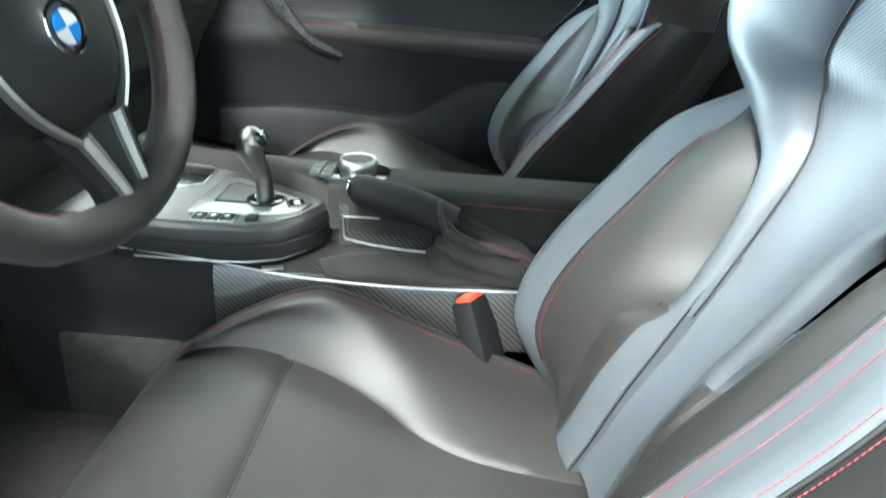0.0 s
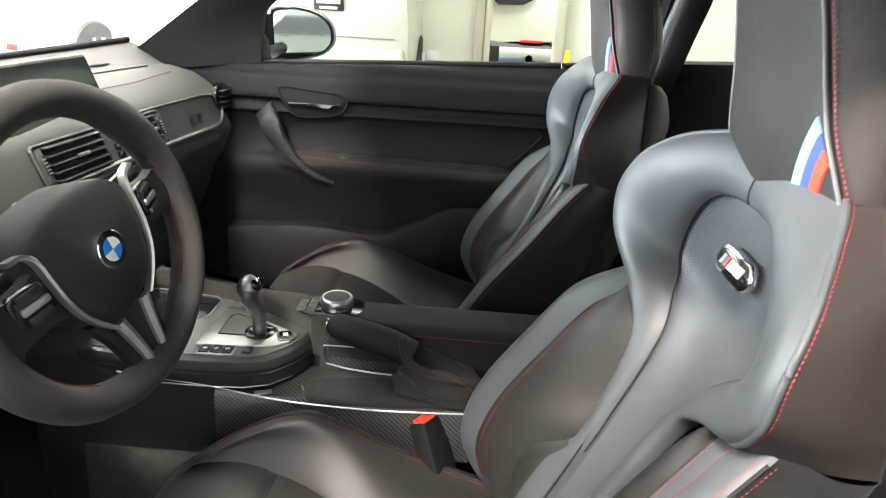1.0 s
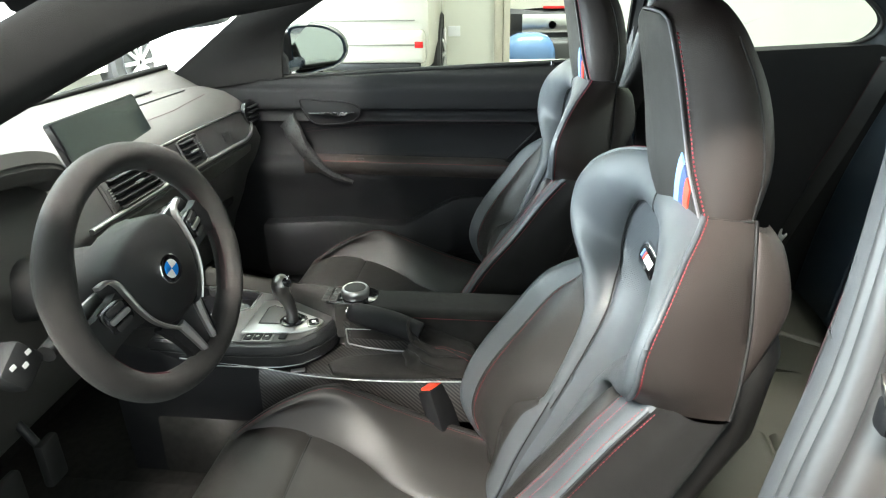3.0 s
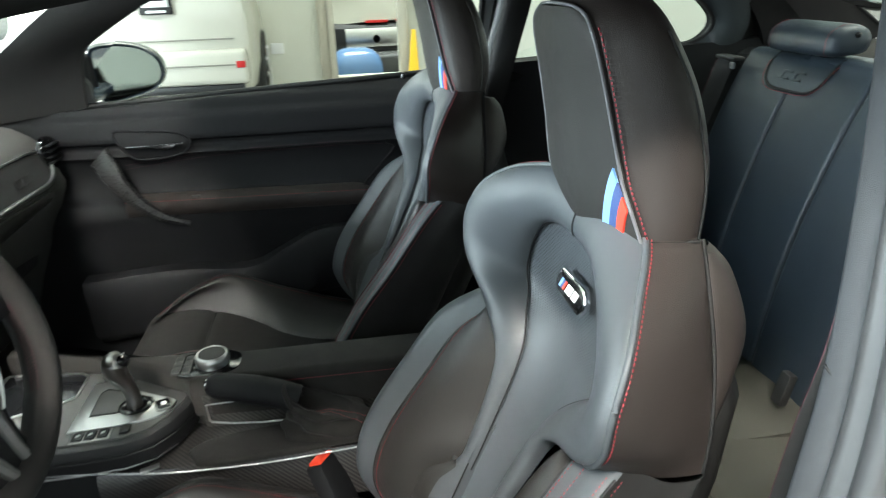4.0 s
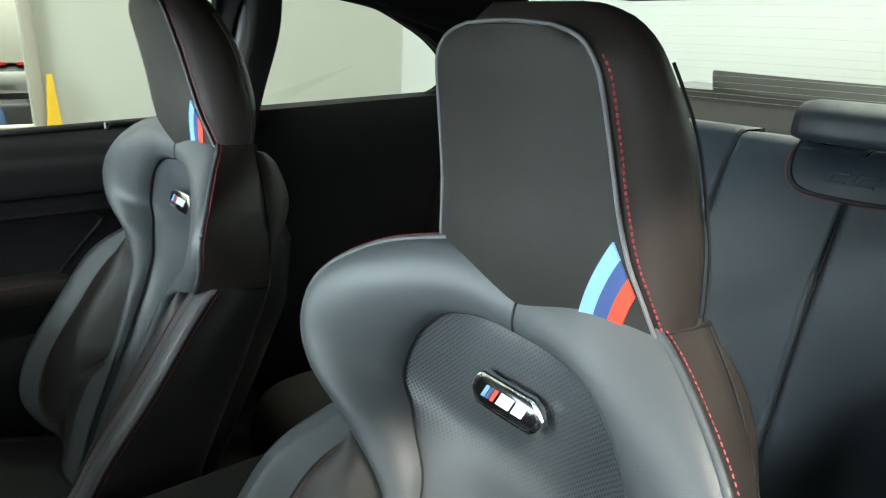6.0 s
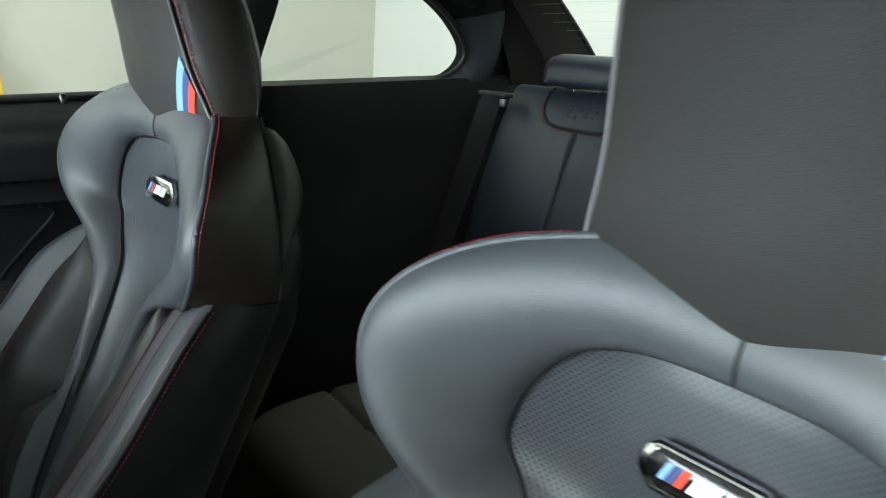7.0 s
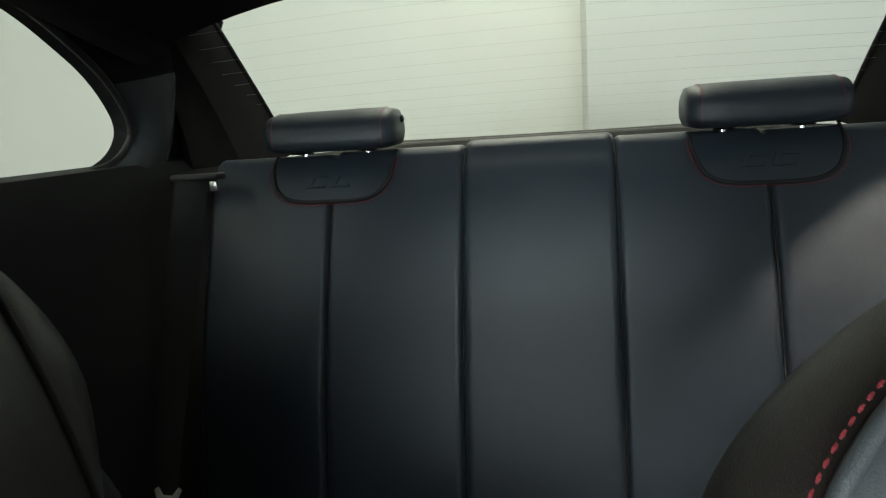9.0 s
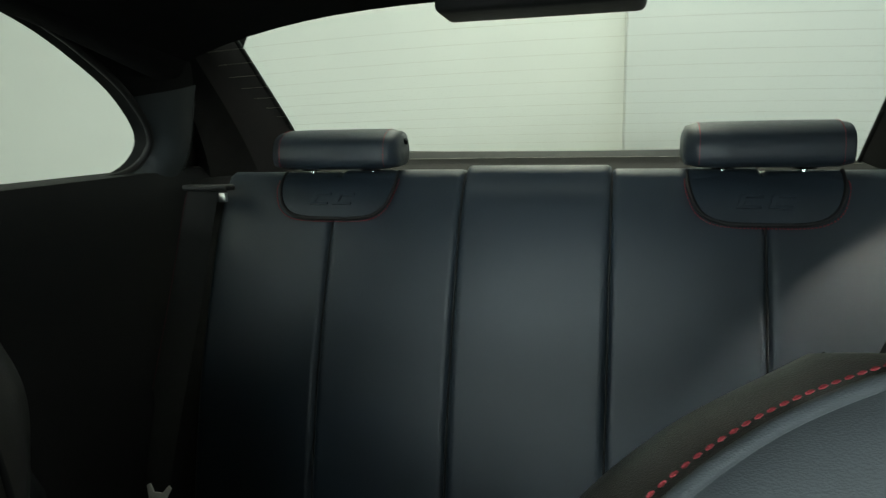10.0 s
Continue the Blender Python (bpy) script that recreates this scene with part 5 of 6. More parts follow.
    for s in (1, -1):
        link("seat_rail", box((-0.02, SY + s * 0.19, 0.228), (0.62, 0.04, 0.028), 0.004), GLOSS, seat)
    return seat


PEWTERCLOTH = material("grey_piping", (0.15, 0.15, 0.16), 0.55, vary=0.1, vary_size=100)
front_seat()
passenger_seat = front_seat(0.02)
passenger_seat.location = (0.05 - 0.054, SY + 0.757, 0.22 + 0.031)

# ---- passenger door ----
PULL = material("satin_black_pull", (0.030, 0.029, 0.029), 0.28, vary=0.05, vary_size=40)
pdoor = thing("passenger_door", (-0.1, 0.75, 0.3), "black closed passenger door with a gloss black pull handle", "car door")


def door_y(z):
    return smooth1(z, (0.28, 0.42, 0.55, 0.64, 0.70, 0.735, 0.75, 0.80, 0.845, 0.857, 0.868, 0.884, 0.892, 0.92, 0.948, 0.957, 0.985, 1.0), (0.70, 0.69, 0.685, 0.672, 0.658, 0.668, 0.697, 0.712, 0.706, 0.696, 0.708, 0.710, 0.697, 0.700, 0.707, 0.720, 0.735, 0.765))


P = []
for x in np.linspace(-0.72, 0.55, 60):
    top = float(belt_z(x)) - 0.004
    P.append([(x, float(door_y(z)) + 0.05 * max(0, (-x - 0.45)) , min(z, top) if z < 1.0 else top) for z in np.linspace(0.28, 1.0, 120)])
link("door_card", thick(np.array(P), (0, 0.03, 0)), SOFT, pdoor, "soft black door lining")
top = [(x, 0.765, float(belt_z(x))) for x in np.linspace(-0.52, 0.55, 20)]
link("window_seal", tube(top, 0.007), RUBBER, pdoor)
# stitched band and armrest
P = []
for x in np.linspace(-0.40, 0.30, 30):
    e = min(1, (0.30 - x) / 0.10) if x > 0.2 else 1
    z = 0.728 - 0.02 * (x + 0.35)
    P.append([(x, 0.662 + a, z + b * e) for a, b in ((0.03, 0.028), (0.006, 0.026), (-0.012, 0.016), (-0.014, 0.0), (-0.008, -0.02), (0.02, -0.045))])
link("armrest", thick(np.array(P), 0.01), LEATHER_SIDE, pdoor, "leather door armrest")
link("stitching", stitches([(x, 0.6485, 0.7465 - 0.02 * (x + 0.35)) for x in np.linspace(-0.40, 0.22, 60)], 0.0006), THREAD, pdoor, "red contrast stitching")
RIDGE = spline([(-0.40, 0.826), (-0.25, 0.842), (-0.10, 0.852), (0.163, 0.855), (0.275, 0.850)], 60)
for off in (-0.006, 0.004):
    link("stitching", stitches([(x, float(door_y(z)) - 0.002, z + off) for x, z in RIDGE], 0.0005), THREAD_DARK, pdoor, "dull red double stitching")
link("seam", tube([(x, float(door_y(z)) - 0.001, z) for x, z in spline([(0.275, 0.848), (0.297, 0.832), (0.247, 0.776), (0.205, 0.738), (0.178, 0.716)], 30)], 0.0032), GROOVE, pdoor)
# flat-faced pull handle, broad at its head and narrow where it meets the armrest
c = spline([(-0.448, 0.676, 0.864), (-0.425, 0.646, 0.838), (-0.398, 0.632, 0.795), (-0.362, 0.634, 0.745), (-0.315, 0.645, 0.703), (-0.255, 0.662, 0.676)], 40)
d = np.gradient(c, axis=0)
d /= np.linalg.norm(d, axis=1, keepdims=True)
w = np.interp(np.linspace(0, 1, 40), (0, 0.12, 0.35, 0.7, 1), (0.042, 0.034, 0.021, 0.014, 0.008))
P = [[(c[i][0] + d[i][2] * w[i] * a, c[i][1] + b, c[i][2] - d[i][0] * w[i] * a) for a, b in ((-1, 0.018), (-1, 0.004), (-0.86, -0.002), (0.0, -0.006), (0.86, -0.002), (1, 0.004), (1, 0.018))] for i in range(40)]
link("pull_handle", sheet(P, closed=True, cap=True, angle=30), PULL, pdoor, "gloss black curved pull handle")
m = frame_of((-0.315, 0.700, 0.882), (1, 0, 0), (0, 0.06, 1))
cup = ring([(-0.088, 0.038), (-0.02, 0.034), (0.05, 0.028), (0.085, 0.014), (0.088, -0.006), (0.062, -0.028), (0.0, -0.036), (-0.05, -0.034), (-0.075, -0.010), (-0.092, 0.024)], 60)
# flat plate; the shade of the recess is painted as near-black
link("handle_cup", slab(cup, 0.003, m @ Matrix.Translation((0, 0, 0.002)), 0.001), SHADOWPAINT, pdoor, "near-black plate for the shaded handle recess")
link("cup_rim", tube([tuple(m @ Vector((a, b, 0.005))) for a, b in cup], 0.0028, 8, closed=True), SOFT, pdoor)
link("door_handle", slab([(-0.064, -0.004), (0.0, -0.007), (0.028, -0.014), (0.046, -0.012), (0.056, -0.003), (0.074, -0.001), (0.074, 0.004), (0.0, 0.001), (-0.064, 0.001)], 0.010, m @ Matrix.Translation((0, 0, 0.012)), 0.003), CHROME, pdoor, "chrome inner door handle")
link("lock_pin", lathe([(0.006, 0), (0.006, 0.012), (0.004, 0.016)], pose(0.335, 0.742, float(belt_z(0.335)) - 0.008)), GLOSS, pdoor)
link("window_switch", box((-0.228, 0.664, 0.748), (0.024, 0.012, 0.006), 0.002), SATIN, pdoor)
P = []
for x in np.linspace(-0.55, 0.42, 60):
    z = float(smooth1(x, (-0.55, -0.31, -0.12, -0.02, 0.06, 0.16, 0.42), (0.52, 0.535, 0.525, 0.570, 0.612, 0.622, 0.625)))
    P.append([(x, 0.69, z + 0.022), (x, 0.650, z + 0.016), (x, 0.640, z), (x, 0.645, z - 0.14), (x, 0.68, z - 0.18)])
link("door_pocket", thick(np.array(P), 0.008), SOFT, pdoor, "hard black door pocket")
# mirror corner trim and outside mirror
link("mirror_corner", slab([(-0.56, 0.985), (-0.45, 0.985), (-0.455, 1.03), (-0.49, 1.08), (-0.55, 1.06)], 0.02, frame_of((0, 0.775, 0), (1, 0, 0), (0, 0, 1)), 0.004), PLASTIC, pdoor)
dw = link("door_window", sheet([[(x, 0.765 - 0.62 * (z - 1.0), z) for x in (-0.50 + (z - 1.0) * 1.1, 0.0, 0.46)] for z in (0.985, 1.1, 1.265)]), GLASS, pdoor, "clear side window glass")
dw.visible_shadow = False
MIRROR = material("mirror_silvering", (0.46, 0.48, 0.45), 0.04, metal=1.0, vary=0)
wm = thing("wing_mirror", (-0.42, 0.85, 1.0), "black wing mirror with pale glass", "mirror")
oval = ring([(-0.070, 0.062), (-0.02, 0.069), (0.045, 0.057), (0.083, 0.028), (0.090, -0.015), (0.062, -0.048), (0.0, -0.066), (-0.055, -0.073), (-0.072, -0.050), (-0.076, 0.03)], 60)
m = frame_of((-0.395, 0.865, 1.045), (1, 0.25, 0), (0, 0, 1))
P = []
for k, d in ((0.93, 0.0), (1.03, 0.006), (1.10, -0.006), (1.12, -0.03), (1.0, -0.07), (0.75, -0.10), (0.4, -0.115)):
    P.append([tuple(m @ Vector((a * k, b * k, d))) for a, b in oval])
link("mirror_housing", sheet(P, closed=True, cap=True, angle=50), BODY, wm, "dark painted mirror housing")
link("mirror_glass", slab([tuple(p * 0.94) for p in oval], 0.003, m @ Matrix.Translation((0, 0, 0.003)), 0), MIRROR, wm, "mirror glass")
link("mirror_arm", box((-0.492, 0.845, 1.035), (0.052, 0.060, 0.125), 0.014, seg=3), SHADOWPAINT, wm, "black mirror arm")
link("mirror_foot", tube([(-0.47, 0.76, 1.0), (-0.455, 0.82, 1.0), (-0.44, 0.87, 1.01)], 0.018), BODY, wm)

# ---- dashboard ----
dash = thing("dashboard", (-0.7, 0.0, 0.7), "grey-black dashboard with pewter trim strips and round-edged vents", "dashboard")
P = []
for y in np.linspace(-0.68, 0.68, 60):
    w = 0.03 * (y / 0.68) ** 2
    P.append([(x + w, y, z) for x, z in ((-1.02, 0.93), (-0.95, 0.945), (-0.82, 0.962), (-0.72, 0.962), (-0.66, 0.948), (-0.622, 0.925), (-0.606, 0.910), (-0.598, 0.895), (-0.570, 0.822), (-0.566, 0.810), (-0.570, 0.795), (-0.585, 0.76), (-0.62, 0.69), (-0.68, 0.56), (-0.72, 0.45))])
link("dash_body", thick(np.array(P), (-0.02, 0, -0.02)), DASH, dash, "grained grey-black dash skin")


def fascia(y, v, off=0.0):
    """A point on the dash front between its upper (v = 1) and lower (v = 0) edge, off it by off."""
    return (-0.570 - 0.028 * v + 0.03 * (y / 0.68) ** 2 + 0.93 * off, y, 0.822 + 0.073 * v + 0.36 * off)


P = []
for y in np.linspace(-0.56, -0.16, 24):
    k = math.sin(math.pi * (y + 0.56) / 0.40) ** 0.4
    P.append([(-0.92, y, 0.955), (-0.80, y, 0.968 + 0.050 * k), (-0.62, y, 0.970 + 0.070 * k), (-0.560, y, 0.962 + 0.062 * k), (-0.552, y, 0.945 + 0.058 * k), (-0.57, y, 0.930 + 0.05 * k), (-0.66, y, 0.92 + 0.03 * k)])
link("instrument_hood", thick(np.array(P), (0, 0, -0.01)), DASH, dash, "hood over the instruments")
link("instrument_panel", slab(rrect(0.34, 0.12, 0.02), 0.01, frame_of((-0.66, -0.36, 0.88), (0, 1, 0), (-0.35, 0, 1)), 0.002), SCREEN, dash)
for v in (-0.43, -0.29):
    link("dial", lathe([(0.050, 0), (0.050, 0.008), (0.045, 0.010), (0.044, 0.002)], frame_of((-0.65, v, 0.88), (0, 1, 0), (-0.35, 0, 1))), SILVER, dash)


def cowl(y):
    """The foot of the windscreen, higher towards the passenger's corner."""
    return np.array([-0.985 + 0.19 * (y / 0.68) ** 2, y, 0.972 + 0.036 * max(0.0, y / 0.62) ** 2])


# ledge, black cowl edge and a wiper at the foot of the windscreen
P = [[(x, y, z - 0.004), *[tuple(np.array([x, y, z]) * (1 - f) + cowl(y) * f + (0, 0, -0.012 * math.sin(math.pi * f))) for f in (0.15, 0.4, 0.65, 0.9)], tuple(cowl(y) + (-0.02, 0, -0.002))] for y in np.linspace(-0.66, 0.69, 44) for x, z in ((cowl(y)[0] + 0.12, 0.948),)]
link("dash_ledge", thick(np.array(P), (0, 0, -0.008)), DASH, dash, "grey dash ledge rising to the windscreen")
link("cowl_edge", tube([tuple(cowl(y) + (-0.012, 0, 0.002)) for y in np.linspace(-0.66, 0.69, 44)], 0.008, 8), GROOVE, dash, "black edge at the foot of the windscreen")
link("wiper", tube([(-1.06, -0.45, 0.970), (-1.05, 0.0, 0.982), (-1.03, 0.36, 0.992)], (0.006, 0.008, 0.004), 6), RUBBER, dash, "black wiper blade")
link("defroster_slot", box((-0.80, 0.50, 0.966), (0.012, 0.17, 0.004), 0.0015, pose(0, 0, 0, 0, 0, 0)), GROOVE, dash, "dark defroster slot")
# centre display
m = frame_of((-0.648, 0.098, 0.958), (-0.05, 1, 0), (-0.36, 0, 1))
disp = link("display", slab(rrect(0.325, 0.118, 0.008, 4), 0.014, m, 0.003), GLOSS, dash, "freestanding dark centre display")
link("display_glass", slab(rrect(0.312, 0.106, 0.004, 3), 0.001, m @ Matrix.Translation((0, 0, 0.014)), 0), SCREEN, disp)


def vent(y0, y1, wheel_side):
    """A louvred vent in the dash front with a thumb wheel at one side."""
    yc, wd, ht = (y0 + y1) / 2, y1 - y0, 0.072
    m = frame_of(fascia(yc, 0.5, 0.002), (0.09 * yc, 1, 0), (-0.36, 0, 0.93))
    v = link("air_vent", slab(rrect(wd, ht, 0.008, 4), 0.003, m, 0.001), SHADOWPAINT, dash, "black louvred air vent")
    rim = [tuple(m @ Vector((a, b, 0.006))) for a, b in rrect(wd, ht, 0.008, 4)]
    link("vent_frame", tube(rim, 0.003, 8, closed=True), SATIN, v, "grey vent frame")
    x0, x1 = (-wd / 2 + 0.026, wd / 2 - 0.005) if wheel_side < 0 else (-wd / 2 + 0.005, wd / 2 - 0.026)
    for k in range(5):
        b = -ht / 2 + ht * (k + 0.5) / 5
        link("louvre", box((0, 0, 0), (x1 - x0, 0.0028, 0.014), 0.001, m @ Matrix.Translation(((x0 + x1) / 2, b, 0.009)) @ pose(0, 0, 0, 24, 0, 0)), PLASTIC, v)
    link("vent_tab", box((0, 0, 0), (0.026, 0.007, 0.012), 0.003, m @ Matrix.Translation(((x0 + x1) / 2, 0.0, 0.018))), SILVER, v)
    wx = wheel_side * (wd / 2 - 0.014)
    link("wheel_plate", box((0, 0, 0), (0.018, ht - 0.01, 0.006), 0.002, m @ Matrix.Translation((wx, 0, 0.005))), SATIN, v)
    tw = link("vent_wheel", box((0, 0, 0), (0.008, 0.034, 0.008), 0.003, m @ Matrix.Translation((wx, 0, 0.008))), PLASTIC, v)
    for k in range(5):
        link("ridge", box((0, 0, 0), (0.008, 0.0022, 0.002), 0.0006, m @ Matrix.Translation((wx, -0.012 + 0.006 * k, 0.0125))), SILVER, tw)


vent(-0.045, 0.148, -1)
vent(0.272, 0.368, 1)
hz = link("hazard_panel", thick(np.array([[fascia(y, v, 0.003) for v in np.linspace(0.02, 0.98, 6)] for y in np.linspace(0.155, 0.262, 6)]), (-0.01, 0, 0)), SATIN, dash, "grey panel between the vents")
link("hazard_button", box((0, 0, 0), (0.022, 0.016, 0.006), 0.003, frame_of(fascia(0.19, 0.66, 0.004), (0, 1, 0), (-0.36, 0, 0.93))), PLASTIC, hz, "dark hazard button")
for k in range(2):
    link("button", box((0, 0, 0), (0.022, 0.014, 0.006), 0.003, frame_of(fascia(0.19, 0.40 - 0.22 * k, 0.004), (0, 1, 0), (-0.36, 0, 0.93))), GLOSS, hz)
# suede panel in a silver frame, with an embossed mark
ys = np.linspace(0.374, 0.645, 30)
P = []
for y in ys:
    e = max(0.0, (y - 0.585) / 0.06)
    P.append([fascia(y, 0.5 + (v - 0.5) * (1 - 0.55 * e ** 2.2) + 0.06 * e, 0.004) for v in np.linspace(0.03, 1.03, 9)])
link("dash_panel", thick(np.array(P), (-0.012, 0, 0)), SUEDE, dash, "suede-covered dash panel")
for k, y in enumerate((0.535, 0.498)):
    link("embossed_bar", slab([(-0.015, -0.011), (0.013, -0.011), (0.013, -0.006), (-0.008, -0.006), (-0.005, 0.006), (0.015, 0.006), (0.015, 0.011), (-0.012, 0.011)], 0.0012, frame_of(fascia(y, 0.42, 0.0045), (0.05, 1, 0), (-0.36, 0, 0.93)), 0.0004), SOFT, dash, "embossed mark")
low = [fascia(y, 0.0, 0.006) for y in np.linspace(-0.13, 0.585, 40)]
turnr = [fascia(0.622, 0.10, 0.006), fascia(0.645, 0.30, 0.006), fascia(0.655, 0.55, 0.006), fascia(0.650, 0.80, 0.005)]
strip = spline(low[::3] + turnr + [fascia(0.636, 0.95, 0.004)], 90)
link("trim_strip", tube(strip, np.interp(np.linspace(0, 1, 90), (0, 0.8, 1), (0.0062, 0.0058, 0.0035)), 10), SILVER, dash, "satin silver trim strip")
link("trim_strip", tube([fascia(y, 1.06 - 0.06 * max(0, (y - 0.58) / 0.06) ** 2, 0.003) for y in np.linspace(0.16, 0.636, 40)], 0.0028, 8), SILVER, dash, "thin silver line over the suede panel")
link("stitching", stitches([(-0.655 + 0.03 * (y / 0.68) ** 2 - 0.10 * max(0, (y - 0.40)), y, 0.9475 + 0.03 * max(0, (y - 0.40))) for y in np.linspace(0.25, 0.60, 60)], 0.0009), THREAD_DARK, dash)
link("seam", tube([(-0.735 + 0.03 * (y / 0.68) ** 2, y, 0.9635) for y in np.linspace(0.22, 0.60, 40)], 0.0022), GROOVE, dash)
# glossy lower fascia under the strip
P = [[(-0.563 + 0.03 * (y / 0.68) ** 2 + 0.004, y, 0.808), (-0.566 + 0.03 * (y / 0.68) ** 2 + 0.004, y, 0.790), (-0.585 + 0.03 * (y / 0.68) ** 2 + 0.004, y, 0.755 + 0.02 * max(0, (y - 0.3) / 0.3))] for y in np.linspace(-0.12, 0.60, 30)]
link("fascia_panel", thick(np.array(P), (-0.008, 0, 0)), PEWTER, dash, "glossy pewter lower fascia")
# controls below the vents
link("climate_panel", slab(rrect(0.24, 0.075, 0.01), 0.012, frame_of((-0.588, 0.04, 0.757), (0, 1, 0), (0.42, 0, 0.9)), 0.003), GLOSS, dash, "gloss black climate panel")
for y in (-0.05, 0.13):
    link("knob", lathe([(0.020, 0), (0.020, 0.018), (0.017, 0.022)], frame_of((-0.572, y, 0.765), (0, 1, 0), (0.42, 0, 0.9))), SILVER, dash, "silver rotary knob")
for k in range(6):
    link("button", box((-0.570, -0.02 + 0.024 * k, 0.768), (0.012, 0.02, 0.010), 0.002), PEWTER, dash)
link("lower_fascia", box((-0.62, 0.04, 0.69), (0.03, 0.24, 0.09), 0.01), PEWTER, dash)
v = link("air_vent", slab(disc(0.04, 28), 0.012, frame_of((-0.560, 0.672, 0.885), (0.15, 1, 0.0), (-0.1, 0, 1)), 0.004), GLOSS, dash, "black louvred air vent")
for k in range(4):
    link("louvre", box((-0.544, 0.672, 0.864 + 0.014 * k), (0.012, 0.06, 0.003), 0.001), PLASTIC, v)
link("glovebox_lid", slab(rrect(0.42, 0.16, 0.03), 0.014, frame_of((-0.645, 0.40, 0.70), (0, 1, 0), (-0.25, 0, 1)), 0.005), PLASTIC, dash, "black glovebox lid")

# ---- steering wheel ----
WC = Vector((-0.3175, -0.3391, 0.8505))
wm4 = frame_of(WC, (0.136, 0.99, 0.032), (-0.227, 0, 0.974)) @ pose(0, 0, 0, 0, 0, 13)  # x to the right, y up the rim, z towards the driver
wheel = thing("steering_wheel", (-0.5, SY, 0.75), "suede three-spoke steering wheel with satin silver inserts", "steering wheel")


def onw(P):
    return np.array([[tuple(wm4 @ Vector(p)) for p in row] for row in P])


R1 = 0.1795
P = []
for k in range(97):
    a = 2 * math.pi * k / 96
    fat = 0.0215 + 0.003 * (math.exp(-((math.sin(a - radians(35))) / 0.25) ** 2) if math.cos(a) > 0 else math.exp(-((math.sin(a + radians(35))) / 0.25) ** 2)) * (1 if math.sin(a) > 0 else 0.3)
    P.append([((R1 + fat * math.cos(w)) * math.cos(a), (R1 + fat * math.cos(w)) * math.sin(a) * (1.0 if math.sin(a) > -0.8 else 0.985), 1.15 * fat * math.sin(w)) for w in np.linspace(0, 2 * math.pi, 16, endpoint=False)])
link("rim", sheet(onw(P), closed=True), WHEEL_SUEDE, wheel, "thick black suede wheel rim")
for a0, a1 in ((-52, -8), (8, 52), (128, 172), (188, 232)):
    for h in (0.0, 0.009):
        line = [((R1 - 0.0228 + 0.002 * (h > 0)) * math.cos(radians(a)), (R1 - 0.0228 + 0.002 * (h > 0)) * math.sin(radians(a)), h) for a in np.linspace(a0, a1, 40)]
        link("stitching", stitches(onw([line])[0], 0.0006, 0.003, 0.0015), THREAD_DARK, wheel)
    cross = [((R1 - 0.0225 + 0.001 * (k % 2)) * math.cos(radians(a)), (R1 - 0.0225 + 0.001 * (k % 2)) * math.sin(radians(a)), 0.0085 * (k % 2)) for k, a in enumerate(np.linspace(a0, a1, 50))]
    link("stitching", tube(onw([cross])[0], 0.0005, 5), THREAD_DARK, wheel, "zigzag cross stitching")
# hub and airbag cover
hub = ring([(-0.082, 0.045), (-0.05, 0.066), (0, 0.072), (0.05, 0.066), (0.082, 0.045), (0.084, 0.0), (0.066, -0.052), (0.035, -0.076), (0, -0.082), (-0.035, -0.076), (-0.066, -0.052), (-0.084, 0.0)], 60)
P = [[(u * k * 1.02, v * k * 1.06, h) for u, v in hub] for k, h in ((0.98, -0.06), (1.0, -0.012), (0.985, 0.004), (0.93, 0.013), (0.75, 0.021), (0.45, 0.025), (0.2, 0.026), (0.02, 0.026))]
link("airbag_cover", sheet(onw(P), closed=True, cap=True), PLASTIC, wheel, "black airbag cover")
for sx in (-1, 1):
    link("spoke", sheet(onw([[(sx * x, y * h, z) for y, z in ((0.030, -0.012), (0.030, 0.004), (0.0, 0.009), (-0.034, 0.004), (-0.034, -0.012))] for x, h in ((0.06, 1.2), (0.10, 0.9), (0.14, 0.85), (0.172, 1.1))]), closed=True, cap=True), PLASTIC, wheel)
    pod = link("button_pod", slab(rrect(0.045, 0.040, 0.010), 0.010, wm4 @ Matrix.Translation((sx * 0.112, 0.008, 0.004)) @ pose(0, 0, 0, 0, sx * 14, 0), 0.003), GLOSS, wheel, "gloss black button pod")
    for k in range(3):
        link("button", slab(rrect(0.034 - 0.006 * abs(k - 1), 0.009, 0.003), 0.004, wm4 @ Matrix.Translation((sx * 0.112, -0.006 + 0.0135 * k, 0.014)) @ pose(0, 0, 0, 0, sx * 14, 0), 0.001), SILVER if k == 1 else PLASTIC, pod)
    p = spline([(sx * 0.112, 0.058, 0.012), (sx * 0.094, 0.055, 0.015), (sx * 0.085, 0.043, 0.017), (sx * 0.083, 0.018, 0.018), (sx * 0.080, -0.012, 0.018), (sx * 0.071, -0.042, 0.017), (sx * 0.055, -0.068, 0.015), (sx * 0.036, -0.090, 0.012)], 40)
    d = np.gradient(p, axis=0)[:, :2]
    d /= np.linalg.norm(d, axis=1, keepdims=True)
    hw = np.interp(np.linspace(0, 1, 40), (0, 0.2, 0.65, 0.85, 1), (0.0028, 0.0030, 0.0026, 0.0028, 0.0022))
    link("silver_insert", sheet(onw([[(x - b * w, y + a * w, z - 0.008), (x - b * w, y + a * w, z + 0.002), (x, y, z + 0.004), (x + b * w, y - a * w, z + 0.002), (x + b * w, y - a * w, z - 0.008)] for (x, y, z), (a, b), w in zip(p, d, hw)]), closed=True, cap=True), SPOKE_SILVER, wheel, "satin silver spoke insert")
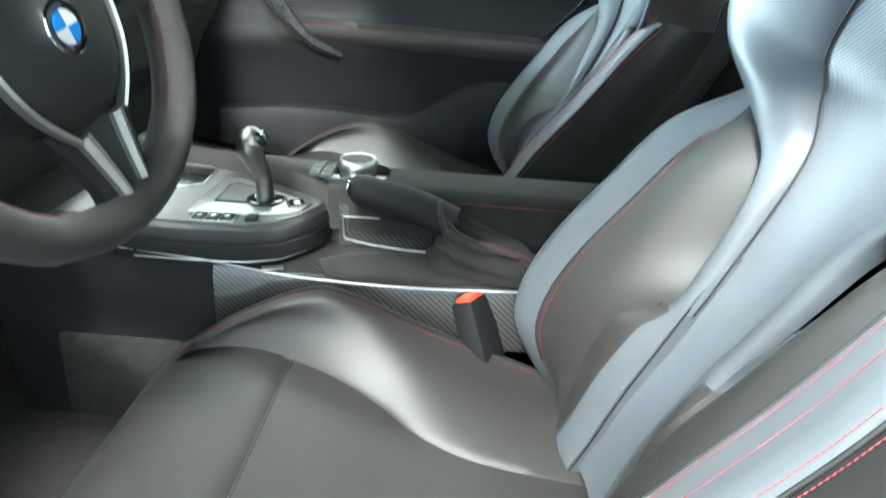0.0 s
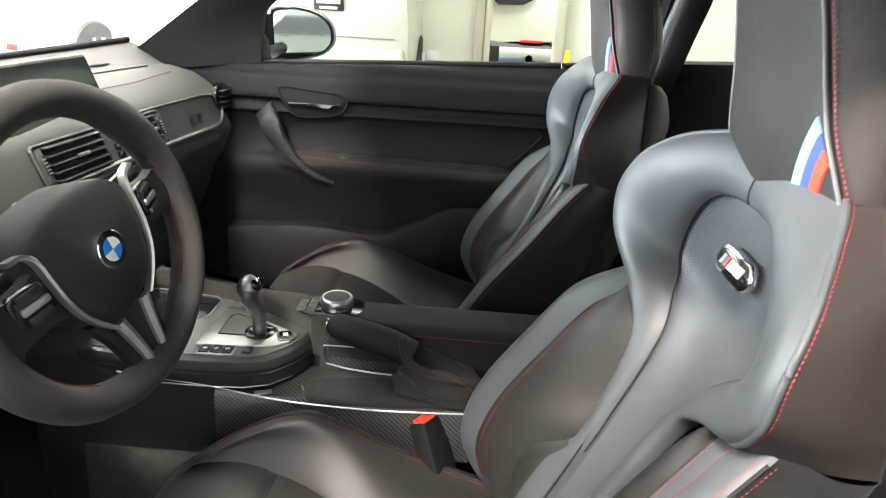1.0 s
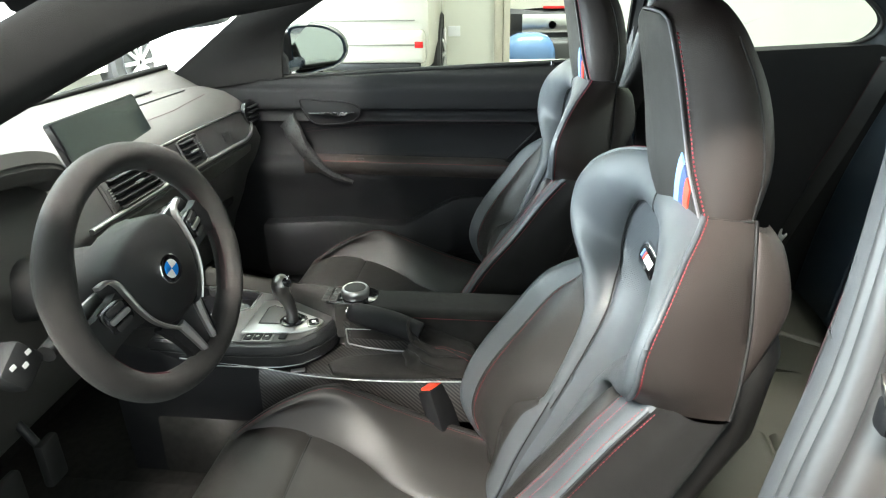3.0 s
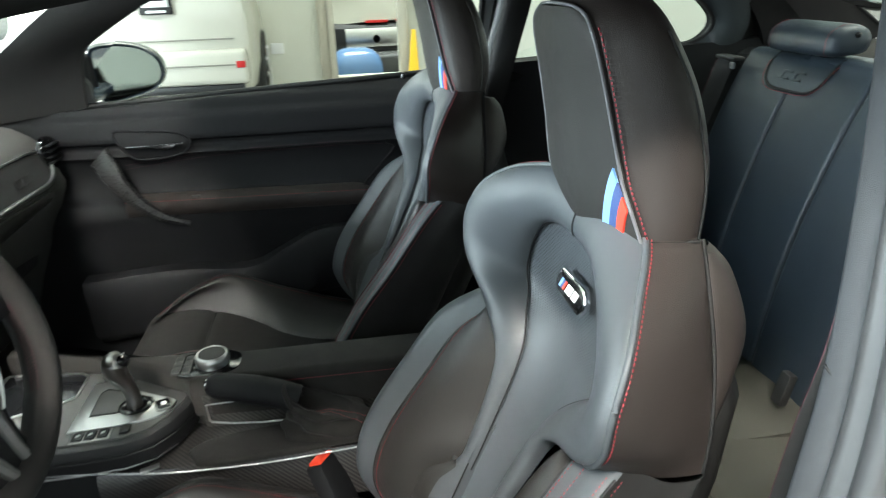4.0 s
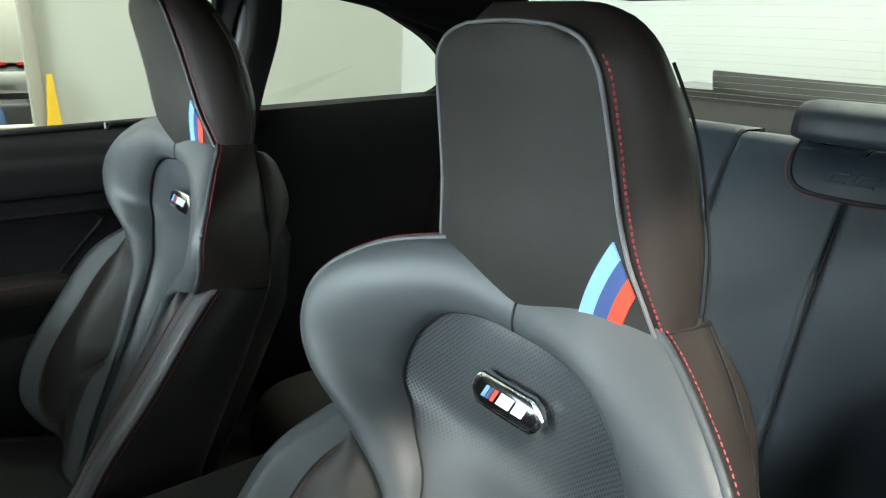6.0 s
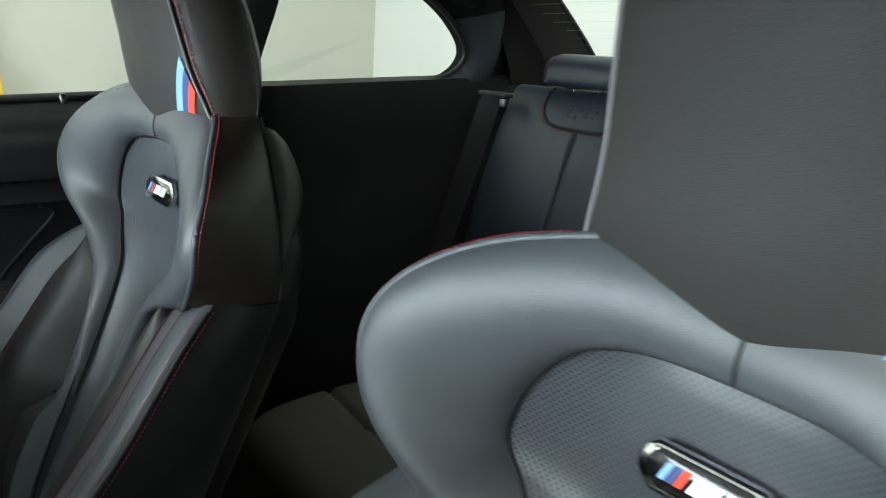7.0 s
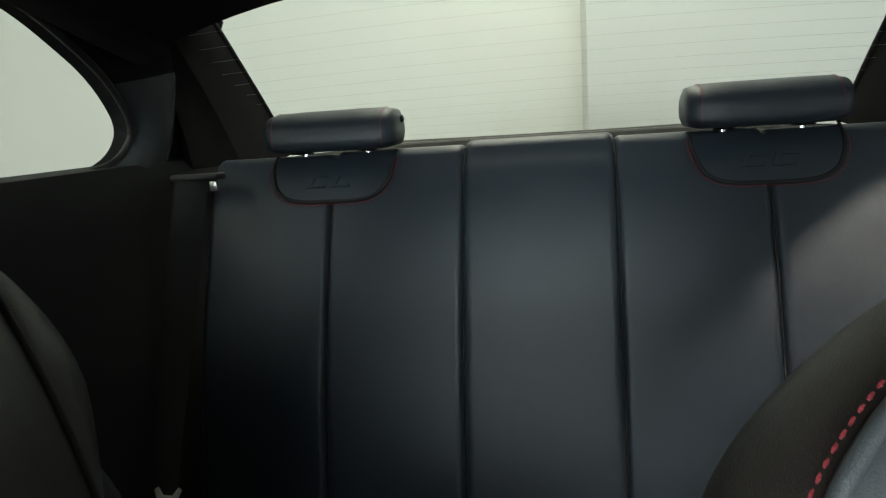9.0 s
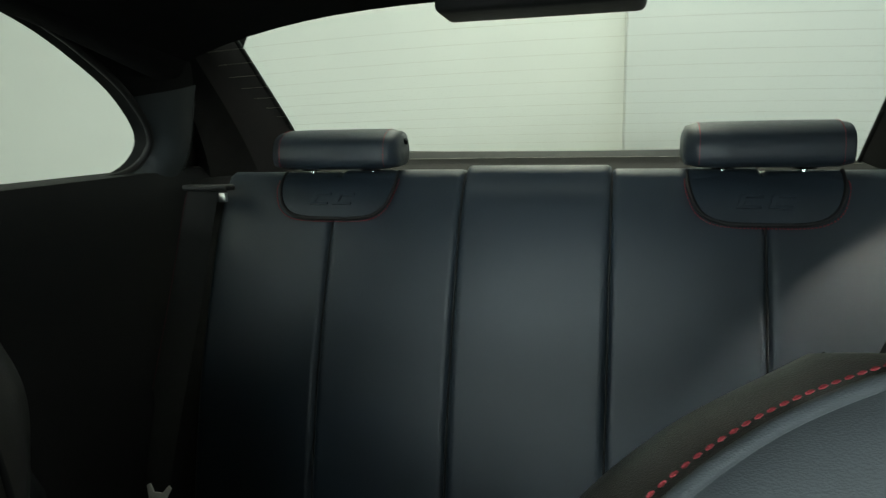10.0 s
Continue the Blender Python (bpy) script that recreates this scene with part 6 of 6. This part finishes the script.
P = [[(x * w, y, z) for x, z in ((-1, -0.012), (-1, 0.002), (0, 0.006), (1, 0.002), (1, -0.012))] for y, w in ((-0.07, 0.062), (-0.11, 0.045), (-0.14, 0.038), (-0.172, 0.04))]
link("lower_spoke", sheet(onw(P), closed=True, cap=True), PLASTIC, wheel)
for sx in (-1, 1):
    P = [[(sx * (cx + w * wd), y, 0.006 + h) for w, h in ((-1, -0.006), (-1, 0.004), (0, 0.007), (1, 0.004), (1, -0.006))] for y, cx, wd in ((-0.088, 0.028, 0.0085), (-0.11, 0.023, 0.008), (-0.135, 0.0185, 0.007), (-0.166, 0.014, 0.006))]
    link("silver_prong", sheet(onw(P), closed=True, cap=True), SPOKE_SILVER, wheel, "satin silver prong of the lower spoke")
# round emblem: quartered disc in a dark ring
em = link("emblem", lathe([(0.0225, 0.0), (0.0225, 0.004), (0.021, 0.0052), (0.016, 0.0045), (0.0155, 0.0045)], wm4 @ Matrix.Translation((0, 0.0, 0.0255))), GLOSS, wheel, "round emblem with blue and white quarters")
link("emblem_rim", lathe([(0.0232, 0.0), (0.0232, 0.0045), (0.0218, 0.0055), (0.0216, 0.003)], wm4 @ Matrix.Translation((0, 0, 0.0252))), CHROME, em)
for k in range(4):
    pts = [(0, 0)] + [(0.0145 * math.cos(radians(90 * k + a)), 0.0145 * math.sin(radians(90 * k + a))) for a in range(0, 91, 10)]
    link("emblem_quarter", slab(pts, 0.001, wm4 @ Matrix.Translation((0, 0, 0.0298)), 0), BLUE_ENAMEL if k % 2 else WHITE_PLASTIC, em)
link("rim_badge", slab(rrect(0.020, 0.009, 0.002), 0.002, wm4 @ Matrix.Translation((0.0, -0.174, 0.0175)), 0.0005), GLOSS, wheel)
for k, mat in enumerate((BLUE_LIGHT, RED_CLOTH, WHITE_PLASTIC)):
    link("badge_bar", box((0, 0, 0), (0.003, 0.006, 0.001), 0, wm4 @ Matrix.Translation((-0.005 + 0.0045 * k, -0.174, 0.0200))), mat, wheel)
link("column", tube([tuple(wm4 @ Vector((0, 0, -0.03))), tuple(wm4 @ Vector((0, 0, -0.30)))], 0.055, 20), PLASTIC, wheel, "black steering column cover")
sw = link("switch_block", box((0, 0, 0), (0.056, 0.050, 0.040), 0.010, wm4 @ Matrix.Translation((-0.225, 0.035, -0.06)) @ pose(0, 0, 0, 0, 0, 20)), PLASTIC, wheel, "black switch block on the column stalk")
for k in range(3):
    link("mark_bar", box((0, 0, 0), (0.008, 0.006, 0.001), 0, wm4 @ Matrix.Translation((-0.238 + 0.014 * k, 0.045 - 0.010 * (k % 2), -0.0395))), WHITE_PLASTIC, sw)
for sx in (-1, 1):
    link("stalk", tube(onw([[(sx * 0.05, 0.0, -0.075), (sx * 0.12, 0.01, -0.07), (sx * 0.185, 0.015, -0.055)]])[0], (0.011, 0.010, 0.013), 10), PLASTIC, wheel, "black column stalk")
    link("shift_paddle", slab([(0, -0.03), (sx * 0.05, -0.035), (sx * 0.075, 0.0), (sx * 0.06, 0.04), (0, 0.035)], 0.005, wm4 @ Matrix.Translation((sx * 0.075, 0, -0.032)), 0.002), SILVER, wheel)

# ---- centre console ----
con = thing("centre_console", (-0.1, 0.0, 0.25), "centre console with carbon trim, suede armrest and silver shifter panel", "console")
P = []
for x in np.linspace(-0.62, 0.36, 40):
    t = float(smooth1(x, (-0.62, -0.45, -0.3, -0.1, 0.1, 0.36), (0.56, 0.525, 0.505, 0.500, 0.500, 0.505)))
    P.append([(x, -0.100, 0.22), (x, -0.105, 0.40), (x, -0.100, t - 0.012), (x, -0.094, t), (x, 0.0, t + 0.002), (x, 0.125, t), (x, 0.13, 0.22)])
link("console_body", thick(np.array(P), (0, 0, -0.01)), SOFT, con, "soft black console side")
P = []
for x in np.linspace(-0.29, 0.355, 30):
    t = float(smooth1(x, (-0.62, -0.45, -0.3, -0.1, 0.1, 0.36), (0.56, 0.525, 0.505, 0.500, 0.500, 0.505)))
    P.append([(x, -0.1085, 0.36 + 0.06 * max(0, (-0.15 - x) / 0.14)), (x, -0.1085, 0.41), (x, -0.1035, t - 0.012), (x, -0.097, t + 0.0025), (x, -0.02, t + 0.004), (x, 0.10, t + 0.003)])
link("carbon_panel", thick(np.array(P), (0, 0, -0.002)), CARBON, con, "glossy carbon-fibre side panel")
link("console_foot", box((-0.05, 0.01, 0.30), (1.0, 0.235, 0.18), 0.02), CARPET, con)
# shifter plinth: its sides slope out a little below the panel
PANEL = [(-0.52, -0.086), (-0.40, -0.090), (-0.31, -0.090), (-0.243, -0.085), (-0.205, -0.071), (-0.178, -0.040), (-0.160, -0.002), (-0.155, 0.020), (-0.162, 0.034), (-0.200, 0.056), (-0.240, 0.082), (-0.327, 0.128), (-0.404, 0.150), (-0.52, 0.160)]


def grown(pts, d):
    """An outline moved outwards by d."""
    q = np.array(pts)
    t = np.roll(q, -1, 0) - np.roll(q, 1, 0)
    t /= np.linalg.norm(t, axis=1, keepdims=True)
    return q + np.stack([t[:, 1], -t[:, 0]], -1) * d


P = [[(x, y, z) for x, y in grown(PANEL, d)] for d, z in ((0.000, 0.500), (0.010, 0.512), (0.0125, 0.530), (0.0125, 0.538), (0.0110, 0.5395), (0.0112, 0.5425), (0.0125, 0.544), (0.012, 0.552), (0.008, 0.560), (0.002, 0.5635), (-0.004, 0.564))]
link("shifter_plinth", sheet(P, closed=True, cap=True, angle=30), PLASTIC, con, "black shifter plinth with a groove round it")
link("plinth_line", tube([(x, y, 0.514) for x, y in grown(PANEL, 0.0115)[1:6]], 0.0013, 6), SILVER, con, "thin bright line under the plinth")
link("shifter_panel", slab([tuple(p) for p in grown(PANEL, -0.003)], 0.005, pose(0, 0, 0.5625), 0.002), SATIN, con, "satin grey shifter panel")
plate = [(-0.336, -0.058), (-0.284, -0.055), (-0.231, -0.049), (-0.199, -0.041), (-0.179, -0.027), (-0.171, 0.002), (-0.178, 0.010), (-0.209, 0.026), (-0.255, 0.052), (-0.297, 0.084), (-0.310, 0.090), (-0.336, 0.086)]
link("shifter_inlay", slab(plate, 0.004, pose(0, 0, 0.5672), 0.0018), SILVER, con, "bright aluminium plate round the selector")
well = [(-0.310, -0.018), (-0.269, -0.016), (-0.222, -0.008), (-0.211, 0.008), (-0.216, 0.017), (-0.272, 0.048), (-0.303, 0.060), (-0.312, 0.050)]
link("inlay_field", slab(well, 0.0022, pose(0, 0, 0.5703), 0.0008), SATIN, con, "grey field in the bright plate")
link("field_groove", tube([(x, y, 0.5722) for x, y in grown(well, 0.001)], 0.0011, 6, closed=True), GROOVE, con)
link("tray", slab([(-0.51, -0.010), (-0.375, 0.040), (-0.358, 0.052), (-0.360, 0.120), (-0.372, 0.132), (-0.51, 0.148)], 0.002, pose(0, 0, 0.5668), 0.0006), GLOSS, con, "dark storage tray")
link("tray_rim", tube([(-0.50, -0.010, 0.569), (-0.378, 0.038, 0.569), (-0.357, 0.052, 0.569), (-0.358, 0.120, 0.569), (-0.374, 0.134, 0.569), (-0.50, 0.150, 0.569)], 0.0022, 8), SILVER, con, "bright rim of the tray")
link("button_field", slab(rrect(0.064, 0.030, 0.004), 0.0016, pose(-0.294, -0.070, 0.5672, 0, 0, 4), 0.0006), SELECTOR, con, "metal frame of three buttons")
for k in range(3):
    b = link("button", box((-0.3135 + 0.0195 * k, -0.0712 + 0.0014 * k, 0.5695), (0.0165, 0.022, 0.004), 0.0018), RUBBER, con, "black square button")
    link("mark_bar", box((-0.3135 + 0.0195 * k, -0.0712 + 0.0014 * k, 0.5717), (0.007, 0.004, 0.0008), 0, pose(0, 0, 0, 0, 0, 30)), WHITE_PLASTIC, b)
link("button", box((-0.241, -0.0645, 0.5695), (0.016, 0.018, 0.005), 0.002), RUBBER, con, "single black button")
m = pose(-0.191, -0.0075, 0.571, 0, 0, 22)
bz = link("drive_button", slab(rrect(0.030, 0.036, 0.008, 5), 0.0022, m, 0.0009), SELECTOR, con, "framed drive mode button")
link("button_cap", slab(rrect(0.022, 0.027, 0.006, 5), 0.0022, m @ Matrix.Translation((0, 0, 0.0015)), 0.001), GLOSS, bz)
link("mark_bar", box((0, 0, 0), (0.009, 0.010, 0.0006), 0, m @ Matrix.Translation((0, 0, 0.0040))), WHITE_PLASTIC, bz)
# selector: slim waist, swelling head with a black crown
path = spline([(-0.241, -0.002, 0.566), (-0.240, -0.002, 0.590), (-0.243, -0.003, 0.612), (-0.250, -0.005, 0.631), (-0.256, -0.006, 0.649), (-0.254, -0.005, 0.664), (-0.247, -0.003, 0.675), (-0.243, -0.002, 0.679)], 44)
lever = link("gear_lever", tube(path, np.interp(np.linspace(0, 1, 44), (0, 0.12, 0.32, 0.5, 0.66, 0.80, 0.92, 1), (0.0135, 0.0125, 0.0125, 0.0155, 0.0195, 0.0205, 0.0145, 0.004)), 24), SELECTOR, con, "satin metal gear selector with a black top")
mt = frame_of((-0.2465, -0.0035, 0.6680), (0.86, 0.1, -0.42), (0.02, 0.95, -0.05))
link("lever_top", lathe([(0.0165, -0.004), (0.0172, 0.002), (0.0150, 0.0075), (0.010, 0.0105), (0.003, 0.0115)], mt, 28), GLOSS, lever, "black lever cap")
for a, b, q in ((-0.006, 0.0, 90), (0.003, 0.005, 0), (0.003, -0.005, 0), (0.0, 0.0, 0)):
    link("mark_bar", box((0, 0, 0), (0.0014, 0.0068, 0.001), 0, mt @ Matrix.Translation((a, b, 0.0112)) @ pose(0, 0, 0, 0, 0, q)), WHITE_PLASTIC, lever)
link("lever_boot", lathe([(0.026, 0), (0.027, 0.003), (0.022, 0.005), (0.017, 0.004), (0.014, 0.001)], pose(-0.240, -0.002, 0.5715)), GLOSS, con, "dark socket of the selector")
# armrest
ol = [(-0.147, 0.006), (-0.02, -0.002), (0.40, -0.008), (0.41, 0.01), (0.41, 0.085), (0.39, 0.096), (-0.06, 0.098), (-0.19, 0.112), (-0.28, 0.128), (-0.40, 0.178), (-0.52, 0.20), (-0.52, 0.176), (-0.40, 0.160), (-0.26, 0.095), (-0.165, 0.036)]
P = slab(ol, 0.077, pose(0, 0, 0.530), 0.016, 4)
link("armrest", P, ARM_SUEDE, con, "long suede-covered armrest")
link("stitching", stitches([(x, -0.0030 - 0.014 * (x + 0.02), 0.590) for x in np.linspace(-0.05, 0.40, 80)], 0.0006), THREAD, con, "red contrast stitching")
link("side_wall", box((0.09, 0.012, 0.535), (0.44, 0.016, 0.075), 0.002), CARBON, con, "carbon-fibre wall under the armrest")
link("armrest_trim", tube([(x, 0.0022, 0.567 + 0.02 * (x - 0.03)) for x in np.linspace(0.02, 0.30, 20)], 0.0018, 8), SILVER, con, "thin silver trim line")
link("armrest_trim", tube([(-0.030, 0.0022, 0.555), (-0.124, 0.0022, 0.553)], 0.0013, 8), SILVER, con, "thin silver trim line")
# rotary controller
rc = link("rotary_controller", lathe([(0.034, 0.0), (0.034, 0.004), (0.029, 0.005), (0.028, 0.010), (0.0305, 0.012), (0.0310, 0.017), (0.0305, 0.0225), (0.0285, 0.025), (0.027, 0.0245)], pose(-0.110, 0.054, 0.603), 44), SILVER, con, "chrome rotary controller")
link("controller_top", slab(disc(0.0238, 40), 0.003, pose(-0.110, 0.054, 0.6265), 0.0008), RUBBER, rc, "dark touch surface of the controller")
link("rim", lathe([(0.0285, 0.0), (0.0285, 0.0022), (0.0268, 0.0034), (0.0243, 0.0030), (0.0240, 0.0)], pose(-0.110, 0.054, 0.6262), 44), SILVER, rc, "bright rim of the controller")
link("controller_base", slab(rrect(0.120, 0.078, 0.03, 6), 0.004, pose(-0.120, 0.056, 0.6045), 0.0015), GLOSS, con)
for k in range(2):
    for j in range(3):
        link("button", box((-0.172 + 0.018 * k, 0.034 + 0.020 * j, 0.6095), (0.016, 0.019, 0.006), 0.002), SATIN, con)
        link("button_cap", box((-0.172 + 0.018 * k, 0.034 + 0.020 * j, 0.6118), (0.0125, 0.0155, 0.003), 0.001), RUBBER, con, "black button face")
link("console_bridge", slab([(-0.158, 0.028), (-0.122, 0.004), (-0.10, 0.010), (-0.10, 0.06), (-0.26, 0.115), (-0.26, 0.098), (-0.165, 0.040)], 0.092, pose(0, 0, 0.498), 0.012, 3), ARM_SUEDE, con, "suede shoulder between plinth and armrest")
# lower suede pad and bright edge lines
ol = ring([(-0.153, -0.082), (-0.145, -0.056), (-0.110, -0.034), (0.0, -0.016), (0.14, -0.012), (0.22, -0.02), (0.24, -0.06), (0.14, -0.084), (0.05, -0.098), (-0.08, -0.104), (-0.134, -0.097)], 70)
link("side_pad", slab([tuple(p) for p in ol], 0.009, pose(0, 0, 0.5005), 0.006, 3), ARM_SUEDE, con, "suede pad beside the parking brake")
link("edge_trim", tube(spline([(-0.46, -0.100, 0.528), (-0.30, -0.101, 0.515), (-0.187, -0.110, 0.506), (-0.10, -0.1135, 0.5035), (0.0, -0.1135, 0.503), (0.10, -0.1095, 0.505), (0.25, -0.104, 0.510), (0.34, -0.103, 0.512)], 50), 0.0016, 8), SILVER, con, "thin silver trim line")
link("edge_notch", box((-0.205, -0.098, 0.509), (0.030, 0.012, 0.003), 0.001, pose(0, 0, 0, 0, 0, 20)), SILVER, con, "short bright branch of the trim line")
link("edge_trim", tube([(-0.124, 0.0015, 0.553), (-0.1225, 0.001, 0.521), (-0.119, 0.0, 0.517), (-0.08, -0.003, 0.511), (-0.03, -0.006, 0.508), (0.03, -0.007, 0.507)], 0.0018, 8), SILVER, con, "thin silver trim line")
# parking brake
brake = thing("parking_brake", (0.1, -0.05, 0.50), "parking brake lever with gathered suede gaiter", "lever")
link("grip", tube(spline([(-0.108, -0.022, 0.612), (-0.07, -0.026, 0.604), (0.0, -0.034, 0.588), (0.045, -0.04, 0.572)], 20), np.interp(np.linspace(0, 1, 20), (0, 0.1, 0.5, 1), (0.014, 0.022, 0.026, 0.025)), 20), SOFT, brake, "black leather brake grip")
link("release_button", lathe([(0.008, 0), (0.008, 0.012), (0.006, 0.015)], frame_of((-0.108, -0.022, 0.612), (0, 1, 0), (0.2, 0, 1)) @ Matrix.Translation((0, 0, -0.004))), CHROME, brake)
P = []
top_c, top_a, top_b = np.array([0.034, -0.041, 0.574]), np.array([0.0, 0.027, 0.0]), np.array([-0.010, 0.0, 0.026])
low_c, low_a, low_b = np.array([0.112, -0.046, 0.508]), np.array([0.0, 0.050, 0.0]), np.array([-0.098, 0.0, 0.006])
for t in np.linspace(0, 1, 50):
    k = t ** 0.8
    c = top_c * (1 - k) + low_c * k + np.array([0.012, 0, 0.018]) * math.sin(math.pi * k)
    a, b = top_a * (1 - k) + low_a * k, top_b * (1 - k) + low_b * k
    row = []
    for w in np.linspace(0, 2 * math.pi, 48, endpoint=False):
        fold = 1 + (0.11 * math.sin(4 * w + 9 * t + 0.6) + 0.08 * math.sin(7 * w - 13 * t)) * min(1, 2.2 * t) * (1 - 0.4 * t) + 0.10 * math.sin(21 * t + 1.6 * math.sin(w) + 0.9 * math.cos(2 * w)) * math.sin(math.pi * t) ** 0.7
        row.append(c + (a * math.sin(w) + b * math.cos(w)) * fold)
    P.append(row)
link("gaiter", sheet(P, closed=True, cap=True, angle=70), ARM_SUEDE, brake, "gathered black suede gaiter")
link("collar", tube([tuple(top_c + (q - top_c) * 1.10) for q in P[0]], 0.0042, 10, closed=True), ARM_SUEDE, brake, "folded gaiter collar")
for j in (27, 30):
    link("stitching", stitches([(p[j][0], p[j][1] - 0.0008, p[j][2] + 0.0008) for p in P], 0.0005), THREAD, brake, "red contrast stitching")
# front buckle
buckle = thing("seat_belt_buckle", (0.11, -0.12, 0.36), "black belt buckle with a red release button", "seat belt")
m = frame_of((0.079, -0.108, 0.484), (0.4, 0.75, -0.1), (-0.42, 0.05, 0.9))
link("buckle_body", box((0, 0, 0), (0.062, 0.130, 0.036), 0.008, m @ Matrix.Translation((0, -0.056, 0))), SHADOWPAINT, buckle, "black buckle housing")
link("release_button", box((0, 0, 0), (0.050, 0.010, 0.024), 0.003, m @ Matrix.Translation((0, 0.009, 0.002))), ORANGE, buckle, "red release button")
link("strap", box((0, 0, 0), (0.032, 0.09, 0.006), 0.002, m @ Matrix.Translation((0, -0.150, 0))), PEWTERCLOTH, buckle, "grey buckle strap")
# pedals and mat
for y, w in ((-0.28, 0.05), (-0.40, 0.08)):
    ped = thing("pedal", (-0.72, y, 0.3), "black rubber foot pedal", "pedal", "pedals")
    link("pad", box((-0.66, y, 0.40), (0.02, w, 0.10), 0.006, pose(0, 0, 0, 0, 0, 0)), RUBBER, ped)
    link("arm", tube([(-0.67, y, 0.42), (-0.76, y, 0.58), (-0.80, y, 0.66)], 0.009), PLASTIC, ped)
ob = link("floor_mat", box((-0.52, -0.36, 0.232), (0.50, 0.40, 0.016), 0.006), CARPET)
tagged(ob, "dark carpet floor mat in the driver's footwell", "mat")
